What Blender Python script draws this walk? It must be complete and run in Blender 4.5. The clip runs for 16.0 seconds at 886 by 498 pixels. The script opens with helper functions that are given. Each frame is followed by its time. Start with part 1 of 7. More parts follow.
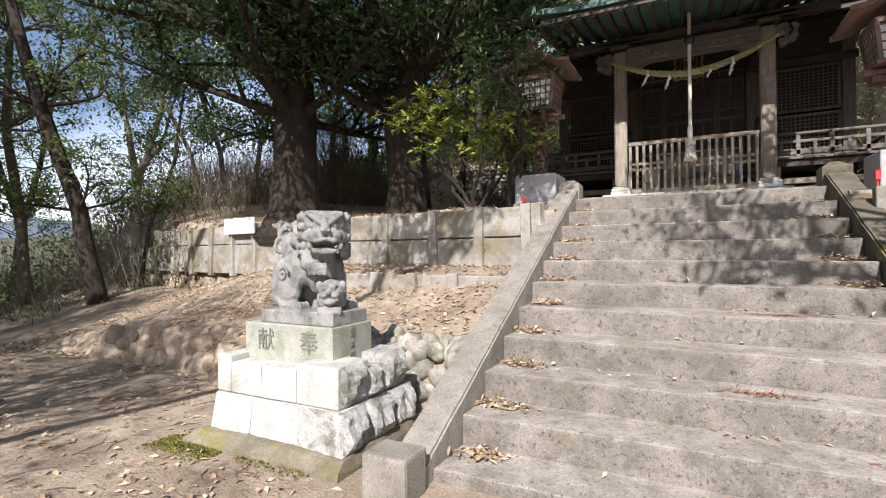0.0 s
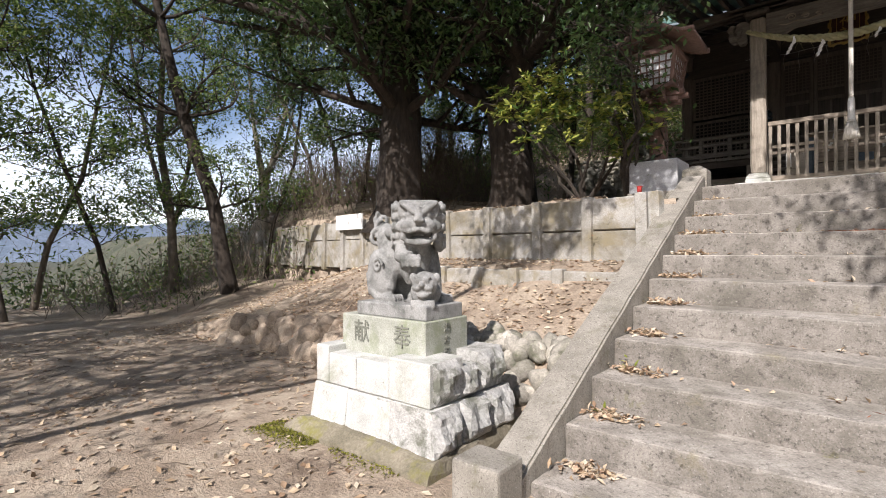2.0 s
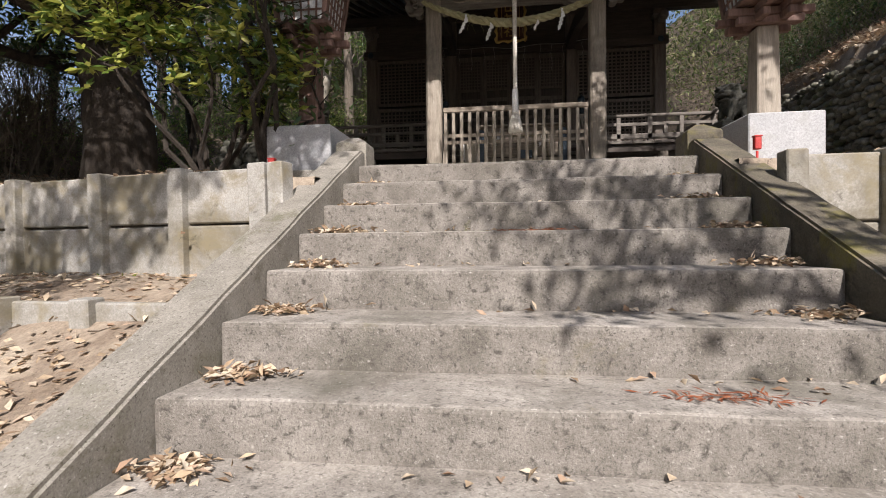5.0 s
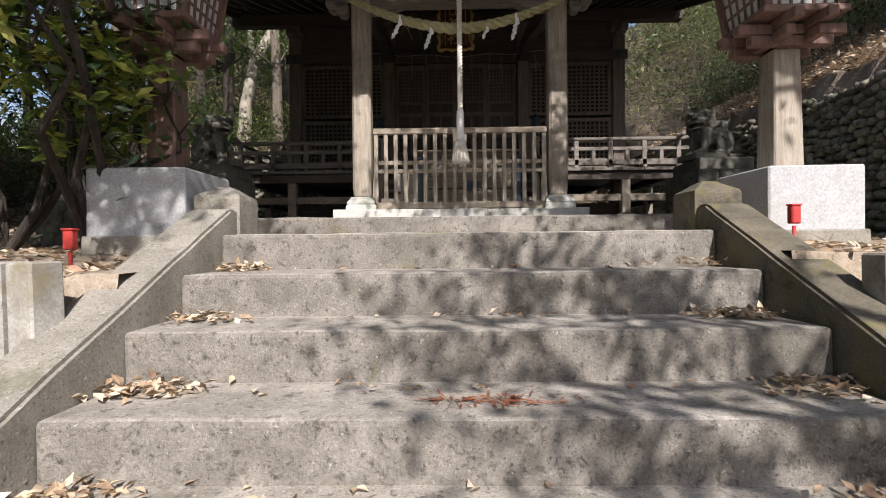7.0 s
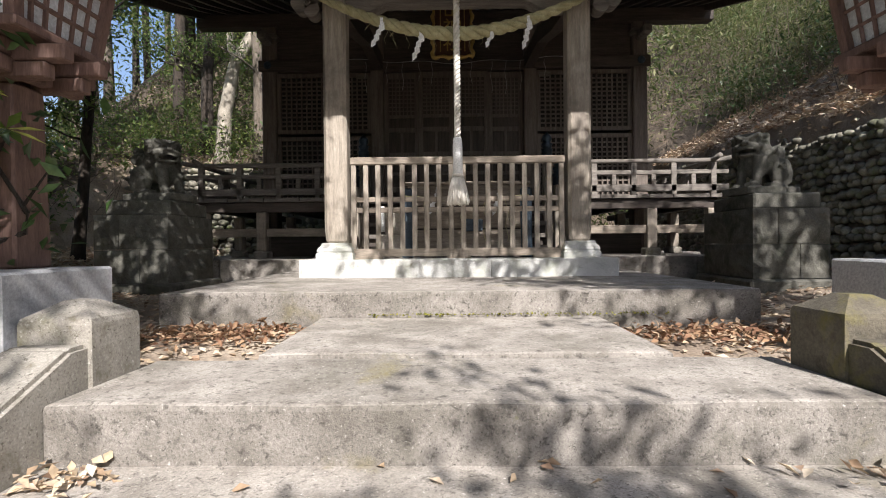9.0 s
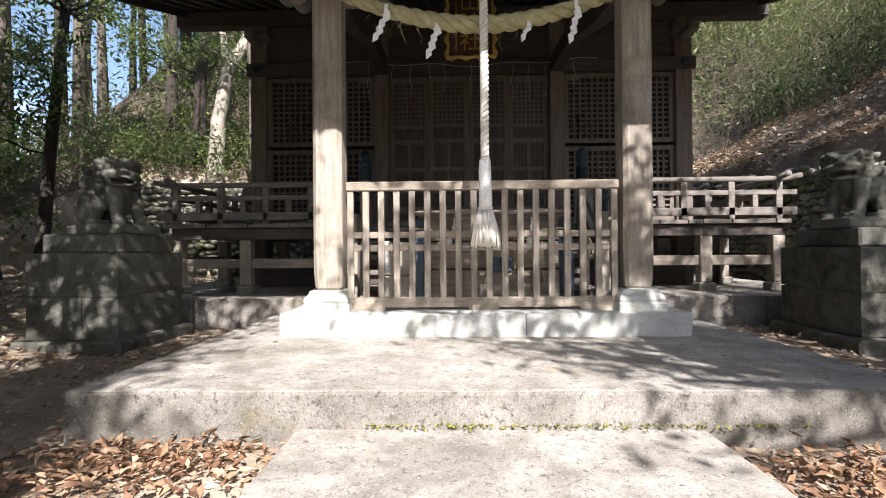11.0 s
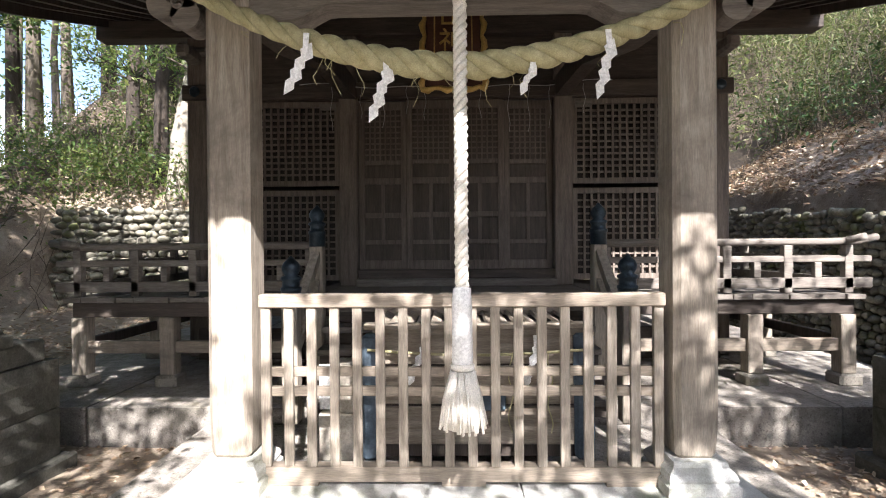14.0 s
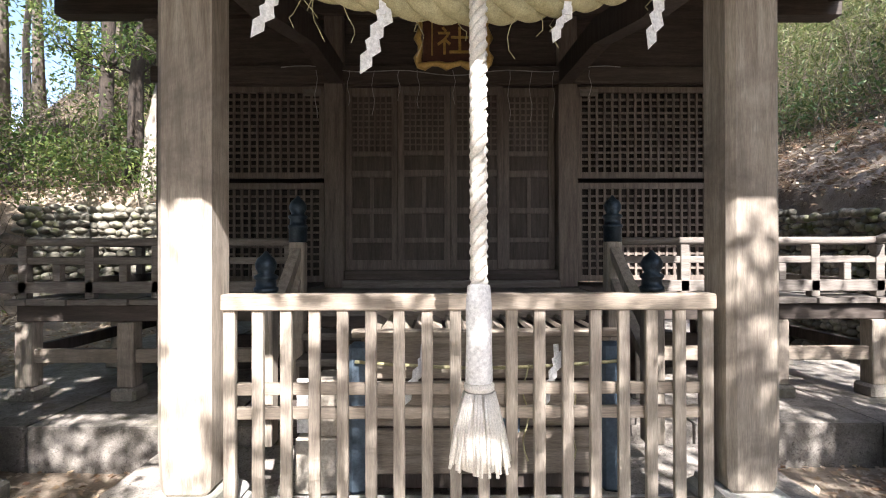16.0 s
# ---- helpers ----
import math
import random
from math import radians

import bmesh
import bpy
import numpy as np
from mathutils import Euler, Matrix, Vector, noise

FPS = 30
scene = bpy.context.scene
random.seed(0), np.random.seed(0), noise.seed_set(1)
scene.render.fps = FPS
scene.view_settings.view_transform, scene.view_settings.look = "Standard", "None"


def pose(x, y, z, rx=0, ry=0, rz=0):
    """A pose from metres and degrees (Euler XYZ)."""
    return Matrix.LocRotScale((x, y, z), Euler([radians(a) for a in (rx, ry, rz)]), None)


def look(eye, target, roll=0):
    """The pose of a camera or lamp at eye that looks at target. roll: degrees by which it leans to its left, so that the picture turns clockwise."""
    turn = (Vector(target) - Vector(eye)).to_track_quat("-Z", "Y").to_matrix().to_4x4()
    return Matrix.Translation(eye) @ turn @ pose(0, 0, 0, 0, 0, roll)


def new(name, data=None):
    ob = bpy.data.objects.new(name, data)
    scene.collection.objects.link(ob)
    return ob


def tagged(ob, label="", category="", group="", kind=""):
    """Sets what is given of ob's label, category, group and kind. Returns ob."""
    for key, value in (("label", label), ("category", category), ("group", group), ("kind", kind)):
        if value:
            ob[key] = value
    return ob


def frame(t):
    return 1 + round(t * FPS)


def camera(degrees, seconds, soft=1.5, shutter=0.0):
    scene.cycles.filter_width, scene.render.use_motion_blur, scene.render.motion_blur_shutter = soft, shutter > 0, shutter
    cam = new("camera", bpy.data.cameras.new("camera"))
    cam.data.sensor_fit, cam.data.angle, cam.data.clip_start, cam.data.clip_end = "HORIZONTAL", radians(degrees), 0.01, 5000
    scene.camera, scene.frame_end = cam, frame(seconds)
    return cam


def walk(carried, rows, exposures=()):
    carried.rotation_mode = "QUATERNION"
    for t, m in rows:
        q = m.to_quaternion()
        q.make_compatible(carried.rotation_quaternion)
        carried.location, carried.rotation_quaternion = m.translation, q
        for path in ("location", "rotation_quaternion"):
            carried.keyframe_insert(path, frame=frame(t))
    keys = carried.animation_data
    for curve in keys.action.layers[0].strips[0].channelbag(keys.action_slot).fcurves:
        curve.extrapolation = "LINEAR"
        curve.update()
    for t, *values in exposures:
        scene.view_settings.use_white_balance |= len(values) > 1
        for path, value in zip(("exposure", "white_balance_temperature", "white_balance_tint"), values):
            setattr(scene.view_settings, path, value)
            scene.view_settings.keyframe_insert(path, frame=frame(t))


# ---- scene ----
LENS = 84.5
cam = camera(LENS, 16.0, soft=1.0)
# seconds, x, y, z, yaw, pitch, roll
ROWS = [
    (0.0, -0.006, -0.128, 1.268, 26.96, 0.41, 0.38),
    (0.5, 0.001, -0.108, 1.258, 33.31, 0.42, 0.27),
    (1.0, 0.003, -0.079, 1.250, 36.16, 0.43, 0.26),
    (1.5, -0.018, -0.061, 1.240, 38.10, 0.39, 0.26),
    (2.0, -0.078, 0.109, 1.224, 39.49, 0.21, 0.18),
    (2.5, -0.088, 0.354, 1.245, 39.13, -0.06, 0.47),
    (3.0, -0.096, 0.720, 1.233, 32.96, -0.29, 0.58),
    (3.5, -0.159, 1.104, 1.249, 28.12, -0.45, 0.51),
    (4.0, -0.191, 1.520, 1.280, 21.82, -0.48, 0.41),
    (4.5, -0.180, 1.989, 1.270, 12.47, -0.78, 0.55),
    (7.0, -0.103, 3.677, 1.871, 1.04, -0.34, 0.55),
    (7.5, -0.084, 3.954, 2.050, -0.07, -0.30, 0.44),
    (8.0, -0.076, 4.246, 2.123, 0.51, -0.30, 0.45),
    (8.5, -0.057, 4.516, 2.238, 0.76, -0.33, 0.49),
    (9.0, -0.067, 4.781, 2.426, 0.90, -0.53, 0.55),
    (11.5, -0.206, 6.005, 2.892, 1.53, 0.21, 0.46),
    (12.0, -0.140, 6.256, 3.103, 1.44, -0.02, 0.43),
    (12.5, -0.172, 6.474, 3.239, 1.44, -0.10, 0.28),
    (13.0, -0.163, 6.638, 3.424, 1.65, -0.26, 0.26),
    (13.5, -0.072, 6.789, 3.498, 1.62, -0.15, 0.48),
    (14.0, -0.035, 6.967, 3.495, 1.16, -0.33, 0.45),
    (14.5, -0.110, 7.196, 3.499, 0.34, -0.63, 0.02),
    (15.0, -0.126, 7.340, 3.456, -0.19, -0.26, 0.12),
    (15.5, -0.133, 7.408, 3.383, -0.37, -0.04, 0.20),
    (16.0, -0.125, 7.403, 3.434, -0.48, 0.22, 0.13),
]
walk(cam, [(t, pose(x, y, z, 90 + pitch, roll, yaw)) for t, x, y, z, yaw, pitch, roll in ROWS],
     [(0.0, 0.62, 6300, 17), (4.5, 0.42, 6450, 17), (7.0, 0.60, 6400, 16), (9.0, 0.92, 6300, 15), (11.5, 1.60, 6200, 16), (13.0, 2.00, 6200, 16), (16.0, 2.15, 6250, 17)])

# ---------------------------------------------------------------- light
SUN_TURN, SUN_HIGH = 14.0, 40.0      # degrees from the approach's axis towards +x, and above the horizon
world = bpy.data.worlds.new("sky")
scene.world = world
world.use_nodes = True
wn = world.node_tree
sky = wn.nodes.new("ShaderNodeTexSky")
sky.sky_type = "NISHITA"
sky.sun_disc = False
sky.sun_elevation = radians(SUN_HIGH)
sky.sun_rotation = radians(180 - SUN_TURN)
sky.dust_density = 1.6
bg = wn.nodes["Background"]
wn.links.new(sky.outputs[0], bg.inputs[0])
bg.inputs[1].default_value = 0.095
# thin white haze and broken cloud low over the whole horizon
way = wn.nodes.new("ShaderNodeTexCoord").outputs["Generated"]
height = wn.nodes.new("ShaderNodeSeparateXYZ")
wn.links.new(way, height.inputs[0])
puff = wn.nodes.new("ShaderNodeTexNoise")
puff.inputs["Scale"].default_value, puff.inputs["Detail"].default_value = 3.5, 6
wn.links.new(way, puff.inputs["Vector"])
lift = wn.nodes.new("ShaderNodeMath")
lift.operation, lift.inputs[1].default_value = "MULTIPLY_ADD", 0.45
wn.links.new(puff.outputs["Fac"], lift.inputs[0])
wn.links.new(height.outputs[2], lift.inputs[2])
veil = wn.nodes.new("ShaderNodeMapRange")
veil.inputs["From Min"].default_value, veil.inputs["From Max"].default_value = 0.30, 0.52
veil.inputs["To Min"].default_value, veil.inputs["To Max"].default_value = 0.80, 0.0
wn.links.new(lift.outputs[0], veil.inputs["Value"])
cloud = wn.nodes.new("ShaderNodeBackground")
cloud.inputs[0].default_value = (0.93, 0.96, 1.0, 1)
wn.links.new(veil.outputs[0], cloud.inputs[1])
both = wn.nodes.new("ShaderNodeAddShader")
wn.links.new(bg.outputs[0], both.inputs[0])
wn.links.new(cloud.outputs[0], both.inputs[1])
wn.links.new(both.outputs[0], wn.nodes["World Output"].inputs[0])
sun = new("sun", bpy.data.lights.new("sun", "SUN"))
sun.data.energy, sun.data.angle, sun.data.color = 5.0, radians(0.5), (1.0, 0.96, 0.89)
sx, sy, sz = math.sin(radians(SUN_TURN)), -math.cos(radians(SUN_TURN)), math.tan(radians(SUN_HIGH))
sun.matrix_basis = look((sx * 30, sy * 30, sz * 30), (0, 0, 0))

# ---------------------------------------------------------------- materials
def ramp(nt, fac, stops):
    n = nt.nodes.new("ShaderNodeValToRGB")
    while len(n.color_ramp.elements) < len(stops):
        n.color_ramp.elements.new(0.5)
    for e, (p, c) in zip(n.color_ramp.elements, stops):
        e.position, e.color = p, (*c, 1)
    nt.links.new(fac, n.inputs[0])
    return n.outputs[0]


def noise_out(nt, scale, detail=5, rough=0.6, stretch=None, distort=0.0, own=False):
    tc = nt.nodes.new("ShaderNodeTexCoord")
    vec = tc.outputs["Object"] if own else None
    if vec is None:
        g = nt.nodes.new("ShaderNodeNewGeometry")
        vec = g.outputs["Position"]
    if stretch:
        mp = nt.nodes.new("ShaderNodeMapping")
        mp.inputs["Scale"].default_value = stretch
        nt.links.new(vec, mp.inputs[0])
        vec = mp.outputs[0]
    n = nt.nodes.new("ShaderNodeTexNoise")
    n.inputs["Scale"].default_value = scale
    n.inputs["Detail"].default_value = detail
    n.inputs["Roughness"].default_value = rough
    n.inputs["Distortion"].default_value = distort
    nt.links.new(vec, n.inputs["Vector"])
    return n.outputs["Fac"]


def mix(nt, fac, a, b, mode="MIX"):
    n = nt.nodes.new("ShaderNodeMix")
    n.data_type, n.blend_type = "RGBA", mode
    for sock, v in ((n.inputs[0], fac), (n.inputs[6], a), (n.inputs[7], b)):
        if hasattr(v, "links"):
            nt.links.new(v, sock)
        elif isinstance(v, (int, float)):
            sock.default_value = v
        else:
            sock.default_value = (*v, 1)
    return n.outputs[2]


def material(name, dark, light, scale=6, rough=0.85, grain=60, bump=0.3, depth=0.01, stains=None, stain_scale=1.2, stain_at=(0.5, 0.65),
             stretch=None, own=False, vary=0.0, metal=0.0, island=0.0, spots=None, through_light=0.0, gloss=0.5, side_top=None):
    m = bpy.data.materials.new(name)
    m.use_nodes = True
    nt = m.node_tree
    b = nt.nodes["Principled BSDF"]
    b.inputs["Roughness"].default_value = rough
    b.inputs["Metallic"].default_value = metal
    b.inputs["Specular IOR Level"].default_value = gloss
    big = noise_out(nt, scale, 6, 0.65, stretch, 0.2, own)
    fine = noise_out(nt, grain, 4, 0.7, stretch, 0.0, own)
    col = ramp(nt, big, [(0.32, dark), (0.68, light)])
    k = ramp(nt, fine, [(0.25, (0.62, 0.62, 0.62)), (0.75, (1.25, 1.25, 1.25))])
    col = mix(nt, 1.0, col, k, "MULTIPLY")
    for what, sc, at in (((stains, stain_scale, stain_at),) if stains else ()) + (tuple(spots) if spots else ()):
        f = ramp(nt, noise_out(nt, sc, 6, 0.7, None, 0.4, own), [(at[0], (0, 0, 0)), (at[1], (1, 1, 1))])
        col = mix(nt, f, col, what)
    # colour multiplied by face direction: first factor on sides, second on tops
    if side_top:
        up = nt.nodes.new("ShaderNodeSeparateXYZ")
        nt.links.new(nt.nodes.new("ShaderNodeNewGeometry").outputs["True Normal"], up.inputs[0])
        col = mix(nt, 1.0, col, ramp(nt, up.outputs[2], [(0.3, (side_top[0],) * 3), (0.9, (side_top[1],) * 3)]), "MULTIPLY")
    if vary or island:
        if island:
            rnd = nt.nodes.new("ShaderNodeNewGeometry").outputs["Random Per Island"]
        else:
            rnd = nt.nodes.new("ShaderNodeObjectInfo").outputs["Random"]
        v = max(vary, island)
        col = mix(nt, 1.0, col, ramp(nt, rnd, [(0.0, (1 - v,) * 3), (1.0, (1 + v,) * 3)]), "MULTIPLY")
    nt.links.new(col, b.inputs["Base Color"])
    bp = nt.nodes.new("ShaderNodeBump")
    bp.inputs["Strength"].default_value = bump
    bp.inputs["Distance"].default_value = depth
    nt.links.new(mix(nt, 0.5, fine, big), bp.inputs["Height"])
    nt.links.new(bp.outputs[0], b.inputs["Normal"])
    if through_light:
        tr = nt.nodes.new("ShaderNodeBsdfTranslucent")
        nt.links.new(col, tr.inputs[0])
        ms = nt.nodes.new("ShaderNodeMixShader")
        ms.inputs[0].default_value = through_light
        nt.links.new(b.outputs[0], ms.inputs[1])
        nt.links.new(tr.outputs[0], ms.inputs[2])
        nt.links.new(ms.outputs[0], nt.nodes["Material Output"].inputs[0])
    return m


def leafy(name, colours, rough=0.45, through_light=0.35, gloss=0.5):
    m = bpy.data.materials.new(name)
    m.use_nodes = True
    nt = m.node_tree
    b = nt.nodes["Principled BSDF"]
    b.inputs["Roughness"].default_value = rough
    b.inputs["Specular IOR Level"].default_value = gloss
    rnd = nt.nodes.new("ShaderNodeNewGeometry").outputs["Random Per Island"]
    col = ramp(nt, rnd, [(i / (len(colours) - 1), c) for i, c in enumerate(colours)])
    k = ramp(nt, noise_out(nt, 40, 3), [(0.3, (0.75,) * 3), (0.7, (1.2,) * 3)])
    col = mix(nt, 1.0, col, k, "MULTIPLY")
    nt.links.new(col, b.inputs["Base Color"])
    if through_light:
        tr = nt.nodes.new("ShaderNodeBsdfTranslucent")
        nt.links.new(col, tr.inputs[0])
        ms = nt.nodes.new("ShaderNodeMixShader")
        ms.inputs[0].default_value = through_light
        nt.links.new(b.outputs[0], ms.inputs[1])
        nt.links.new(tr.outputs[0], ms.inputs[2])
        nt.links.new(ms.outputs[0], nt.nodes["Material Output"].inputs[0])
    return m


# upright faces come out darker than upward faces (last argument)
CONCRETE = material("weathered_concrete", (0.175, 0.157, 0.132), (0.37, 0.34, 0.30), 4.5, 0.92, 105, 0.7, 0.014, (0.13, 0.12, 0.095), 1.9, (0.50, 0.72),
                    spots=(((0.15, 0.15, 0.05), 3.1, (0.66, 0.76)), ((0.08, 0.072, 0.06), 30, (0.54, 0.68)), ((0.10, 0.092, 0.075), 8, (0.62, 0.80)), ((0.56, 0.53, 0.48), 70, (0.60, 0.72)), ((0.20, 0.17, 0.07), 1.1, (0.60, 0.78)), ((0.085, 0.078, 0.065), 95, (0.57, 0.66))), side_top=(0.84, 1.32))
CURB = material("dark_concrete", (0.20, 0.185, 0.155), (0.34, 0.315, 0.27), 4, 0.92, 120, 0.5, 0.012, (0.12, 0.115, 0.06), 2.2, (0.55, 0.72), spots=(((0.09, 0.08, 0.06), 80, (0.56, 0.66)), ((0.46, 0.44, 0.40), 60, (0.60, 0.70)), ((0.13, 0.115, 0.08), 9, (0.56, 0.72))))
# yellow moss over a base darkened to hold the tree shade as well
SHADED_MOSSY_CURB = material("mossy_shade_toned_concrete", (0.085, 0.075, 0.055), (0.19, 0.165, 0.12), 4, 0.95, 90, 0.7, 0.016, (0.17, 0.15, 0.035), 2.6, (0.50, 0.66),
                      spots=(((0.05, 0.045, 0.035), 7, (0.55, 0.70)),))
PRECAST = material("precast_concrete", (0.30, 0.29, 0.26), (0.45, 0.43, 0.39), 2.5, 0.9, 90, 0.25, 0.006, (0.17, 0.15, 0.105), 1.5, (0.46, 0.64),
                   spots=(((0.24, 0.205, 0.13), 3.2, (0.50, 0.66)), ((0.075, 0.065, 0.045), 7, (0.60, 0.74)), ((0.50, 0.48, 0.43), 5, (0.64, 0.74))))
GRANITE = material("white_granite", (0.42, 0.42, 0.395), (0.62, 0.62, 0.585), 5, 0.85, 160, 0.4, 0.008, (0.26, 0.275, 0.20), 2.6, (0.50, 0.72), spots=(((0.30, 0.30, 0.24), 9, (0.58, 0.72)), ((0.16, 0.155, 0.12), 34, (0.64, 0.74))))
ROUGH_GRANITE = material("rough_granite", (0.33, 0.33, 0.31), (0.58, 0.57, 0.54), 9, 0.9, 60, 0.8, 0.03, (0.16, 0.165, 0.13), 6, (0.5, 0.65))
GREEN_STONE = material("mossy_granite", (0.30, 0.31, 0.26), (0.45, 0.455, 0.40), 5, 0.9, 120, 0.3, 0.006, (0.20, 0.23, 0.13), 3, (0.5, 0.7))
STATUE = material("carved_stone", (0.19, 0.19, 0.18), (0.36, 0.36, 0.345), 7, 0.9, 130, 0.5, 0.008, (0.09, 0.095, 0.085), 5, (0.5, 0.68))
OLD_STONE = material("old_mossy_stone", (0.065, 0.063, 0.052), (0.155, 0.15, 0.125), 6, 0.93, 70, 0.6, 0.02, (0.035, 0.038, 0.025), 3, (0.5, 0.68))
SOIL = material("leafy_soil", (0.25, 0.19, 0.135), (0.48, 0.395, 0.30), 1.3, 0.96, 45, 1.0, 0.04, (0.13, 0.09, 0.062), 0.9, (0.52, 0.70),
                spots=(((0.50, 0.42, 0.32), 2.2, (0.52, 0.70)), ((0.07, 0.048, 0.033), 18, (0.6, 0.72))))
WOOD = material("weathered_wood", (0.225, 0.19, 0.15), (0.42, 0.37, 0.30), 3.5, 0.8, 26, 0.35, 0.004, (0.12, 0.10, 0.08), 1.3, (0.5, 0.72), stretch=(9, 9, 0.7))
WOOD_X = material("weathered_wood_across", (0.23, 0.19, 0.145), (0.40, 0.34, 0.27), 3.5, 0.8, 26, 0.35, 0.004, (0.13, 0.11, 0.085), 1.3, (0.5, 0.72), stretch=(0.7, 9, 9))
DARK_WOOD = material("dark_wood", (0.045, 0.035, 0.028), (0.10, 0.08, 0.065), 3.5, 0.72, 26, 0.3, 0.004, stretch=(8, 8, 0.7))
DARK_WOOD_X = material("dark_wood_across", (0.045, 0.035, 0.028), (0.10, 0.08, 0.065), 3.5, 0.72, 26, 0.3, 0.004, stretch=(0.7, 8, 8))
GREY_WOOD = material("grey_wood", (0.12, 0.105, 0.09), (0.24, 0.215, 0.185), 3, 0.85, 24, 0.35, 0.004, stretch=(0.8, 8, 8))
BARK = material("dark_bark", (0.028, 0.022, 0.017), (0.075, 0.058, 0.044), 5, 0.95, 35, 1.0, 0.05, (0.055, 0.05, 0.04), 2, (0.6, 0.75), stretch=(3, 3, 0.8))
PALE_BARK = material("grey_bark", (0.11, 0.09, 0.07), (0.22, 0.185, 0.145), 5, 0.95, 35, 0.9, 0.03, stretch=(3, 3, 0.7))
DOOR_WOOD = material("door_frame_wood", (0.10, 0.08, 0.065), (0.20, 0.165, 0.135), 3.5, 0.75, 26, 0.3, 0.004, stretch=(8, 8, 0.7))

# ---------------------------------------------------------------- mesh helpers
def box(bm, x0, y0, z0, x1, y1, z1, bevel=0.0, turn=None, segments=1):
    r = bmesh.ops.create_cube(bm, size=1)
    vs = r["verts"]
    c = Vector(((x0 + x1) / 2, (y0 + y1) / 2, (z0 + z1) / 2))
    for v in vs:
        v.co = Vector((v.co.x * (x1 - x0), v.co.y * (y1 - y0), v.co.z * (z1 - z0)))
        if turn:
            v.co = turn @ v.co
        v.co += c
    if bevel:
        es = list({e for v in vs for e in v.link_edges})
        bmesh.ops.bevel(bm, geom=es, offset=bevel, segments=segments, affect="EDGES", profile=0.6)
    return bm


def lathe(bm, profile, x=0, y=0, z=0, sides=20):
    rings = []
    for r, h in profile:
        rings.append([bm.verts.new((x + r * math.cos(2 * math.pi * i / sides), y + r * math.sin(2 * math.pi * i / sides), z + h)) for i in range(sides)])
    for a, b in zip(rings, rings[1:]):
        for i in range(sides):
            bm.faces.new((a[i], a[(i + 1) % sides], b[(i + 1) % sides], b[i]))
    bm.faces.new(rings[0][::-1])
    bm.faces.new(rings[-1])
    return bm


def tube(bm, path, radii, sides=8):
    """A round tapered bar along a list of points."""
    rings, up = [], Vector((0.31, 0.17, 0.93))
    pts = [Vector(p) for p in path]
    for i, p in enumerate(pts):
        d = (pts[min(i + 1, len(pts) - 1)] - pts[max(i - 1, 0)]).normalized()
        a = d.cross(up)
        if a.length < 0.1:
            a = d.cross(Vector((1, 0, 0)))
        a.normalize()
        b = d.cross(a)
        r = radii[i] if hasattr(radii, "__len__") else radii
        rings.append([bm.verts.new(p + a * r * math.cos(2 * math.pi * k / sides) + b * r * math.sin(2 * math.pi * k / sides)) for k in range(sides)])
    for a, b in zip(rings, rings[1:]):
        for k in range(sides):
            bm.faces.new((a[k], a[(k + 1) % sides], b[(k + 1) % sides], b[k]))
    if sides > 2:
        bm.faces.new(rings[0][::-1])
        bm.faces.new(rings[-1])
    return bm


def mesh_of(name, bm, mat, smooth=False):
    bmesh.ops.recalc_face_normals(bm, faces=bm.faces[:])
    me = bpy.data.meshes.new(name)
    bm.to_mesh(me)
    bm.free()
    me.materials.append(mat)
    if smooth:
        for p in me.polygons:
            p.use_smooth = True
    return me


def part(name, bm, mat, parent=None, label="", smooth=False):
    ob = new(name, mesh_of(name, bm, mat, smooth))
    ob.parent = parent
    if label:
        ob["label"] = label
    return ob


def thing(name, at, label, category, group="", kind="", turn=0):
    ob = new(name)
    ob.matrix_basis = pose(*at, 0, 0, turn)
    return tagged(ob, label, category, group, kind)


def clump(bm, seed, amount, scale):
    """Moves vertices along smooth noise, so that faces look worn or hewn."""
    off = Vector((seed * 3.7, seed * 1.3, seed * 7.1))
    for v in bm.verts:
        v.co += Vector(noise.noise_vector(v.co * scale + off)) * amount
    return bm


def smoothstep(a, b, x):
    t = min(1, max(0, (x - a) / (b - a)))
    return t * t * (3 - 2 * t)


def lerp(a, b, t):
    return a + (b - a) * t


# ---------------------------------------------------------------- ground
TERRACE = 1.93
STEPS, RISE, RUN, TOP_Y, TOP_Z = 11, 0.191, 0.392, 6.257, 1.943
STAIR_L, STAIR_R = -1.335, 1.285


def wall_y(x):
    """The line of the upper retaining wall left of the stairs."""
    return 5.40 - 0.175 * (x + 1.7)


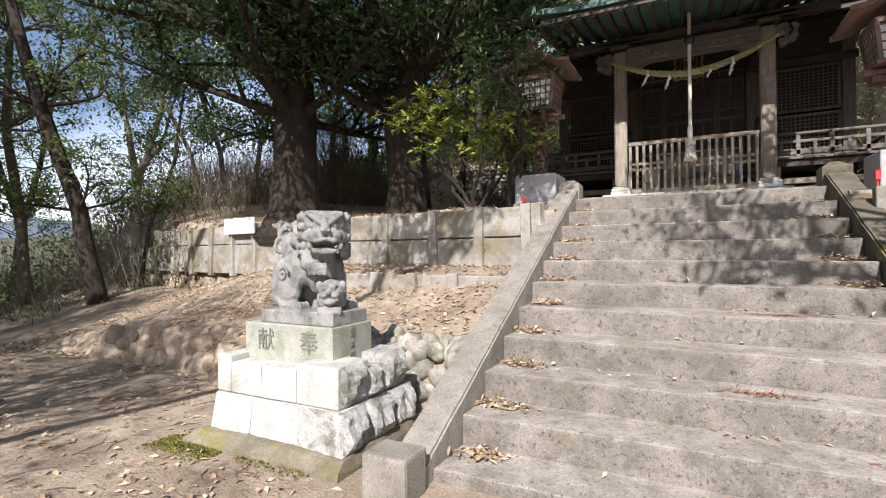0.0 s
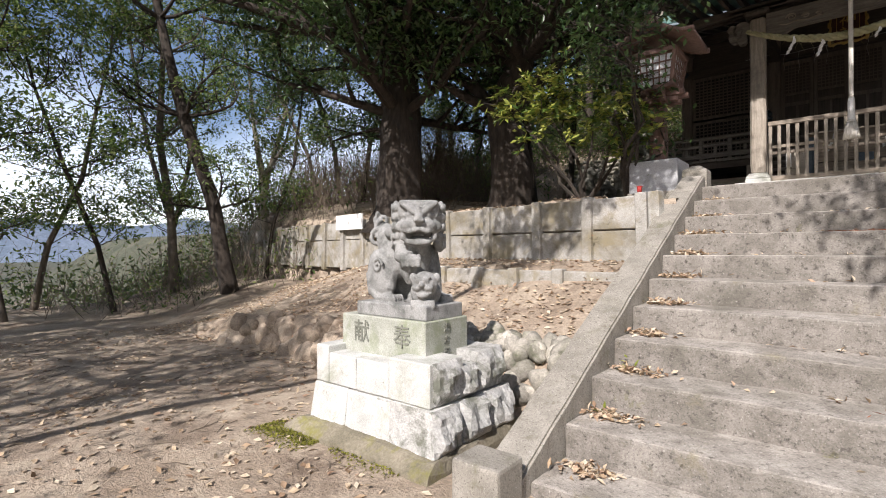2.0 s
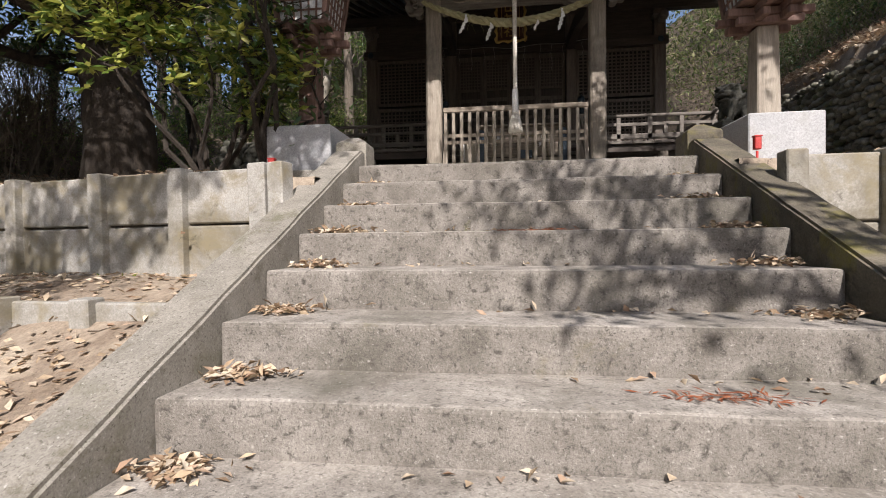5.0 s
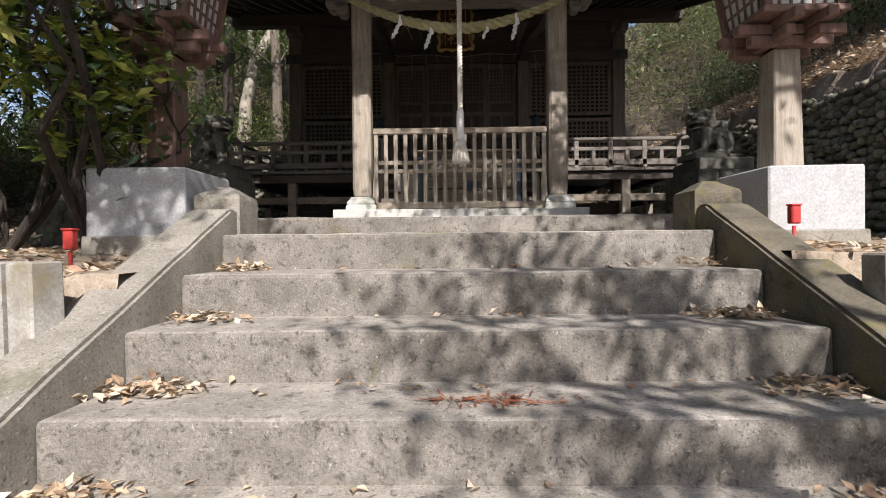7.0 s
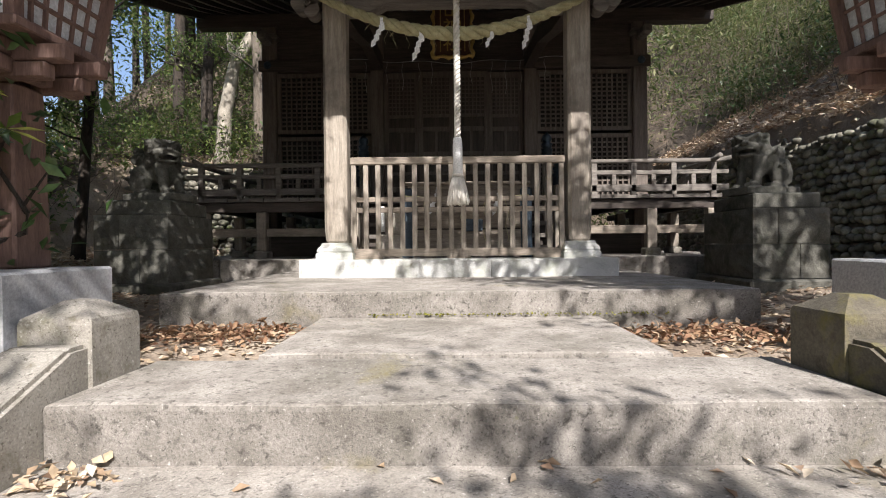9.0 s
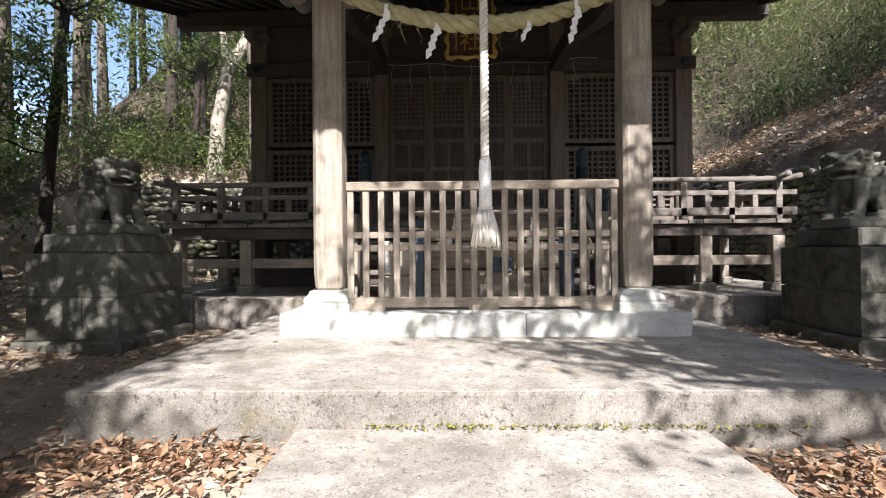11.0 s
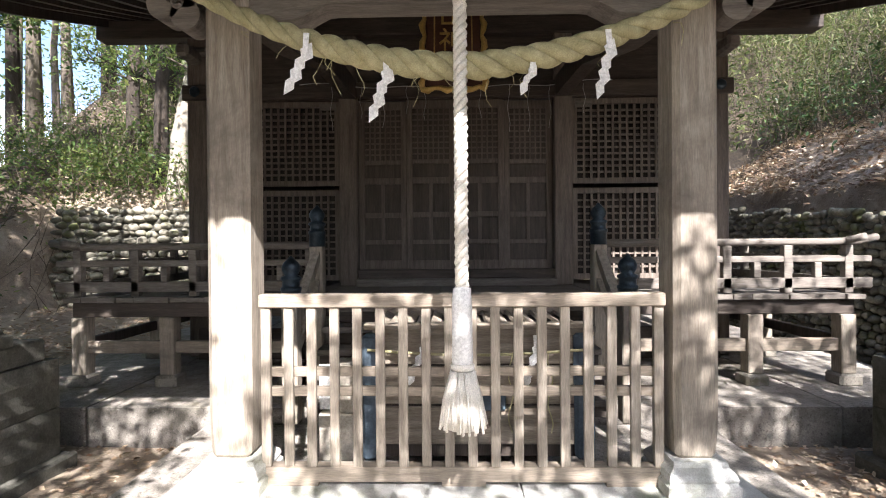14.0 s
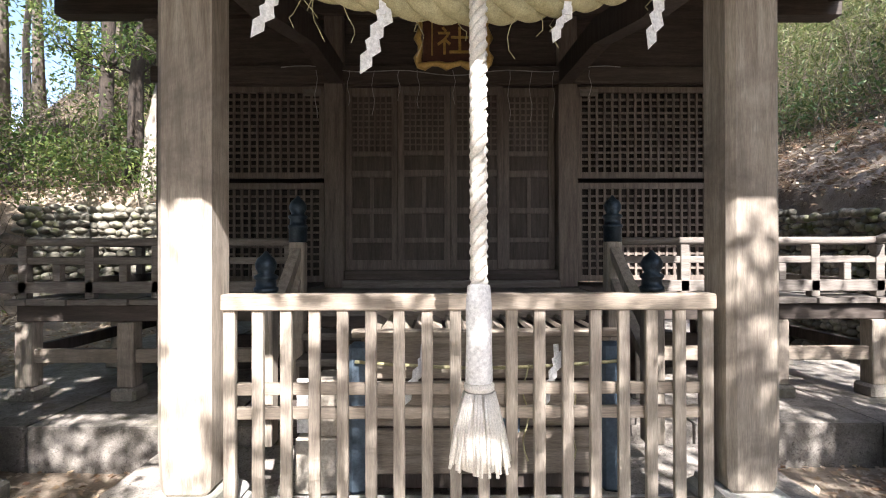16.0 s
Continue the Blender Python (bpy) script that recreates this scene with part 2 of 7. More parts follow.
def ground_height(x, y):
    rough = 0.05 * noise.noise(Vector((x * 0.9, y * 0.9, 3))) + 0.02 * noise.noise(Vector((x * 3.3, y * 3.3, 8)))
    low = -0.04 + 0.4 * rough
    # the earth bank below the upper wall
    if x < 0:
        edge = 3.45 + 0.35 * noise.noise(Vector((x * 0.8, 2, 5))) + 0.25 * noise.noise(Vector((x * 2.3, 7, 5)))
        if x > -3.1:
            edge = lerp(edge, 3.25, smoothstep(-3.1, -2.4, x))
        steep = 0.42 * smoothstep(edge, edge + 0.28, y) * smoothstep(-9.5, -5.5, x)
        slope = 0.72 * smoothstep(edge + 0.05, wall_y(x) - 0.1, y)
        slope *= lerp(0.8, 1.0, smoothstep(-9.5, -4.5, x))
        low += steep + slope
        high = TERRACE - 0.08 + 0.11 * smoothstep(7, 9.5, y) + rough
        high += 0.10 * min(6, max(0, -3 - x)) * smoothstep(6.5, 9, y)
        f = smoothstep(wall_y(x) + 0.12, wall_y(x) + 0.22, y) if -14.2 < x else smoothstep(wall_y(x) - 2.2, wall_y(x) + 2.6, y)
        z = lerp(low, high, f)
        # the land falls away to the left
        z -= 3.2 * smoothstep(-14, -26, x) * (1 - smoothstep(7, 17, y))
        # wooded hill behind
        near = smoothstep(-8.4, -7.2, x)
        z += 0.45 * max(0, y - lerp(12.6, 16.2, near)) * smoothstep(-17, -9, x) * smoothstep(-3.0, -3.6, x)
        z += 1.95 * smoothstep(16.2, 16.4, y) * near * smoothstep(-3.0, -3.6, x)
        z += 0.6 * smoothstep(-7.5, -10, x) * smoothstep(8.6, 13, y) * smoothstep(-20, -12, x)
    else:
        f = smoothstep(5.66, 5.76, y)
        z = lerp(low, TERRACE - 0.08 + 0.11 * smoothstep(7, 9.5, y) + rough, f)
    z -= 0.10 * smoothstep(-2.4, -1.9, x) * smoothstep(-1.2, -1.5, x) * smoothstep(5.3, 5.5, y) * (1 - smoothstep(6.2, 6.6, y))
    # steep hill on the right, above the boulder wall
    wx = river_x(y)
    if x > wx and y > 3:
        d = x - wx
        z = lerp(z, river_top(y) + 0.1 + 0.62 * d + rough * 3, smoothstep(0.12, 0.30, d)) if y > 5.5 else lerp(z, river_top(y) + 0.62 * d, smoothstep(0.1, 2.0, d) * smoothstep(3, 5.5, y))
    # hill behind the shrine
    if y > 19:
        z += 0.55 * min(y - 19, 14) * smoothstep(-20, -9, x)
    r = math.hypot(x, y - 8)
    if r > 60:
        z = lerp(z, -6 + 4 * noise.noise(Vector((x * 0.01, y * 0.01, 1))), smoothstep(60, 95, r))
    return z


def river_x(y):
    return 4.35 + 0.115 * (y - 9)


def river_top(y):
    return 3.62 + 0.07 * (y - 9)


def axis(lo, hi, fine_lo, fine_hi, fine):
    vals, v, step = [], fine_lo, fine
    while v < fine_hi:
        vals.append(v)
        v += fine
    s, w = fine, fine_lo
    while w > lo:
        s *= 1.18
        w -= s
        vals.insert(0, w)
    s = fine
    while v < hi:
        vals.append(v)
        s *= 1.18
        v += s
    return vals


xs, ys = axis(-420, 420, -9.0, 5.4, 0.09), axis(-420, 420, -1.5, 9.5, 0.09)
gverts = [(x, y, ground_height(x, y)) for y in ys for x in xs]
nx = len(xs)


def under_built(x, y):
    return STAIR_L - 0.1 < x < STAIR_R + 0.1 and 2.5 < y < 6.3


gfaces = [(j * nx + i, j * nx + i + 1, (j + 1) * nx + i + 1, (j + 1) * nx + i) for j in range(len(ys) - 1) for i in range(nx - 1)
          if not under_built((xs[i] + xs[i + 1]) / 2, (ys[j] + ys[j + 1]) / 2)]
gme = bpy.data.meshes.new("ground")
gme.from_pydata(gverts, [], gfaces)
gme.materials.append(SOIL)
gme.materials.append(material("far_scrub_ground", (0.035, 0.045, 0.025), (0.10, 0.10, 0.065), 0.5, 0.97, 8, 0.6, 0.2, (0.13, 0.11, 0.08), 0.2, (0.5, 0.7)))
gme.materials.append(material("forest_floor", (0.05, 0.038, 0.026), (0.15, 0.115, 0.08), 1.6, 0.97, 30, 1.0, 0.05, (0.24, 0.18, 0.12), 2.0, (0.56, 0.72)))
for p in gme.polygons:
    p.use_smooth = True
    if p.center.x < -16 - 2 * noise.noise(p.center * 0.3) or p.center.y < -22 or p.center.y > 30 or p.center.x > 22:
        p.material_index = 1
    elif p.center.y > 6 and p.center.x - river_x(p.center.y) > 2.3 + 0.6 * noise.noise(p.center) or p.center.y > 17.5 or p.center.x < -8.3 and p.center.y > 8.8:
        p.material_index = 2
ground = tagged(new("ground", gme), "brown bare soil strewn with dead leaves and twigs", "ground", kind="structure")

# ---------------------------------------------------------------- stairs
def worn_box(x0, y0, z0, x1, y1, z1, seed, cell=0.16, amount=0.006, bevel=0.02):
    """A slab with cut faces, a worn front edge and slightly uneven sides."""
    bm = bmesh.new()
    box(bm, x0, y0, z0, x1, y1, z1, bevel, segments=2)
    n = max(2, int((x1 - x0) / cell))
    for k in range(1, n):
        x = x0 + (x1 - x0) * k / n
        bmesh.ops.bisect_plane(bm, geom=bm.verts[:] + bm.edges[:] + bm.faces[:], plane_co=(x, 0, 0), plane_no=(1, 0, 0))
    return clump(bm, seed, amount, 5.0)


stairs = thing("stairs", (0, 0, 0), "worn grey concrete steps with moss stains and leaf litter", "stairs", kind="structure")
for i in range(STEPS):
    y, z = TOP_Y - RUN * i, TOP_Z - RISE * i
    deep = RUN + 0.06 if i else 0.6
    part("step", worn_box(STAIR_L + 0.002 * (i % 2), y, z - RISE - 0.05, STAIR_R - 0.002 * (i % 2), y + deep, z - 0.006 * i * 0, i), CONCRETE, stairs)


def curb(x0, x1, name, label, mat):
    c = thing(name, ((x0 + x1) / 2, 2.3, 0), label, "stair curb", "stair side curbs")
    w = (x1 - x0) / 2
    bm = bmesh.new()
    slope = RISE / RUN
    y0, y1 = 2.12, 6.52
    prof = [(y0 - 2.3, -0.3), (y1 - 2.3, -0.3), (y1 - 2.3, 2.09), (6.38 - 2.3, 2.09), (y0 - 2.3, 2.09 - (6.38 - y0) * slope)]
    fa = [bm.verts.new((-w, a, b)) for a, b in prof]
    fb = [bm.verts.new((w, a, b)) for a, b in prof]
    bm.faces.new(fa[::-1])
    bm.faces.new(fb)
    for i in range(len(prof)):
        j = (i + 1) % len(prof)
        bm.faces.new((fa[i], fa[j], fb[j], fb[i]))
    bmesh.ops.bevel(bm, geom=bm.edges[:], offset=0.015, segments=2, affect="EDGES")
    for k in range(1, 28):
        bmesh.ops.bisect_plane(bm, geom=bm.verts[:] + bm.edges[:] + bm.faces[:], plane_co=(0, y0 - 2.3 + k * 0.16, 0), plane_no=(0, 1, 0))
    part("slope", clump(bm, x0, 0.006, 5), mat, c)
    bm = bmesh.new()
    rings = [[bm.verts.new((a * (w + 0.015) * r, 4.29 + b * 0.13 * r, z)) for a, b in ((-1, -1), (1, -1), (1, 1), (-1, 1))] for r, z in ((1, -0.1), (1, 2.155), (0.96, 2.175), (0.30, 2.232))]
    for ra, rb in zip(rings, rings[1:]):
        for i in range(4):
            bm.faces.new((ra[i], ra[(i + 1) % 4], rb[(i + 1) % 4], rb[i]))
    bm.faces.new(rings[-1])
    part("post", clump(bm, x1, 0.005, 6), mat, c, "square concrete post with a hipped top")
    bm = bmesh.new()
    box(bm, -w - 0.02, -0.30, -0.3, w + 0.02, -0.06, 0.20, 0.02, segments=2)
    part("end_block", clump(bm, x1 + 3, 0.006, 6), mat, c, "squat concrete end block")
    return c


curb(STAIR_L - 0.235, STAIR_L, "stair_curb", "sloping grey concrete curb beside the steps", CURB)
curb(STAIR_R, STAIR_R + 0.235, "stair_curb", "sloping mossy concrete curb, its colour darkened for tree shade", SHADED_MOSSY_CURB)

# ---------------------------------------------------------------- approach, apron, plinth
path = thing("approach_path", (0, 7, 1.95), "pale concrete path from the steps to the shrine", "path", kind="structure")
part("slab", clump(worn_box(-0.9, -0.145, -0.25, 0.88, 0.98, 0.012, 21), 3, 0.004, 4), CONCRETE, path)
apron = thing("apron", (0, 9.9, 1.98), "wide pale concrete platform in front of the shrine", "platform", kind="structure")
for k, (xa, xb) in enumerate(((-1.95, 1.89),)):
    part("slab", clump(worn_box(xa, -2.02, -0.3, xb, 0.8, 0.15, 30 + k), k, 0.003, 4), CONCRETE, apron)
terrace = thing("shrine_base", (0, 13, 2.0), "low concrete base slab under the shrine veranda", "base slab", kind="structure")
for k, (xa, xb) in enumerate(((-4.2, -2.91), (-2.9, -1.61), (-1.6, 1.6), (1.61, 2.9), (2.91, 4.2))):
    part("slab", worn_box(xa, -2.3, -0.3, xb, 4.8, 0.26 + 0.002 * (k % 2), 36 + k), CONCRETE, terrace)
plinth = thing("plinth", (0, 9.45, 2.13), "long pale granite kerb under the porch pillars", "kerb", kind="structure")
part("stone", worn_box(-1.45, -0.26, -0.02, 0.295, 0.24, 0.165, 50, bevel=0.012), GRANITE, plinth)
part("stone", worn_box(0.30, -0.26, -0.02, 1.45, 0.24, 0.163, 51, bevel=0.012), GRANITE, plinth)

# ---------------------------------------------------------------- more materials
COPPER = material("green_copper_roof", (0.055, 0.13, 0.11), (0.12, 0.24, 0.20), 2, 0.6, 40, 0.25, 0.006, (0.05, 0.08, 0.07), 1.5, (0.5, 0.7))
TILE = material("grey_roof_tile", (0.10, 0.12, 0.14), (0.20, 0.235, 0.26), 3, 0.5, 40, 0.3, 0.006)
TIP = material("chalked_rafter_end", (0.35, 0.34, 0.31), (0.55, 0.53, 0.50), 8, 0.9, 60, 0.2, 0.003)
STRAW = material("straw_rope", (0.30, 0.275, 0.14), (0.50, 0.46, 0.27), 14, 0.9, 200, 0.8, 0.006)
COTTON = material("cotton_rope", (0.66, 0.62, 0.54), (0.82, 0.79, 0.72), 12, 0.95, 220, 0.5, 0.004)
PAPER = material("white_paper", (0.74, 0.74, 0.72), (0.84, 0.84, 0.82), 6, 0.9, 80, 0.05, 0.001)
GOLD = material("gilt_wood", (0.42, 0.27, 0.07), (0.62, 0.42, 0.13), 9, 0.5, 80, 0.2, 0.003, metal=0.1)
PLAQUE = material("dark_lacquered_board", (0.07, 0.03, 0.02), (0.13, 0.06, 0.04), 5, 0.5, 60, 0.2, 0.003)
BLUE_IRON = material("blue_black_metal", (0.025, 0.04, 0.055), (0.06, 0.085, 0.105), 8, 0.42, 60, 0.2, 0.003, metal=0.6)
BLUE_CLOTH = material("faded_blue_sheet", (0.055, 0.085, 0.115), (0.10, 0.14, 0.18), 6, 0.7, 60, 0.2, 0.004)
BOX_WOOD = material("old_box_wood", (0.20, 0.165, 0.125), (0.36, 0.31, 0.25), 4, 0.85, 30, 0.35, 0.004, stretch=(0.8, 8, 8))
RED = material("red_paint", (0.42, 0.035, 0.03), (0.56, 0.06, 0.05), 7, 0.5, 60, 0.15, 0.003)
WHITEWASH = material("white_painted_concrete", (0.37, 0.375, 0.38), (0.47, 0.475, 0.48), 2.5, 0.85, 80, 0.25, 0.005, (0.30, 0.295, 0.27), 2.5, (0.55, 0.75))
RED_WOOD = material("reddish_lantern_wood", (0.12, 0.07, 0.055), (0.23, 0.14, 0.11), 4, 0.75, 30, 0.3, 0.004, stretch=(7, 7, 0.8))
PANE = material("frosted_lantern_pane", (0.55, 0.57, 0.58), (0.68, 0.70, 0.71), 4, 0.5, 60, 0.05, 0.002, (0.42, 0.43, 0.42), 3, (0.55, 0.75))
# near-black colour that stands in for the unlit room
UNLIT_INSIDE = material("painted_dark_inside", (0.02, 0.017, 0.014), (0.045, 0.038, 0.032), 3, 0.9, 30, 0.2, 0.004)

# ---------------------------------------------------------------- shrine hall
hall = thing("shrine_hall", (0, 14.5, 2.26), "dark weathered wooden shrine hall with a green copper roof", "shrine")
HZ, HY = 2.26, 14.5


def hpart(name, bm, mat, label="", parent=None, smooth=False):
    """A part of the hall; coordinates of the mesh are those of the place."""
    for v in bm.verts:
        v.co -= Vector((0, HY, HZ))
    return part(name, bm, mat, parent or hall, label, smooth)


WALL_Y = 12.45
# porch pillars on moulded stone feet
for s in (-1, 1):
    x = s * 1.145
    bm = box(bmesh.new(), x - 0.108, 9.342, 2.44, x + 0.108, 9.558, 4.95, 0.028, segments=1)
    for v in bm.verts:
        if v.co.z < 2.5:
            v.co.x = x + (v.co.x - x) * 0.90
            v.co.y = 9.45 + (v.co.y - 9.45) * 0.90
    for z in (2.50, 2.56, 2.66):
        bmesh.ops.bisect_plane(bm, geom=bm.verts[:] + bm.edges[:] + bm.faces[:], plane_co=(0, 0, z), plane_no=(0, 0, 1))
    for v in bm.verts:
        if 2.49 < v.co.z < 2.67:
            f = {2.50: 0.935, 2.56: 0.97, 2.66: 1.0}[round(v.co.z, 2)]
            g = max(abs(v.co.x - x), abs(v.co.y - 9.45)) / 0.108
            v.co.x = x + (v.co.x - x) * f / g if g > 0.5 else v.co.x
            v.co.y = 9.45 + (v.co.y - 9.45) * f / g if g > 0.5 else v.co.y
    hpart("pillar", bm, WOOD, "silvery square wooden pillar with chamfered edges")
    bm = bmesh.new()
    prof = [(0.172, 2.29), (0.172, 2.345), (0.158, 2.36), (0.164, 2.375), (0.156, 2.40), (0.132, 2.425), (0.128, 2.45)]
    rings = []
    for r, z in prof:
        rings.append([bm.verts.new((x + a * r, 9.45 + b * r, z)) for a, b in ((-1, -1), (1, -1), (1, 1), (-1, 1))])
    for ra, rb in zip(rings, rings[1:]):
        for i in range(4):
            bm.faces.new((ra[i], ra[(i + 1) % 4], rb[(i + 1) % 4], rb[i]))
    bm.faces.new(rings[-1])
    hpart("pillar_foot", bm, GRANITE, "moulded pale stone foot")
# rainbow beam with a curved underside and carved relief
bm = bmesh.new()
n = 40
for k in range(n + 1):
    x = -1.03 + 2.06 * k / n
    a = abs(x) / 1.03
    low = 4.70 - 0.075 * smoothstep(0.62, 0.80, a)
    for y in (9.37, 9.53):
        bm.verts.new((x, y, low))
        bm.verts.new((x, y, 4.98))
bm.verts.ensure_lookup_table()
for k in range(n):
    a, b = 4 * k, 4 * k + 4
    for q in ((a, b, b + 1, a + 1), (a + 2, a + 3, b + 3, b + 2), (a, a + 2, b + 2, b), (a + 1, b + 1, b + 3, a + 3)):
        bm.faces.new([bm.verts[i] for i in q])
hpart("rainbow_beam", bm, GREY_WOOD, "curved wooden beam with carved scrolls")
for s in (-1, 1):
    bm = bmesh.new()
    for k, (cx, cz, r, turns) in enumerate(((0.70, 4.83, 0.07, 1.6), (0.52, 4.80, 0.05, 1.5), (0.36, 4.79, 0.035, 1.3))):
        pts = []
        for i in range(26):
            a = turns * 2 * math.pi * i / 25
            rr = r * (1 - 0.75 * i / 25)
            pts.append((s * (cx + rr * math.cos(a)), 9.362, cz + rr * 0.8 * math.sin(a)))
        tube(bm, pts, [0.012 * (1 - 0.5 * i / 25) for i in range(26)], 6)
    tube(bm, [(s * (0.30 + 0.55 * i / 12), 9.362, 4.745 + 0.012 * math.sin(i * 1.1)) for i in range(13)], 0.011, 6)
    hpart("carving", bm, WOOD_X, "carved cloud scroll", None, True)
    # beam nose: carved lobes
    bm = bmesh.new()
    for cx, cz, r in ((1.36, 4.82, 0.125), (1.47, 4.72, 0.085), (1.36, 4.66, 0.075), (1.50, 4.86, 0.07)):
        ring = bmesh.ops.create_cone(bm, cap_ends=True, segments=20, radius1=r, radius2=r * 0.9, depth=0.15)
        for v in ring["verts"]:
            v.co = Vector((s * cx + v.co.x, 9.45 + v.co.z, cz + v.co.y))
    for cx, cz, r in ((1.40, 4.80, 0.062), (1.40, 4.72, 0.04)):
        pts = [(s * (cx + r * (1 - i / 24) * math.cos(i * 0.45)), 9.368, cz + r * (1 - i / 24) * math.sin(i * 0.45)) for i in range(20)]
        tube(bm, pts, 0.012, 6)
    hpart("beam_nose", bm, GREY_WOOD, "carved wooden beam end with cloud lobes")
    bm = bmesh.new()
    box(bm, s * 1.155 - 0.17, 9.28, 4.985, s * 1.155 + 0.17, 9.62, 5.08, 0.03)
    box(bm, s * 1.155 - 0.42, 9.40, 5.08, s * 1.155 + 0.42, 9.50, 5.18, 0.03)
    hpart("bracket", bm, DARK_WOOD, "stepped wooden bracket")
# beams from the porch back to the hall
for s in (-1, 1):
    bm = bmesh.new()
    pts = [(9.58, 4.72), (10.3, 4.82), (11.2, 5.05), (12.3, 5.12)]
    for (ya, za), (yb, zb) in zip(pts, pts[1:]):
        vs = []
        for y, z in ((ya, za), (yb, zb)):
            for dx, dz in ((-0.07, 0), (0.07, 0), (0.07, 0.2), (-0.07, 0.2)):
                vs.append(bm.verts.new((s * 1.155 + dx, y, z + dz)))
        for i in range(4):
            bm.faces.new((vs[i], vs[(i + 1) % 4], vs[4 + (i + 1) % 4], vs[4 + i]))
    hpart("tie_beam", bm, DARK_WOOD)
hpart("porch_purlin", box(bmesh.new(), -2.1, 9.40, 5.08, 2.1, 9.52, 5.20, 0.01), DARK_WOOD_X)

# roofs
def roof_sheet(profile, x0, x1, thick, cols):
    bm = bmesh.new()
    rows = []
    for y, z in profile:
        rows.append([bm.verts.new((lerp(x0, x1, k / cols), y, z + 0.10 * (abs(2 * k / cols - 1)) ** 4)) for k in range(cols + 1)])
    low = [[bm.verts.new(v.co - Vector((0, 0, thick))) for v in r] for r in rows]
    for A, flip in ((rows, False), (low, True)):
        for ra, rb in zip(A, A[1:]):
            for k in range(cols):
                bm.faces.new((ra[k], ra[k + 1], rb[k + 1], rb[k]))
    for k in range(cols):
        bm.faces.new((rows[0][k], rows[0][k + 1], low[0][k + 1], low[0][k]))
        bm.faces.new((rows[-1][k], rows[-1][k + 1], low[-1][k + 1], low[-1][k]))
    for i in range(len(rows) - 1):
        for k in (0, cols):
            bm.faces.new((rows[i][k], rows[i + 1][k], low[i + 1][k], low[i][k]))
    return bm


PORCH = [(7.72, 5.18), (8.5, 5.28), (9.4, 5.44), (10.2, 5.66), (11.0, 5.96)]
MAIN = [(10.15, 5.52), (11.2, 5.84), (12.4, 6.26), (13.6, 6.82), (14.8, 7.55)]
hpart("roof", roof_sheet(PORCH, -2.32, 2.32, 0.10, 16), COPPER, "green copper porch roof")
hpart("roof", roof_sheet(MAIN, -3.95, 3.95, 0.10, 20), TILE, "blue-grey sheet main roof")
hpart("roof", roof_sheet([(14.802, 7.55), (16, 6.9), (17.6, 6.2), (19.2, 5.7)], -3.95, 3.95, 0.10, 20), TILE, "blue-grey sheet main roof")
for s in (-1, 1):
    bm = bmesh.new()
    tube(bm, [(s * 3.95, y, z + 0.13) for y, z in MAIN], 0.07, 10)
    hpart("verge_roll", bm, COPPER, "", None, True)
    bm = bmesh.new()
    tube(bm, [(s * 2.32, y, z + 0.12) for y, z in PORCH], 0.055, 10)
    hpart("verge_roll", bm, COPPER, "", None, True)
    for prof, x in ((MAIN, 3.86), (PORCH, 2.24)):
        bm = bmesh.new()
        for (ya, za), (yb, zb) in zip(prof, prof[1:]):
            vs = []
            for y, z in ((ya, za), (yb, zb)):
                for dx, dz in ((-0.03, -0.26), (0.03, -0.26), (0.03, -0.02), (-0.03, -0.02)):
                    vs.append(bm.verts.new((s * x + dx, y + 0.06, z + dz)))
            for i in range(4):
                bm.faces.new((vs[i], vs[(i + 1) % 4], vs[4 + (i + 1) % 4], vs[4 + i]))
        hpart("barge_board", bm, DARK_WOOD)
bm = bmesh.new()
box(bm, -4.1, 14.6, 7.5, 4.1, 15.0, 7.85, 0.05)
hpart("ridge", bm, COPPER, "green copper ridge box")
hpart("eave_board", box(bmesh.new(), -2.2, 7.77, 5.00, 2.2, 7.83, 5.07), DARK_WOOD_X)
hpart("eave_board", box(bmesh.new(), -3.85, 10.20, 5.33, 3.85, 10.26, 5.41), DARK_WOOD_X)
for y in (12.40,):
    hpart("wall_plate", box(bmesh.new(), -3.98, y - 0.09, 5.82, 3.98, y + 0.09, 6.02, 0.01), DARK_WOOD_X, "long wall plate reaching past the corners")


def rafter_mesh(prof, cut):
    bm = bmesh.new()
    pts = [p for p in prof if p[0] <= cut]
    for (ya, za), (yb, zb) in zip(pts, pts[1:]):
        vs = []
        for y, z in ((ya, za), (yb, zb)):
            for dx, dz in ((-0.028, -0.20), (0.028, -0.20), (0.028, -0.11), (-0.028, -0.11)):
                vs.append(bm.verts.new((dx, y - 0.0, z + dz)))
        for i in range(4):
            bm.faces.new((vs[i], vs[(i + 1) % 4], vs[4 + (i + 1) % 4], vs[4 + i]))
        if ya == pts[0][0]:
            bm.faces.new(vs[:4])
    for v in bm.verts:
        v.co -= Vector((0, HY, HZ))
    return mesh_of("rafter", bm, DARK_WOOD)


def tip_mesh(y, z):
    bm = box(bmesh.new(), -0.03, y - 0.012 - HY, z - 0.202 - HZ, 0.03, y + 0.03 - HY, z - 0.108 - HZ)
    return mesh_of("rafter_tip", bm, TIP)


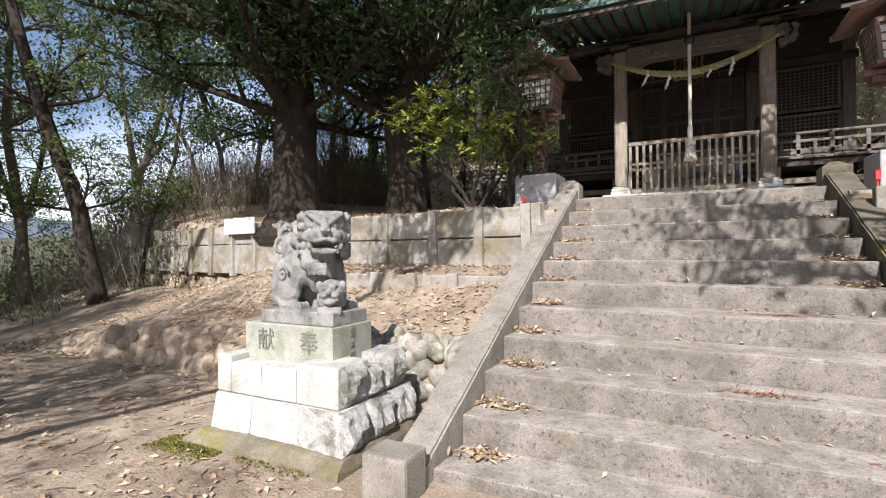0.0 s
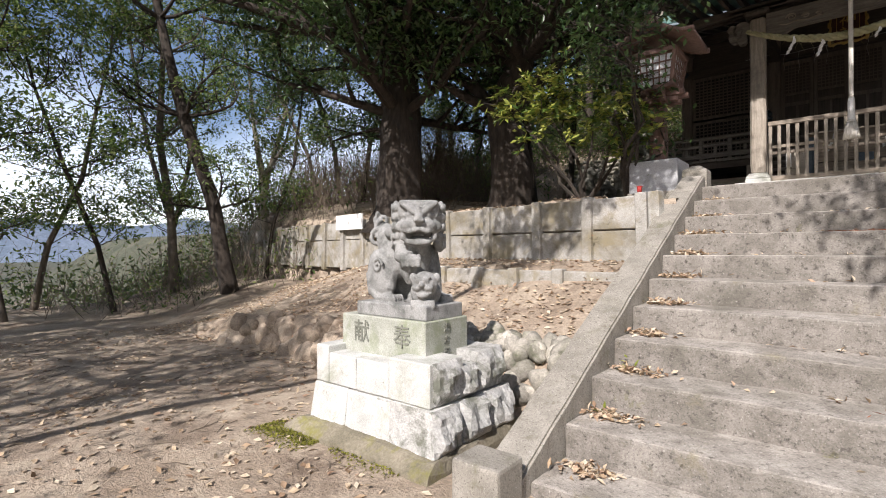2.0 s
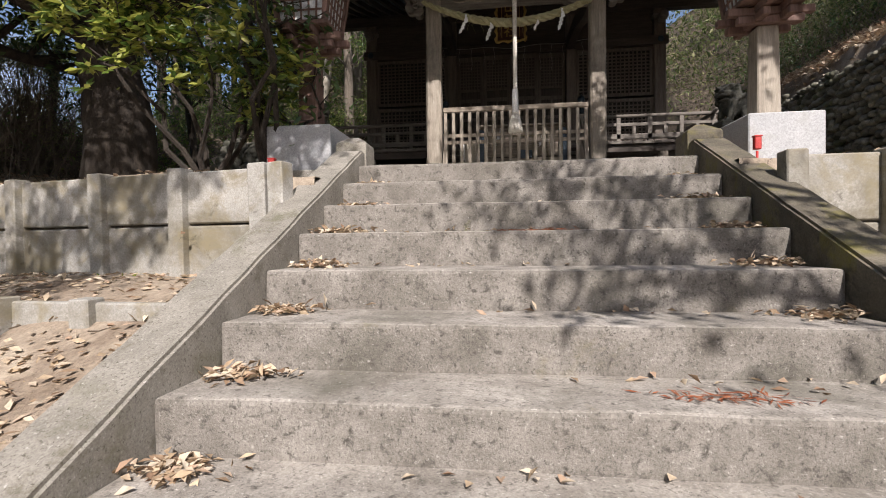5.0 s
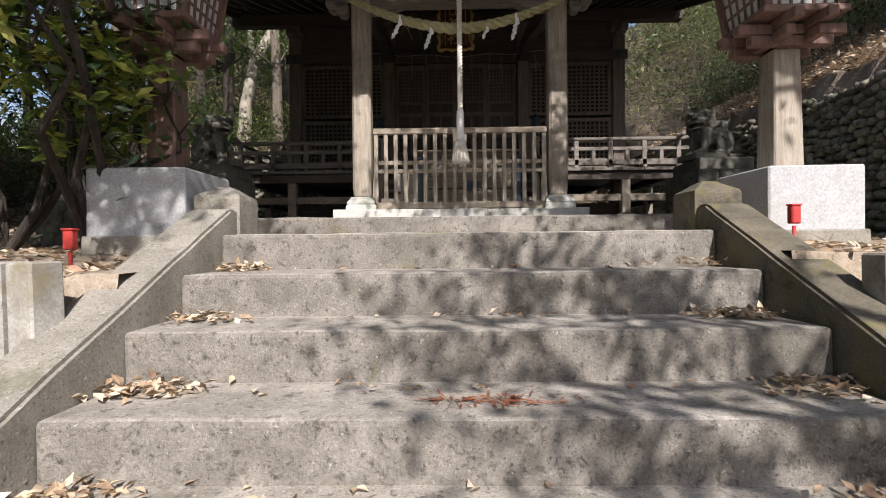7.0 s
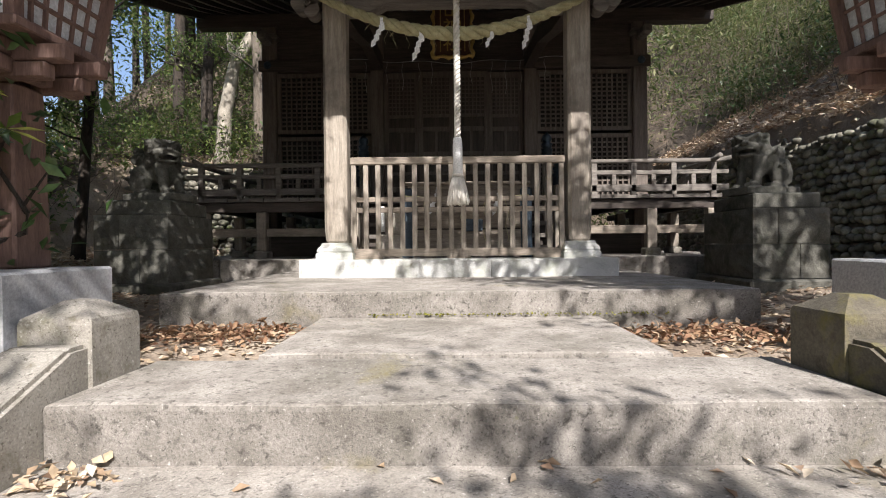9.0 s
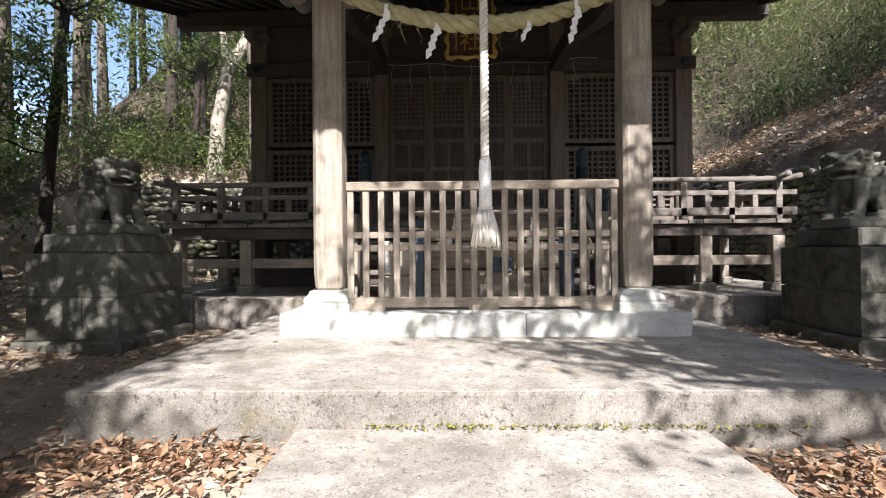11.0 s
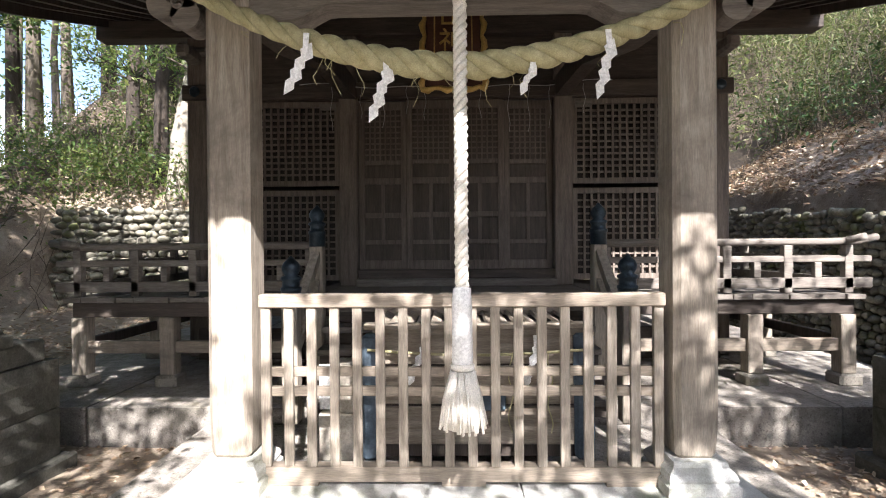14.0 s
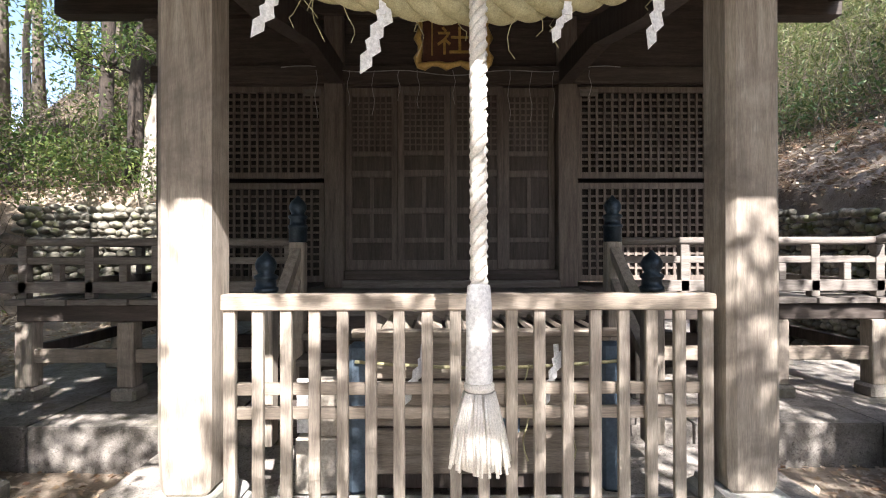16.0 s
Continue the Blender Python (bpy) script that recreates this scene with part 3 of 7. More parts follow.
for prof, cut, half, count in ((PORCH, 11.2, 2.0, 20), (MAIN, 13.7, 3.7, 36)):
    rm, tm = rafter_mesh(prof, cut), tip_mesh(prof[0][0] + 0.12, prof[0][1] + 0.03)
    for k in range(count):
        x = lerp(-half, half, k / (count - 1))
        r = new("rafter", rm)
        r.parent, r.location = hall, (x, 0.12, 0.03)
        e = new("rafter_tip", tm)
        e.parent, e.location = r, (0, -0.12, -0.03)

# front wall of the hall
for s in (-1, 1):
    hpart("corner_post", box(bmesh.new(), s * 2.87 - 0.11, WALL_Y - 0.11, 2.28, s * 2.87 + 0.11, WALL_Y + 0.11, 5.85, 0.015), DOOR_WOOD, "dark corner post with a carved bracket")
    bm = box(bmesh.new(), s * 2.87 - 0.15, WALL_Y - 0.16, 5.62, s * 2.87 + 0.15, WALL_Y + 0.15, 5.72, 0.03)
    box(bm, s * 2.87 - 0.07, WALL_Y - 0.42, 5.52, s * 2.87 + 0.07, WALL_Y - 0.1, 5.66, 0.03)
    hpart("bracket", bm, GREY_WOOD)
    hpart("door_post", box(bmesh.new(), s * 1.19 - 0.10, WALL_Y - 0.10, 3.06, s * 1.19 + 0.10, WALL_Y + 0.10, 5.85, 0.012), DOOR_WOOD)
    hpart("side_wall", box(bmesh.new(), s * 2.87 - 0.05, WALL_Y + 0.11, 3.0, s * 2.87 + 0.05, 17.0, 5.9), DARK_WOOD)
    # lattice panels
    xa, xb = sorted((s * 1.29, s * 2.76))
    for z0, z1 in ((3.12, 4.13), (4.18, 5.12)):
        panel = hpart("lattice_panel", box(box(box(box(bmesh.new(), xa, WALL_Y - 0.045, z0, xa + 0.06, WALL_Y, z1), xb - 0.06, WALL_Y - 0.045, z0, xb, WALL_Y, z1),
                      xa + 0.06, WALL_Y - 0.045, z0, xb - 0.06, WALL_Y, z0 + 0.06), xa + 0.06, WALL_Y - 0.045, z1 - 0.06, xb - 0.06, WALL_Y, z1), DOOR_WOOD, "square wooden lattice panel")
        nx_, nz_ = 17, 12
        bar_v = box(bmesh.new(), -0.011, -0.012, 0, 0.011, 0.012, z1 - z0 - 0.12)
        mv = mesh_of("lattice_bar", bar_v, DOOR_WOOD)
        for k in range(1, nx_):
            o = new("lattice_bar", mv)
            o.parent, o.location = panel, (lerp(xa + 0.06, xb - 0.06, k / nx_), WALL_Y - 0.028 - HY, z0 + 0.06 - HZ)
        mh = mesh_of("lattice_bar", box(bmesh.new(), xa + 0.06, -0.012, -0.011, xb - 0.06, 0.012, 0.011), DOOR_WOOD)
        for k in range(1, nz_):
            o = new("lattice_bar", mh)
            o.parent, o.location = panel, (0, WALL_Y - 0.020 - HY, lerp(z0 + 0.06, z1 - 0.06, k / nz_) - HZ)
        # added dark sheet: the room's darkness behind the lattice, put into colour
        hpart("lattice_backing", box(bmesh.new(), xa, WALL_Y + 0.012, z0, xb, WALL_Y + 0.03, z1), UNLIT_INSIDE)
    hpart("small_plate", box(bmesh.new(), s * 1.42 - 0.09, WALL_Y - 0.06, 5.02, s * 1.42 + 0.09, WALL_Y - 0.046, 5.09), GREY_WOOD)
    bm = bmesh.new()
    lathe(bm, [(0.052, 0), (0.06, 0.012), (0.045, 0.03), (0.02, 0.034)], 0, 0, 0, 18)
    for v in bm.verts:
        v.co = Vector((s * 1.19 + v.co.x, WALL_Y - 0.145 - v.co.z, 5.22 + v.co.y))
    hpart("nail_cover", bm, BLUE_IRON, "round iron nail cover")
    bm = bmesh.new()
    lathe(bm, [(0.052, 0), (0.06, 0.012), (0.045, 0.03), (0.02, 0.034)], 0, 0, 0, 18)
    for v in bm.verts:
        v.co = Vector((s * 2.87 + v.co.x, WALL_Y - 0.145 - v.co.z, 5.22 + v.co.y))
    hpart("nail_cover", bm, BLUE_IRON, "round iron nail cover")
hpart("lintel", box(bmesh.new(), -3.02, WALL_Y - 0.145, 5.13, 3.02, WALL_Y - 0.10, 5.30, 0.01), DARK_WOOD_X, "long horizontal lintel board")
hpart("upper_wall", box(bmesh.new(), -2.76, WALL_Y - 0.02, 5.14, 2.76, WALL_Y + 0.05, 5.85), DARK_WOOD_X)
hpart("sill", box(bmesh.new(), -1.09, WALL_Y - 0.20, 3.06, 1.09, WALL_Y + 0.1, 3.14, 0.01), GREY_WOOD)
hpart("sill", box(bmesh.new(), -1.09, WALL_Y - 0.10, 3.14, 1.09, WALL_Y + 0.1, 3.24, 0.01), DARK_WOOD_X)
hpart("back_wall", box(bmesh.new(), -2.82, 16.9, 2.9, 2.82, 17.0, 5.9), DARK_WOOD)
# four panelled doors
for k in range(4):
    x0 = -1.09 + k * 0.545
    x1 = x0 + 0.54
    y = WALL_Y + (0.0 if k in (1, 2) else 0.05)
    d = hpart("door", box(bmesh.new(), x0 + 0.05, y - 0.004, 3.3, x1 - 0.05, y + 0.012, 5.1), DARK_WOOD, "panelled wooden door with a lattice top")
    for a, b in ((x0, x0 + 0.065), (x1 - 0.065, x1)):
        hpart("stile", box(bmesh.new(), a, y - 0.03, 3.24, b, y + 0.02, 5.13, 0.004), DOOR_WOOD, "", d)
    for z0, z1 in ((3.24, 3.34), (3.52, 3.57), (3.82, 3.88), (4.20, 4.27), (4.42, 4.47), (5.04, 5.13)):
        hpart("cross_rail", box(bmesh.new(), x0 + 0.065, y - 0.025, z0, x1 - 0.065, y + 0.02, z1, 0.003), DOOR_WOOD, "", d)
    for z0, z1 in ((3.57, 3.82), (3.88, 4.20)):
        hpart("mullion", box(bmesh.new(), (x0 + x1) / 2 - 0.02, y - 0.022, z0, (x0 + x1) / 2 + 0.02, y + 0.02, z1), DOOR_WOOD, "", d)
    for i in range(1, 7):
        xx = lerp(x0 + 0.065, x1 - 0.065, i / 7)
        hpart("lattice_bar", box(bmesh.new(), xx - 0.008, y - 0.022, 4.47, xx + 0.008, y - 0.006, 5.04), DOOR_WOOD, "", d)
    for i in range(1, 9):
        zz = lerp(4.47, 5.04, i / 9)
        hpart("lattice_bar", box(bmesh.new(), x0 + 0.065, y - 0.02, zz - 0.008, x1 - 0.065, y - 0.008, zz + 0.008), DOOR_WOOD, "", d)

# veranda
VER_Y, VER_X, VER_Z = 11.25, 3.5, 3.06
boards = 44
bmesh_board = {}
for k in range(boards):
    x0 = lerp(-VER_X, VER_X, k / boards)
    x1 = lerp(-VER_X, VER_X, (k + 1) / boards) - 0.005
    hpart("floor_board", box(bmesh.new(), x0, VER_Y - 0.03 + 0.012 * math.sin(k * 2.3), VER_Z - 0.045, x1, 13.2, VER_Z + 0.004 * math.sin(k * 1.7)), GREY_WOOD)
hpart("edge_beam", box(bmesh.new(), -VER_X + 0.04, VER_Y + 0.03, 2.88, VER_X - 0.04, VER_Y + 0.13, VER_Z - 0.048, 0.008), DARK_WOOD_X)
for s in (-1, 1):
    hpart("edge_beam", box(bmesh.new(), s * 3.40 - 0.05, VER_Y + 0.14, 2.90, s * 3.40 + 0.05, 15.5, VER_Z - 0.048, 0.008), DARK_WOOD)
    for x, y in ((3.40, VER_Y + 0.08), (2.60, VER_Y + 0.08), (1.50, VER_Y + 0.08), (3.40, 12.45), (2.60, 12.5), (3.40, 13.7)):
        hpart("veranda_post", box(bmesh.new(), s * x - 0.065, y - 0.065, 2.36, s * x + 0.065, y + 0.065, 2.878, 0.008), WOOD, "weathered veranda post")
        bm = box(bmesh.new(), s * x - 0.10, y - 0.10, 2.25, s * x + 0.10, y + 0.10, 2.36, 0.02)
        hpart("post_stone", bm, CURB, "small stone under the post")
    hpart("tie_rail", box(bmesh.new(), s * 2.45 - 0.95, VER_Y + 0.05, 2.55, s * 2.45 + 0.95, VER_Y + 0.11, 2.66, 0.006), WOOD_X, "mossy tie rail")
    hpart("tie_rail", box(bmesh.new(), s * 3.40 - 0.03, VER_Y + 0.14, 2.58, s * 3.40 + 0.03, 13.7, 2.68, 0.006), DARK_WOOD)
    hpart("under_wall", box(bmesh.new(), s * 2.0 - 0.85, 12.3, 2.25, s * 2.0 + 0.85, 12.36, 2.60), DARK_WOOD_X)
    # railing
    xa, xb = s * 1.25, s * 3.62
    for z, h, d in ((3.36, 0.028, 0.025), (3.15, 0.045, 0.035)):
        hpart("rail", box(bmesh.new(), min(xa, xb), VER_Y + 0.07 - d, z - h, max(xa, xb), VER_Y + 0.07 + d, z + h, 0.005), GREY_WOOD)
        hpart("rail", box(bmesh.new(), s * 3.42 - d, VER_Y + 0.12, z - h, s * 3.42 + d, 15.4, z + h, 0.005), GREY_WOOD)
    bm = tube(bmesh.new(), [(xa, VER_Y + 0.07, 3.51), (lerp(xa, xb, 0.85), VER_Y + 0.07, 3.51), (lerp(xa, xb, 0.95), VER_Y + 0.07, 3.515), (xb + s * 0.06, VER_Y + 0.07, 3.55)], 0.032, 12)
    hpart("handrail", bm, GREY_WOOD, "round weathered handrail with an upturned end", None, True)
    bm = tube(bmesh.new(), [(s * 3.42, VER_Y - 0.12, 3.55), (s * 3.42, VER_Y + 0.1, 3.512), (s * 3.42, 15.4, 3.51)], 0.032, 12)
    hpart("handrail", bm, GREY_WOOD, "", None, True)
    for i in range(5):
        x = s * lerp(1.32, 3.42, i / 4)
        hpart("baluster", box(bmesh.new(), x - 0.035, VER_Y + 0.035, 3.062, x + 0.035, VER_Y + 0.105, 3.48, 0.005), GREY_WOOD)
    for i in range(4):
        x = s * lerp(1.32, 3.42, (i + 0.5) / 4)
        hpart("baluster", box(bmesh.new(), x - 0.03, VER_Y + 0.04, 3.195, x + 0.03, VER_Y + 0.10, 3.332, 0.005), GREY_WOOD)
    for i in range(1, 6):
        hpart("baluster", box(bmesh.new(), s * 3.42 - 0.035, VER_Y + 0.07 + i * 0.75 - 0.035, 3.062, s * 3.42 + 0.035, VER_Y + 0.07 + i * 0.75 + 0.035, 3.48, 0.005), GREY_WOOD)
    # stair newels with onion finials and sloping side rails
    for y, z0, z1, top in ((10.36, 2.27, 3.09, 0.17), (11.03, 2.27, 3.50, 0.16)):
        nw = hpart("newel", box(bmesh.new(), s * 1.17 - 0.055, y - 0.055, z0, s * 1.17 + 0.055, y + 0.055, z1, 0.008), WOOD, "weathered newel post")
        bm = lathe(bmesh.new(), [(0.066, 0), (0.066, 0.10), (0.072, 0.105), (0.072, 0.125), (0.06, 0.13), (0.058, 0.17), (0.07, 0.18), (0.07, 0.195), (0.045, 0.21), (0.062, 0.245), (0.064, 0.27),
                                 (0.05, 0.30), (0.022, 0.325), (0.008, 0.345)], s * 1.17, y, z1, 20)
        hpart("finial", bm, BLUE_IRON, "blue-black metal onion finial", nw, True)
    for z, h in ((0.0, 0.045), (-0.22, 0.035)):
        bm = bmesh.new()
        vs = []
        for y, zz in ((10.36, 2.93 + z), (10.70, 3.18 + z), (11.03, 3.46 + z)):
            for dx, dz in ((-0.035, -h), (0.035, -h), (0.035, h), (-0.035, h)):
                vs.append(bm.verts.new((s * 1.17 + dx, y, zz + dz)))
        for j in (0, 4):
            for i in range(4):
                bm.faces.new((vs[j + i], vs[j + (i + 1) % 4], vs[j + 4 + (i + 1) % 4], vs[j + 4 + i]))
        hpart("stair_rail", bm, WOOD, "sloping stair rail")
for k in range(5):
    z = 2.40 + 0.15 * k
    hpart("wooden_step", box(bmesh.new(), -1.10, 10.42 + 0.15 * k, z - 0.05, 1.10, 10.42 + 0.15 * k + 0.22, z, 0.006), GREY_WOOD)
    hpart("riser", box(bmesh.new(), -1.09, 10.48 + 0.15 * k, z - 0.14, 1.09, 10.50 + 0.15 * k, z - 0.052), DARK_WOOD_X)

# thin cord along the lintel with hanging straws
cord = thing("garland", (0, WALL_Y - 0.17, 5.24), "thin cord along the lintel with hanging straws", "garland")
crd = random.Random(17)
part("cord_line", tube(bmesh.new(), [(lerp(-1.7, 1.7, i / 24), 0.0, 0.02 * math.sin(i * 0.9) + 0.03 * math.cos(i * 0.26)) for i in range(25)], 0.005, 5), TIP, cord)
for i in range(11):
    x, L = lerp(-1.35, 1.35, i / 10) + crd.uniform(-0.06, 0.06), crd.uniform(0.28, 0.52)
    part("straw", tube(bmesh.new(), [(x + 0.014 * math.sin(j * 1.4 + i), -0.006, -L * j / 6) for j in range(7)], 0.0035, 4), TIP, cord)

# name board under the porch
board = thing("name_board", (-0.02, 10.9, 4.93), "dark name board with gilt frame and gilt characters", "sign", turn=0)
board.matrix_basis = pose(-0.02, 10.9, 5.12, -14, 0, 0)
part("panel", box(bmesh.new(), -0.22, -0.02, -0.40, 0.22, 0.02, 0.40, 0.01), PLAQUE, board)
for s in (-1, 1):
    bm = bmesh.new()
    tube(bm, [(s * (0.24 + 0.012 * math.sin(i * 1.9)), -0.03, -0.42 + 0.84 * i / 16) for i in range(17)], [0.022 + 0.007 * math.sin(i * 1.9) for i in range(17)], 8)
    part("frame_edge", bm, GOLD, board, "wavy gilt frame", True)
    bm = bmesh.new()
    tube(bm, [(-0.25 + 0.5 * i / 10, -0.03, s * (0.42 + 0.015 * math.sin(i * 1.9))) for i in range(11)], [0.022 + 0.006 * math.sin(i * 2) for i in range(11)], 8)
    part("frame_edge", bm, GOLD, board, "wavy gilt frame", True)
    tube_bm = tube(bmesh.new(), [(s * 0.15, -0.024, -0.34 + 0.68 * i / 4) for i in range(5)], 0.006, 6)
    part("inner_line", tube_bm, GOLD, board)


def writing(text, name, size, mat, parent, m, extrude=0.004, label=""):
    cu = bpy.data.curves.new(name, "FONT")
    cu.body, cu.size, cu.extrude, cu.align_x, cu.align_y = text, size, extrude, "CENTER", "CENTER"
    ob = new(name, cu)
    ob.data.materials.append(mat)
    ob.parent, ob.matrix_basis = parent, m
    if label:
        ob["label"] = label
    return ob


for ch, z in (("山", 0.24), ("神", 0.0), ("社", -0.24)):
    writing(ch, "character", 0.24, GOLD, board, pose(0, -0.024, z, 90, 0, 0))

# ---------------------------------------------------------------- slatted fence between the pillars
gate = thing("slatted_fence", (0, 9.43, 2.295), "weathered wooden slatted fence across the shrine porch", "fence")
part("top_rail", clump(box(bmesh.new(), -1.015, -0.04, 0.895, 1.015, 0.035, 0.962, 0.006), 4, 0.002, 3), WOOD_X, gate)
for z in (0.565, 0.465):
    part("middle_rail", box(bmesh.new(), -0.98, 0.002, z - 0.024, 0.98, 0.03, z + 0.024, 0.003), WOOD_X, gate)
part("bottom_rail", box(bmesh.new(), -1.0, -0.035, 0.022, 1.0, 0.035, 0.095), WOOD_X, gate)
for xa, xb in ((-1.0, -0.72), (-0.1, 0.12), (0.72, 1.0)):
    part("foot", box(bmesh.new(), xa, -0.035, 0.0, xb, 0.035, 0.022), WOOD_X, gate)
slat = mesh_of("slat", box(bmesh.new(), -0.0235, -0.026, 0.09, 0.0235, 0.0, 0.90, 0.003), WOOD)
for k in range(18):
    o = new("slat", slat)
    o.parent, o.location = gate, (-0.985 + 1.97 * k / 17, 0.002 * math.sin(k * 3), 0)
for s in (-1, 1):
    part("end_post", box(bmesh.new(), s * 0.99 - 0.012, 0.001, 0.0, s * 0.99 + 0.012, 0.05, 0.90, 0.003), WOOD, gate)

# offering box behind the fence
chest = thing("offering_box", (0.10, 10.02, 2.26), "old wooden offering box with blue cloth at its corners", "offering box")
for z in (0.10, 0.33, 0.56):
    part("plank", clump(box(bmesh.new(), -0.60, -0.27, z, 0.60, -0.24, z + 0.215, 0.006), z, 0.003, 5), BOX_WOOD, chest)
part("box_body", box(bmesh.new(), -0.59, -0.235, 0.02, 0.59, 0.27, 0.76), DARK_WOOD, chest)
for s in (-1, 1):
    part("corner_cloth", clump(box(bmesh.new(), s * 0.60 - 0.055, -0.31, 0.02, s * 0.60 + 0.055, -0.245, 0.74, 0.02), s, 0.01, 7), BLUE_CLOTH, chest, "faded blue cloth on the corner")
part("cloth", clump(box(bmesh.new(), -0.02, -0.30, 0.30, 0.16, -0.275, 0.42, 0.01), 7, 0.01, 9), BLUE_CLOTH, chest, "scrap of blue cloth")
part("top_rim", box(bmesh.new(), -0.64, -0.32, 0.765, 0.64, -0.25, 0.80, 0.006), BOX_WOOD, chest)
for k in range(15):
    x = -0.56 + 1.12 * k / 14
    bm = box(bmesh.new(), x - 0.03, -0.26, 0.77, x + 0.03, 0.26, 0.79, 0, Matrix.Rotation(radians(28), 3, "Y"))
    part("grid_slat", bm, BOX_WOOD, chest)
part("top_rim", box(bmesh.new(), -0.64, 0.25, 0.765, 0.64, 0.31, 0.86, 0.006), BOX_WOOD, chest)
bm = tube(bmesh.new(), [(-0.62 + 1.24 * i / 20, -0.325 - 0.004 * (i % 2), 0.655 - 0.03 * math.sin(math.pi * i / 20)) for i in range(21)], 0.009, 6)
part("cord", bm, STRAW, chest, "thin straw cord tied round the box", True)
for x in (-0.42, -0.05, 0.18, 0.40):
    bm = tube(bmesh.new(), [(x + 0.015 * math.sin(i * 1.3 + x * 9), -0.335, 0.64 - 0.05 * i) for i in range(10)], 0.004, 5)
    part("straw_end", bm, STRAW, chest)
carton = thing("white_carton", (-0.62, 9.86, 2.26), "stacked cream cartons standing behind the fence", "carton")
CREAM = material("cream_board", (0.42, 0.38, 0.31), (0.56, 0.51, 0.43), 5, 0.85, 60, 0.2, 0.003)
part("lower_box", box(bmesh.new(), -0.20, -0.10, 0, 0.17, 0.12, 0.27, 0.006), CREAM, carton)
part("upper_box", box(bmesh.new(), -0.12, -0.09, 0.275, 0.18, 0.12, 0.55, 0.006), CREAM, carton)
part("paper_sheet", box(bmesh.new(), -0.19, -0.105, 0.30, -0.115, -0.095, 0.56, 0.002), PAPER, carton)

# ---------------------------------------------------------------- sacred rope, bell rope, paper streamers
def twisted(path, radius, strands, turns, strand_r, sides=8):
    bms = []
    pts = [Vector(p) for p in path]
    for sidx in range(strands):
        out = []
        for i, p in enumerate(pts):
            t = (pts[min(i + 1, len(pts) - 1)] - pts[max(i - 1, 0)]).normalized()
            a = t.cross(Vector((0, 1, 0.05))).normalized()
            b = t.cross(a)
            ang = 2 * math.pi * (turns * i / (len(pts) - 1) + sidx / strands)
            r = radius[i] if hasattr(radius, "__len__") else radius
            out.append(p + a * r * math.cos(ang) + b * r * math.sin(ang))
        bms.append(tube(bmesh.new(), out, strand_r, sides))
    return bms


sacred = thing("straw_rope", (0, 9.05, 4.86), "thick twisted straw rope hung between the pillars", "sacred rope")
n = 150
path_pts, rad, srad = [], [], []
for i in range(n + 1):
    u = 2 * i / n - 1
    x = 1.27 * u
    z = -0.15 - 0.45 * (1 - abs(u) ** 1.8)
    thick = 0.025 + 0.021 * (1 - abs(u) ** 1.6)
    path_pts.append((x, 0.18 * u * u, z))
    rad.append(thick * 0.62)
    srad.append(thick * 0.74)
for bm in twisted(path_pts, rad, 3, 8.5, srad, 10):
    part("strand", bm, STRAW, sacred, "", True)
srng = random.Random(4)
for k in range(18):
    u = srng.uniform(-0.85, 0.85)
    x, z = 1.27 * u, -0.15 - 0.45 * (1 - abs(u) ** 1.8) - 0.05
    L = srng.uniform(0.03, 0.14)
    bm = tube(bmesh.new(), [(x + 0.02 * math.sin(j + k), 0.18 * u * u + srng.uniform(-0.03, 0.03), z - L * j / 4) for j in range(5)], 0.0018, 4)
    part("loose_straw", bm, STRAW, sacred)


def streamer(x, z, y, size, tilt, folds=4):
    s = thing("paper_streamer", (x, y, z), "folded white paper streamer hanging from the straw rope", "paper streamer", "paper streamers on the rope")
    bm = bmesh.new()
    w, h = 0.088 * size, 0.118 * size
    ox, oz = 0, 0
    box(bm, -0.012, -0.002, -0.03, 0.012, 0.002, 0.05)
    for k in range(folds):
        e = -0.012 * (k % 2)
        vs = [(ox - w / 2, -0.004 * k, oz - 0.018), (ox + w / 2, -0.004 * k + 0.010, oz + 0.016), (ox + w / 2 + 0.008 + e, -0.004 * k + 0.014, oz - h + 0.012), (ox - w / 2 + 0.010 + e, -0.004 * k - 0.004, oz - h - 0.020)]
        f = [bm.verts.new(v) for v in vs]
        g = [bm.verts.new((a, b + 0.0016, c)) for a, b, c in vs]
        bm.faces.new(f)
        bm.faces.new(g[::-1])
        for i in range(4):
            bm.faces.new((f[i], f[(i + 1) % 4], g[(i + 1) % 4], g[i]))
        ox -= 0.44 * w
        oz -= h * 0.80
        w *= 0.95
    ob = part("paper", bm, PAPER, s)
    s.matrix_basis = pose(x, y, z, 0, tilt, 0)
    return s


for x, z, size, tilt, folds in ((-0.65, 4.35, 0.50, 4, 4), (-0.31, 4.25, 0.53, -2, 4), (0.305, 4.25, 0.38, 8, 3), (0.625, 4.345, 0.55, -6, 4)):
    streamer(x, z, 9.02, size, tilt, folds)

for x, tilt in ((-0.20, 3), (0.42, -4)):
    streamer(x, 2.95, 9.665, 0.55, tilt, 4)

bell = thing("bell_rope", (0.0, 8.93, 2.76), "white twisted bell rope with a cloth sleeve and tassel", "bell rope")
line = [(0.0, 0, 0.56 + 1.9 * i / 120) for i in range(121)]
for bm in twisted(line, 0.0145, 3, 17, 0.0165, 8):
    part("strand", bm, COTTON, bell, "", True)
bm = lathe(bmesh.new(), [(0.036, 0.25), (0.043, 0.27), (0.041, 0.40), (0.042, 0.50), (0.036, 0.565), (0.024, 0.57)], 0, 0, 0, 22)
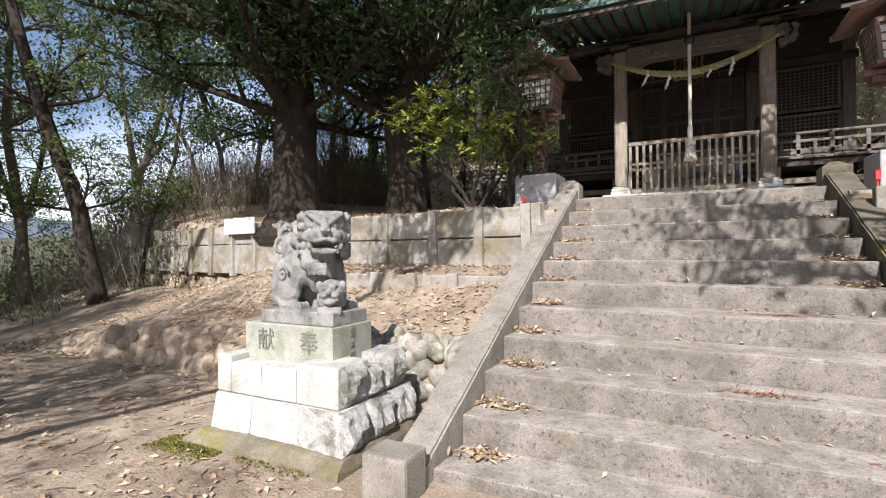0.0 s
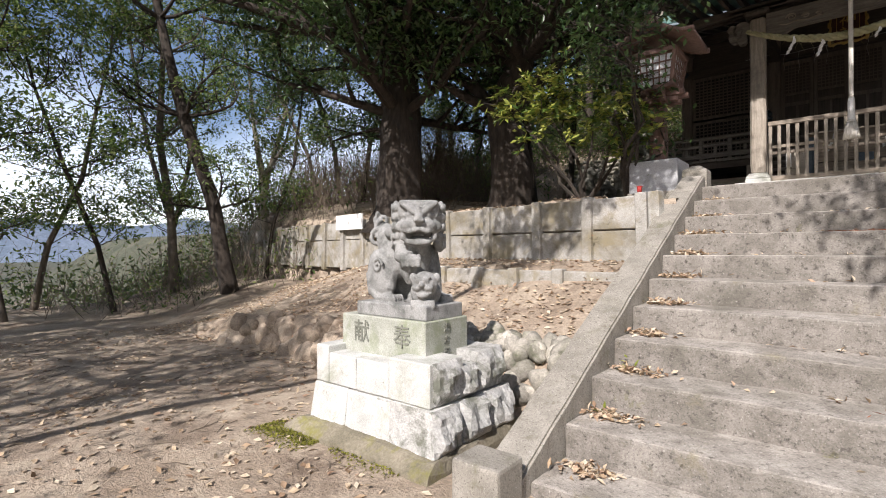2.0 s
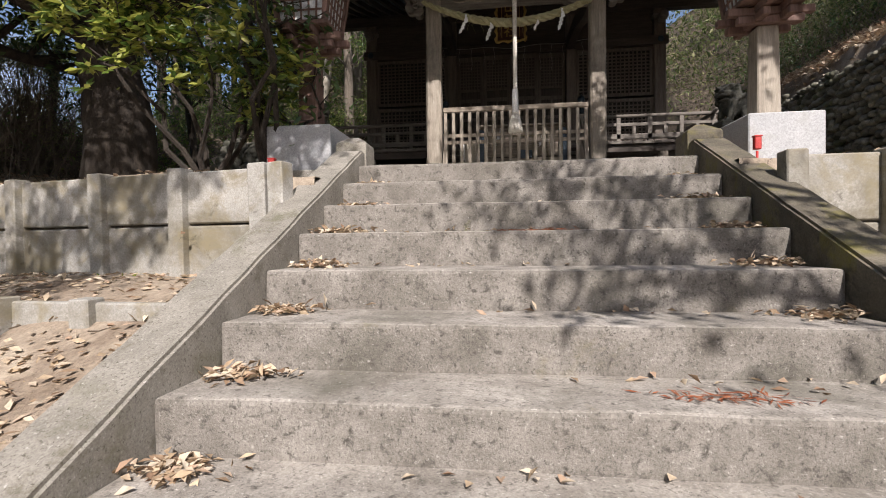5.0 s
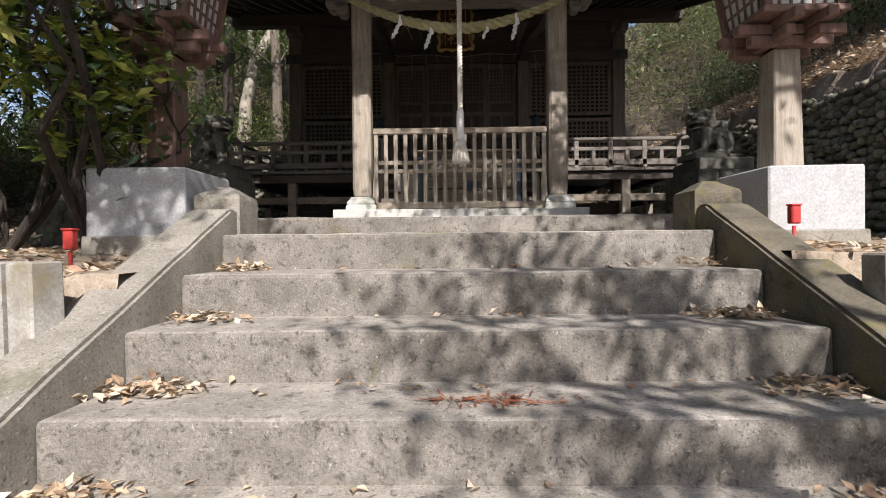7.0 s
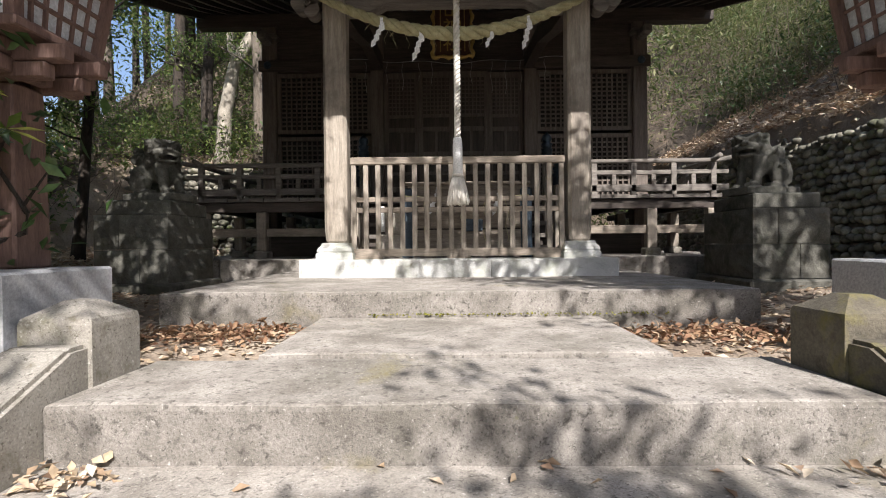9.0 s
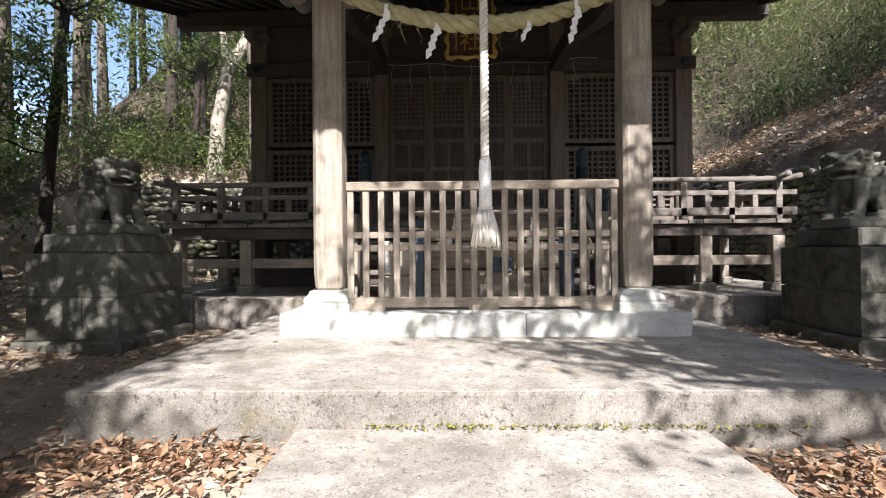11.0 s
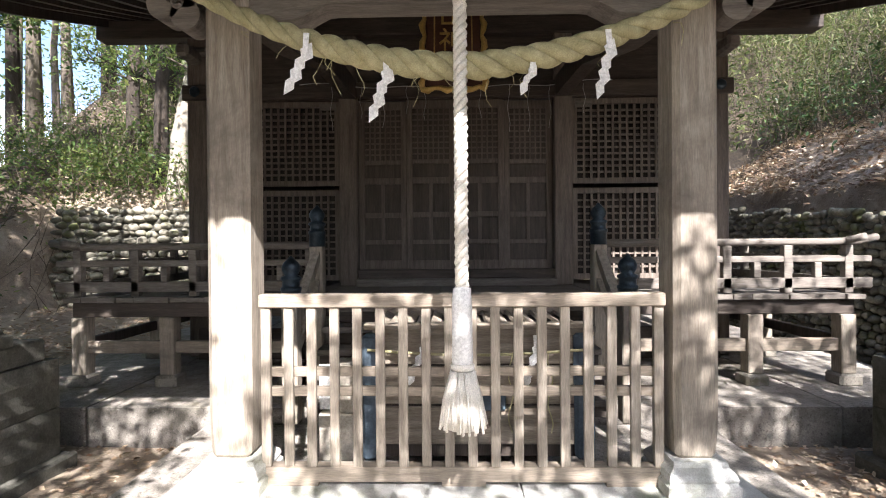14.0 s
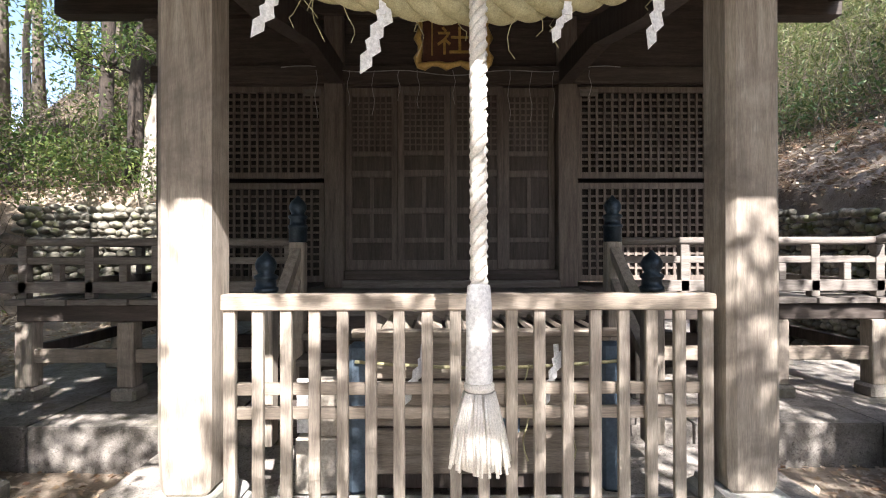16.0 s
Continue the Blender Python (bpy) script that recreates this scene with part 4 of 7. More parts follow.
part("sleeve", clump(bm, 5, 0.003, 20), PAPER, bell, "white cloth sleeve", True)
bm = lathe(bmesh.new(), [(0.040, 0.235), (0.048, 0.242), (0.048, 0.258), (0.040, 0.265)], 0, 0, 0, 22)
part("binding", bm, COTTON, bell, "", True)
trng = random.Random(8)
bm = lathe(bmesh.new(), [(0.074, 0.01), (0.079, 0.06), (0.068, 0.14), (0.044, 0.22), (0.035, 0.245)], 0, 0, 0, 24)
for k in range(90):
    a, r0 = trng.uniform(0, 6.283), 0.045
    r1 = trng.uniform(0.07, 0.098)
    tube(bm, [(r0 * math.cos(a), r0 * math.sin(a), 0.235), (0.076 * math.cos(a), 0.076 * math.sin(a), 0.12), (r1 * math.cos(a), r1 * math.sin(a), trng.uniform(-0.005, 0.025))], 0.0055, 5)
part("tassel", bm, COTTON, bell, "shaggy white tassel", True)
bm = lathe(bmesh.new(), [(0.02, 0), (0.07, 0.02), (0.085, 0.06), (0.085, 0.065), (0.087, 0.07), (0.08, 0.11), (0.05, 0.15), (0.015, 0.165)], 0, 0, 1.93, 24)
part("bell", bm, BLUE_IRON, bell, "round dark metal bell", True)

# ---------------------------------------------------------------- guardian lion-dogs
def blob(bm, c, r, turn=None, seg=2):
    vs = bmesh.ops.create_icosphere(bm, subdivisions=seg, radius=1)["verts"]
    for v in vs:
        q = Vector((v.co.x * r[0], v.co.y * r[1], v.co.z * r[2]))
        v.co = (turn @ q if turn else q) + Vector(c)


def curl(bm, c, r, thick, axis_a, axis_b, turns=1.5, start=0.0):
    pts = []
    for i in range(22):
        a = start + turns * 2 * math.pi * i / 21
        rr = r * (1 - 0.85 * i / 21)
        pts.append(Vector(c) + Vector(axis_a) * rr * math.cos(a) + Vector(axis_b) * rr * math.sin(a))
    tube(bm, pts, [thick * (1 - 0.3 * i / 21) for i in range(22)], 7)


def lion(name, mat, label, at, turn, size, head_turn, cub, voxel):
    bm = bmesh.new()
    B = lambda *a: blob(bm, a[:3], a[3:6])
    # trunk and haunches
    B(-0.10, 0, 0.33, 0.20, 0.135, 0.17)
    B(0.06, 0, 0.34, 0.13, 0.13, 0.23)
    B(-0.16, 0, 0.43, 0.13, 0.115, 0.12)
    for s in (-1, 1):
        B(-0.19, 0.10 * s, 0.20, 0.15, 0.085, 0.19)
        B(-0.20, 0.12 * s, 0.29, 0.10, 0.06, 0.10)
        tube(bm, [(-0.28, 0.11 * s, 0.22), (-0.25, 0.125 * s, 0.10), (-0.16, 0.13 * s, 0.04)], [0.06, 0.055, 0.045], 10)
        B(-0.08, 0.13 * s, 0.04, 0.10, 0.055, 0.042)
        for k in range(4):
            B(0.0, (0.13 + 0.026 * (k - 1.5)) * s, 0.042, 0.035, 0.014, 0.038)
        for k in range(5):
            tube(bm, [(-0.36 + 0.022 * k, 0.055 * s + 0.03 * s * (k > 1), 0.34 - 0.03 * k), (-0.345 + 0.022 * k, 0.10 * s, 0.20), (-0.31 + 0.02 * k, 0.125 * s, 0.06)], [0.016, 0.017, 0.010], 6)
        curl(bm, (-0.15, 0.185 * s, 0.27), 0.055, 0.012, (1, 0, 0), (0, 0, 1))
    # front legs
    tube(bm, [(0.10, 0.10, 0.40), (0.15, 0.115, 0.22), (0.165, 0.12, 0.06)], [0.075, 0.058, 0.05], 12)
    B(0.20, 0.12, 0.045, 0.085, 0.06, 0.045)
    for k in range(4):
        B(0.27, 0.12 + 0.028 * (k - 1.5), 0.042, 0.03, 0.015, 0.036)
    if cub:
        tube(bm, [(0.06, -0.10, 0.40), (0.08, -0.16, 0.34), (0.17, -0.17, 0.32)], [0.07, 0.055, 0.05], 12)
        for k in range(4):
            tube(bm, [(0.13 + 0.032 * k, -0.175 + 0.015 * k, 0.34), (0.15 + 0.034 * k, -0.210 + 0.018 * k, 0.315), (0.15 + 0.034 * k, -0.210 + 0.018 * k, 0.265)], [0.02, 0.022, 0.014], 8)
        # the cub under the paw
        B(0.20, -0.03, 0.09, 0.13, 0.10, 0.095)
        B(0.27, -0.11, 0.155, 0.098, 0.088, 0.088)
        f, sd = Vector((0.5, -0.866, 0)), Vector((0.866, 0.5, 0))
        hc = Vector((0.27, -0.115, 0.155))
        up = Vector((0, 0, 1))
        for sgn in (-1, 1):
            blob(bm, hc + f * 0.072 + sd * 0.035 * sgn + up * 0.025, (0.017, 0.017, 0.016))
            tube(bm, [hc + f * 0.085 + sd * 0.008 * sgn + up * 0.028, hc + f * 0.07 + sd * 0.06 * sgn + up * 0.052], [0.012, 0.010], 6)
            blob(bm, hc + f * 0.062 + sd * 0.04 * sgn - up * 0.022, (0.04, 0.035, 0.022))
            blob(bm, hc - f * 0.01 + sd * 0.085 * sgn + up * 0.04, (0.03, 0.03, 0.035))
            for k in range(4):
                blob(bm, hc + f * 0.055 + sd * (0.012 + 0.022 * k) * sgn - up * 0.125, (0.012, 0.012, 0.032))
        blob(bm, hc + f * 0.095, (0.022, 0.024, 0.018))
        tube(bm, [hc + f * 0.07 + sd * (-0.07 + 0.14 * i / 8) - up * (0.05 - 0.016 * math.sin(math.pi * i / 8) * -1) for i in range(9)], 0.009, 6)
        blob(bm, hc + f * 0.05 - up * 0.07, (0.05, 0.05, 0.022))
    else:
        tube(bm, [(0.10, -0.10, 0.40), (0.15, -0.115, 0.22), (0.165, -0.12, 0.06)], [0.075, 0.058, 0.05], 12)
        B(0.20, -0.12, 0.045, 0.085, 0.06, 0.045)
    # tail on the back
    for k in range(5):
        a = k * 0.5
        curl(bm, (-0.27 - 0.015 * k, 0.0 + 0.05 * math.sin(k * 2.2), 0.34 + 0.065 * k), 0.07, 0.02, (0.6, 0.7, 0.1), (0, 0, 1), 1.3, a)
    B(-0.24, 0, 0.45, 0.08, 0.09, 0.13)
    # neck, mane and head
    a = radians(head_turn)
    f, sd, up = Vector((math.cos(a), math.sin(a), 0)), Vector((-math.sin(a), math.cos(a), 0)), Vector((0, 0, 1))
    hc = Vector((0.15, -0.05, 0.585) if cub else (0.10, -0.05, 0.585))
    R = Matrix((f, sd, up)).transposed()
    B(0.03, -0.01, 0.50, 0.15, 0.15, 0.14)
    h = lambda p, r: blob(bm, hc + R @ Vector(p), r, R)
    h((0.0, 0, 0.0), (0.135, 0.155, 0.125))
    sub = bmesh.new()
    box(sub, -0.11, -0.145, 0.0, 0.10, 0.145, 0.125, 0.03, segments=2)
    for v in sub.verts:
        v.co.z += 0.04 * (abs(v.co.y) - 0.09) * (1 if v.co.z > 0.05 else 0)
        v.co = hc + R @ v.co
    tmp = bpy.data.meshes.new("tmp")
    sub.to_mesh(tmp)
    sub.free()
    bm.from_mesh(tmp)
    bpy.data.meshes.remove(tmp)
    for s in (-1, 1):
        h((0.118, 0.062 * s, 0.028), (0.024, 0.032, 0.022))
        t_ = lambda pts, r: tube(bm, [hc + R @ Vector(p) for p in pts], r, 8)
        t_([(0.155, 0.018 * s, 0.028), (0.14, 0.06 * s, 0.058), (0.11, 0.13 * s, 0.105)], [0.017, 0.022, 0.018])
        t_([(0.135, 0.02 * s, 0.065), (0.12, 0.06 * s, 0.088), (0.10, 0.10 * s, 0.115)], [0.010, 0.012, 0.008])
        t_([(0.14, 0.03 * s, 0.002), (0.12, 0.075 * s, 0.004), (0.095, 0.115 * s, 0.03)], [0.010, 0.010, 0.006])
        h((0.125, 0.060 * s, -0.048), (0.055, 0.075, 0.042))
        h((0.085, 0.115 * s, -0.055), (0.055, 0.055, 0.045))
        t_([(0.175, 0.0, -0.072), (0.165, 0.06 * s, -0.088), (0.115, 0.135 * s, -0.070)], [0.015, 0.017, 0.014])
        t_([(0.135, 0.0, -0.165), (0.125, 0.07 * s, -0.155), (0.075, 0.125 * s, -0.125)], [0.017, 0.018, 0.012])
        h((0.115, 0.112 * s, -0.118), (0.022, 0.024, 0.030))
        for k, z in enumerate((0.075, 0.015, -0.05, -0.115, -0.165)):
            h((0.01 - 0.01 * k, (0.165 - 0.006 * k * (k > 2)) * s, z), (0.045, 0.036, 0.034))
            h((-0.07, (0.155) * s, z - 0.02), (0.05, 0.04, 0.04))
            curl(bm, hc + R @ Vector((-0.03, 0.195 * s, z)), 0.03, 0.009, f, up, 1.3, k)
        h((-0.02, 0.165 * s, 0.085), (0.05, 0.025, 0.045))
        h((0.205, 0.024 * s, -0.018), (0.016, 0.018, 0.015))
    h((0.18, 0, -0.005), (0.040, 0.036, 0.032))
    h((0.15, 0, 0.035), (0.03, 0.026, 0.045))
    h((0.06, 0, -0.15), (0.085, 0.105, 0.035))
    h((0.02, 0, -0.20), (0.06, 0.075, 0.05))
    for k in range(7):
        q = (-0.14 - 0.01 * (k % 2), -0.13 + 0.043 * k, 0.05 - 0.06 * (k % 3))
        h(q, (0.05, 0.04, 0.05))
    for k in range(6):
        curl(bm, hc + R @ Vector((-0.10, -0.165 + 0.0 * k, 0.06 - 0.055 * k)), 0.038, 0.012, f, up, 1.4, k * 1.1)
    for k in range(4):
        B(-0.10 + 0.05 * k, -0.115 + 0.01 * (k % 2), 0.50 - 0.03 * k, 0.04, 0.03, 0.04)
        B(-0.10 + 0.05 * k, 0.115, 0.50 - 0.03 * k, 0.04, 0.03, 0.04)
    # slab under the feet
    box(bm, -0.37, -0.20, -0.075, 0.36, 0.20, 0.02)
    ob = new(name, mesh_of(name, bm, mat, True))
    m = ob.modifiers.new("remesh", "REMESH")
    m.mode, m.voxel_size, m.use_smooth_shade = "VOXEL", voxel, True
    sm = ob.modifiers.new("smooth", "SMOOTH")
    sm.factor, sm.iterations = 0.5, 1
    ob.matrix_basis = pose(*at, 0, 0, turn) @ Matrix.Diagonal((*size, 1))
    return tagged(ob, label, "stone lion")


lion("lion_dog_statue", STATUE, "grey carved stone lion-dog with a cub under its paw", (-2.44, 2.60, 0.852), 0, (0.90, 0.95, 1.0), -46, True, 0.0075)
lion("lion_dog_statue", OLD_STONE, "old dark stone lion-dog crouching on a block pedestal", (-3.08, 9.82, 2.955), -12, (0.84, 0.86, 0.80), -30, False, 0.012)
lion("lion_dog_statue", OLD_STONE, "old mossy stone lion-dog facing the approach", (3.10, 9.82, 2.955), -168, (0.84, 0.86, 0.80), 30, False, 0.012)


def hewn(x0, y0, z0, x1, y1, z1, faces, seed, amount=0.05):
    """A squared block whose named sides are left rock-faced behind a smooth margin."""
    bm = box(bmesh.new(), x0, y0, z0, x1, y1, z1)
    lo, hi, cells = (x0, y0, z0), (x1, y1, z1), (8, 8, 6)
    for ax in range(3):
        for k in range(1, cells[ax]):
            co, no = [0, 0, 0], [0, 0, 0]
            co[ax], no[ax] = lerp(lo[ax], hi[ax], k / cells[ax]), 1
            bmesh.ops.bisect_plane(bm, geom=bm.verts[:] + bm.edges[:] + bm.faces[:], plane_co=co, plane_no=no)
    rng = random.Random(seed)
    for side in faces:
        ax, sign = {"e": (0, 1), "w": (0, -1), "s": (1, -1), "n": (1, 1)}[side]
        lim, o = (hi if sign > 0 else lo)[ax], 1 - ax
        for v in bm.verts:
            if abs(v.co[ax] - lim) > 1e-5:
                continue
            rim = min(round((v.co[q] - lo[q]) / (hi[q] - lo[q]) * cells[q]) if up == 0 else round((hi[q] - v.co[q]) / (hi[q] - lo[q]) * cells[q]) for q in (o, 2) for up in (0, 1))
            if rim > 0:
                v.co[ax] += sign * (amount * (0.45 + 0.55 * min(1, rim / 2)) * (0.8 + 0.9 * noise.noise(Vector((v.co[o] * 9, v.co.z * 11, seed)))) + rng.uniform(-0.006, 0.006))
    return bm


MOSSY_FOOT = material("mossy_footing", (0.13, 0.115, 0.075), (0.30, 0.265, 0.20), 4, 0.96, 60, 0.9, 0.02, (0.19, 0.18, 0.035), 3.0, (0.55, 0.70))
INCISED = material("incised_stone", (0.15, 0.155, 0.125), (0.24, 0.245, 0.205), 6, 0.95, 90, 0.3, 0.004)


def pedestal():
    p = thing("statue_pedestal", (-2.5, 2.62, 0.0), "white granite block pedestal with rough-faced sides", "pedestal")

    def put(name, bm, mat, label=""):
        for v in bm.verts:
            v.co.x, v.co.y = -2.48 + (v.co.x + 2.48) * 0.955, 2.62 + (v.co.y - 2.62) * 0.955
            v.co -= Vector((-2.5, 2.62, 0))
        return part(name, bm, mat, p, label)
    bm = bmesh.new()
    rings = []
    for grow, z in ((0.17, -0.16), (0.13, -0.01), (0.05, 0.045), (-0.04, 0.06)):
        x0, y0, x1, y1 = -3.06 - grow, 2.18 - grow, -1.83 + 0.35 * grow, 3.10 + 0.5 * grow
        ring = [(lerp(x0, x1, k / 14), y0) for k in range(14)] + [(x1, lerp(y0, y1, k / 8)) for k in range(8)] + [(lerp(x1, x0, k / 14), y1) for k in range(14)] + [(x0, lerp(y1, y0, k / 8)) for k in range(8)]
        rings.append([bm.verts.new((x, y, z + 0.025 * noise.noise(Vector((x * 4, y * 4, 3))))) for x, y in ring])
    for a, b in zip(rings, rings[1:]):
        for k in range(len(a)):
            bm.faces.new((a[k], a[(k + 1) % len(a)], b[(k + 1) % len(b)], b[k]))
    put("footing", clump(bm, 3, 0.025, 6), MOSSY_FOOT, "mossy crumbling concrete footing")

    def batter(bm):
        """The lower course leans in towards its top."""
        for v in bm.verts:
            k = 1 + 0.06 * max(0, 0.30 - v.co.z) / 0.27
            v.co.x = -2.46 + (v.co.x + 2.46) * k
            v.co.y = 2.62 + (v.co.y - 2.62) * k
        return bm
    # lower course
    xs_ = (-3.04, -2.66, -2.22, -1.87)
    for a, b in zip(xs_, xs_[1:]):
        put("stone", batter(clump(box(bmesh.new(), a + 0.002, 2.200, 0.0, b - 0.002, 2.55, 0.30, 0.010), a, 0.008, 6)), GRANITE)
    for k, (a, b) in enumerate(((2.20, 2.46), (2.47, 2.76), (2.77, 3.06))):
        put("stone", batter(hewn(-2.35, a, 0.042, -1.87, b, 0.298, "e", k + 3, 0.065)), ROUGH_GRANITE, "rock-faced granite block")
    put("stone", box(bmesh.new(), -3.06, 2.56, 0.04, -2.36, 3.05, 0.30, 0.008), GRANITE)
    # upper course
    xs_ = (-3.03, -2.88, -2.58, -2.26, -1.90)
    for i, (a, b) in enumerate(zip(xs_, xs_[1:])):
        put("stone", clump(box(bmesh.new(), a + 0.003, 2.21, 0.305, b - 0.003, 2.55, 0.52 if i in (1, 2) else 0.565, 0.008), a, 0.004, 6), GRANITE)
    for k, (a, b, top) in enumerate(((2.24, 2.50, 0.563), (2.51, 2.70, 0.50), (2.71, 3.02, 0.565))):
        put("stone", hewn(-2.26, a, 0.305, -1.905, b, top, "e", k + 11, 0.06), ROUGH_GRANITE, "rock-faced granite block")
    put("stone", box(bmesh.new(), -3.02, 2.56, 0.305, -2.27, 3.02, 0.50, 0.008), GRANITE)
    put("inscribed_block", clump(box(bmesh.new(), -2.925, 2.375, 0.48, -2.085, 2.84, 0.776, 0.008), 6, 0.003, 6), GREEN_STONE, "greenish inscribed granite block")
    base = Vector((-2.5, 2.62, 0))
    for ch, x in (("献", -2.69), ("奉", -2.30)):
        writing(ch, "character", 0.165, INCISED, p, Matrix.Translation(-base) @ pose(x, 2.381, 0.655, 90, 0, 0), 0.002, "carved character")
    for ch, z in (("湯", 0.715), ("本", 0.635), ("町", 0.555)):
        writing(ch, "character", 0.066, INCISED, p, Matrix.Translation(-base) @ pose(-2.099, 2.60, z, 90, 0, 90), 0.002, "carved character")


pedestal()


def block_pedestal(x, label):
    p = thing("statue_pedestal", (x, 9.86, 1.95), label, "pedestal", "pedestals beside the shrine")
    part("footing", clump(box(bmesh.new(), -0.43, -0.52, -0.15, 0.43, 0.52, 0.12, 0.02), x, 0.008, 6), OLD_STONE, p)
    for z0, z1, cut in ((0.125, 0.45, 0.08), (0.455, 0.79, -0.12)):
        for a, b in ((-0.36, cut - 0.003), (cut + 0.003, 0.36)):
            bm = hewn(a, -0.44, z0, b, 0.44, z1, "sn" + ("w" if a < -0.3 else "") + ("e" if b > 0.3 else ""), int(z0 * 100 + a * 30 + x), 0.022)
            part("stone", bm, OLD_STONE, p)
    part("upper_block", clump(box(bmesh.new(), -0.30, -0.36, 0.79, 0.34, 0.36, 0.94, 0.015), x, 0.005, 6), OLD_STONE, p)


block_pedestal(-3.14, "old dark granite block pedestal in shade")
block_pedestal(3.14, "old dark granite block pedestal by the hillside")

# ---------------------------------------------------------------- wooden lanterns on white blocks
def lantern(x, y, bx, by, label):
    t = thing("stone_lantern_base", (bx, by, TERRACE), "white painted concrete block carrying a wooden lantern", "concrete block", "lantern blocks")
    part("plinth_edge", clump(box(bmesh.new(), -0.31, -0.305, -0.12, 0.31, 0.305, 0.02, 0.010), x, 0.006, 5), CURB, t)
    part("block", clump(box(bmesh.new(), -0.29, -0.285, -0.12, 0.29, 0.285, 0.41, 0.010), x, 0.004, 4), WHITEWASH, t)
    L = thing("wooden_lantern", (x, y, TERRACE + 0.41), label, "lantern", "wooden lanterns")
    bm = box(bmesh.new(), -0.092, -0.092, 0, 0.092, 0.092, 0.78, 0.010)
    for v in bm.verts:
        k = lerp(1.05, 0.9, v.co.z / 0.78)
        v.co.x *= k
        v.co.y *= k
    part("pillar", bm, RED_WOOD if x < 0 else WOOD, L, "square wooden lantern pillar")
    for k, (half, z) in enumerate(((0.26, 0.78), (0.34, 0.85))):
        for s in (-0.10, 0.10):
            part("bracket_arm", box(bmesh.new(), -half, s - 0.03, z, half, s + 0.03, z + 0.065, 0.006), RED_WOOD, L)
            part("bracket_arm", box(bmesh.new(), s - 0.03, -half, z + 0.018, s + 0.03, half, z + 0.083, 0.006), RED_WOOD, L)
    part("tray", box(bmesh.new(), -0.26, -0.26, 0.935, 0.26, 0.26, 0.975, 0.006), RED_WOOD, L)
    for sx_ in (-1, 1):
        for sy_ in (-1, 1):
            bm = bmesh.new()
            vs = []
            for z, r in ((0.975, 0.215), (1.37, 0.265)):
                for a, b in ((-0.022, -0.022), (0.022, -0.022), (0.022, 0.022), (-0.022, 0.022)):
                    vs.append(bm.verts.new((sx_ * r + a, sy_ * r + b, z)))
            for i in range(4):
                bm.faces.new((vs[i], vs[(i + 1) % 4], vs[4 + (i + 1) % 4], vs[4 + i]))
            part("corner_post", bm, RED_WOOD, L)
    for q in range(4):
        m = Matrix.Rotation(q * math.pi / 2, 4, "Z")
        bm = bmesh.new()
        vs = [bm.verts.new(m @ Vector(p)) for p in ((-0.205, -0.205, 0.98), (0.205, -0.205, 0.98), (0.25, -0.25, 1.365), (-0.25, -0.25, 1.365), (-0.205, -0.195, 0.98), (0.205, -0.195, 0.98), (0.25, -0.24, 1.365), (-0.25, -0.24, 1.365))]
        for i in ((0, 1, 2, 3), (7, 6, 5, 4), (0, 4, 5, 1), (1, 5, 6, 2), (2, 6, 7, 3), (3, 7, 4, 0)):
            bm.faces.new([vs[k] for k in i])
        side = part("pane", bm, PANE, L, "frosted lantern pane behind a grid")
        for k in range(0, 7):
            u = -1 + 2 * k / 6
            bm = tube(bmesh.new(), [m @ Vector((u * 0.205, -0.212, 0.98)), m @ Vector((u * 0.25, -0.257, 1.365))], 0.010, 4)
            part("grid_bar", bm, RED_WOOD, side)
        for k in range(0, 5):
            z = lerp(0.99, 1.355, k / 4)
            r = lerp(0.205, 0.25, k / 4)
            bm = tube(bmesh.new(), [m @ Vector((-r, -r - 0.007, z)), m @ Vector((r, -r - 0.007, z))], 0.011, 4)
            part("grid_bar", bm, RED_WOOD, side)
    # curved gabled roof
    bm = bmesh.new()
    rows = []
    for j in range(9):
        u = -1 + 2 * j / 8
        zz = 1.44 + 0.30 * (1 - abs(u)) ** 1.4 + 0.05 * abs(u) ** 3
        rows.append([bm.verts.new((u * 0.50, v, zz + e)) for e in (0, 0.06) for v in (-0.42, 0.42)])
    for a, b in zip(rows, rows[1:]):
        for i, j in ((0, 1), (3, 2), (2, 0), (1, 3)):
            bm.faces.new((a[i], a[j], b[j], b[i]))
    bm.faces.new([rows[0][i] for i in (0, 1, 3, 2)])
    bm.faces.new([rows[-1][i] for i in (0, 1, 3, 2)])
    part("roof", bm, RED_WOOD, L, "curved reddish lantern roof", True)
    for s in (-1, 1):
        bm = tube(bmesh.new(), [(lerp(-0.52, 0.52, j / 10), s * 0.43, 1.46 + 0.30 * (1 - abs(-1 + 2 * j / 10)) ** 1.4 + 0.05 * abs(-1 + 2 * j / 10) ** 3) for j in range(11)], 0.035, 8)
        part("roof_edge", bm, RED_WOOD, L, "", True)
    part("roof_ridge", box(bmesh.new(), -0.04, -0.45, 1.78, 0.04, 0.45, 1.86, 0.01), RED_WOOD, L)
    part("top_frame", box(bmesh.new(), -0.29, -0.29, 1.37, 0.29, 0.29, 1.43, 0.006), RED_WOOD, L)


lantern(2.06, 6.93, 2.10, 6.94, "grey wooden lantern with latticed panes by the hillside")
lantern(-1.96, 6.86, -1.92, 6.73, "reddish wooden lantern half hidden by a shrub")


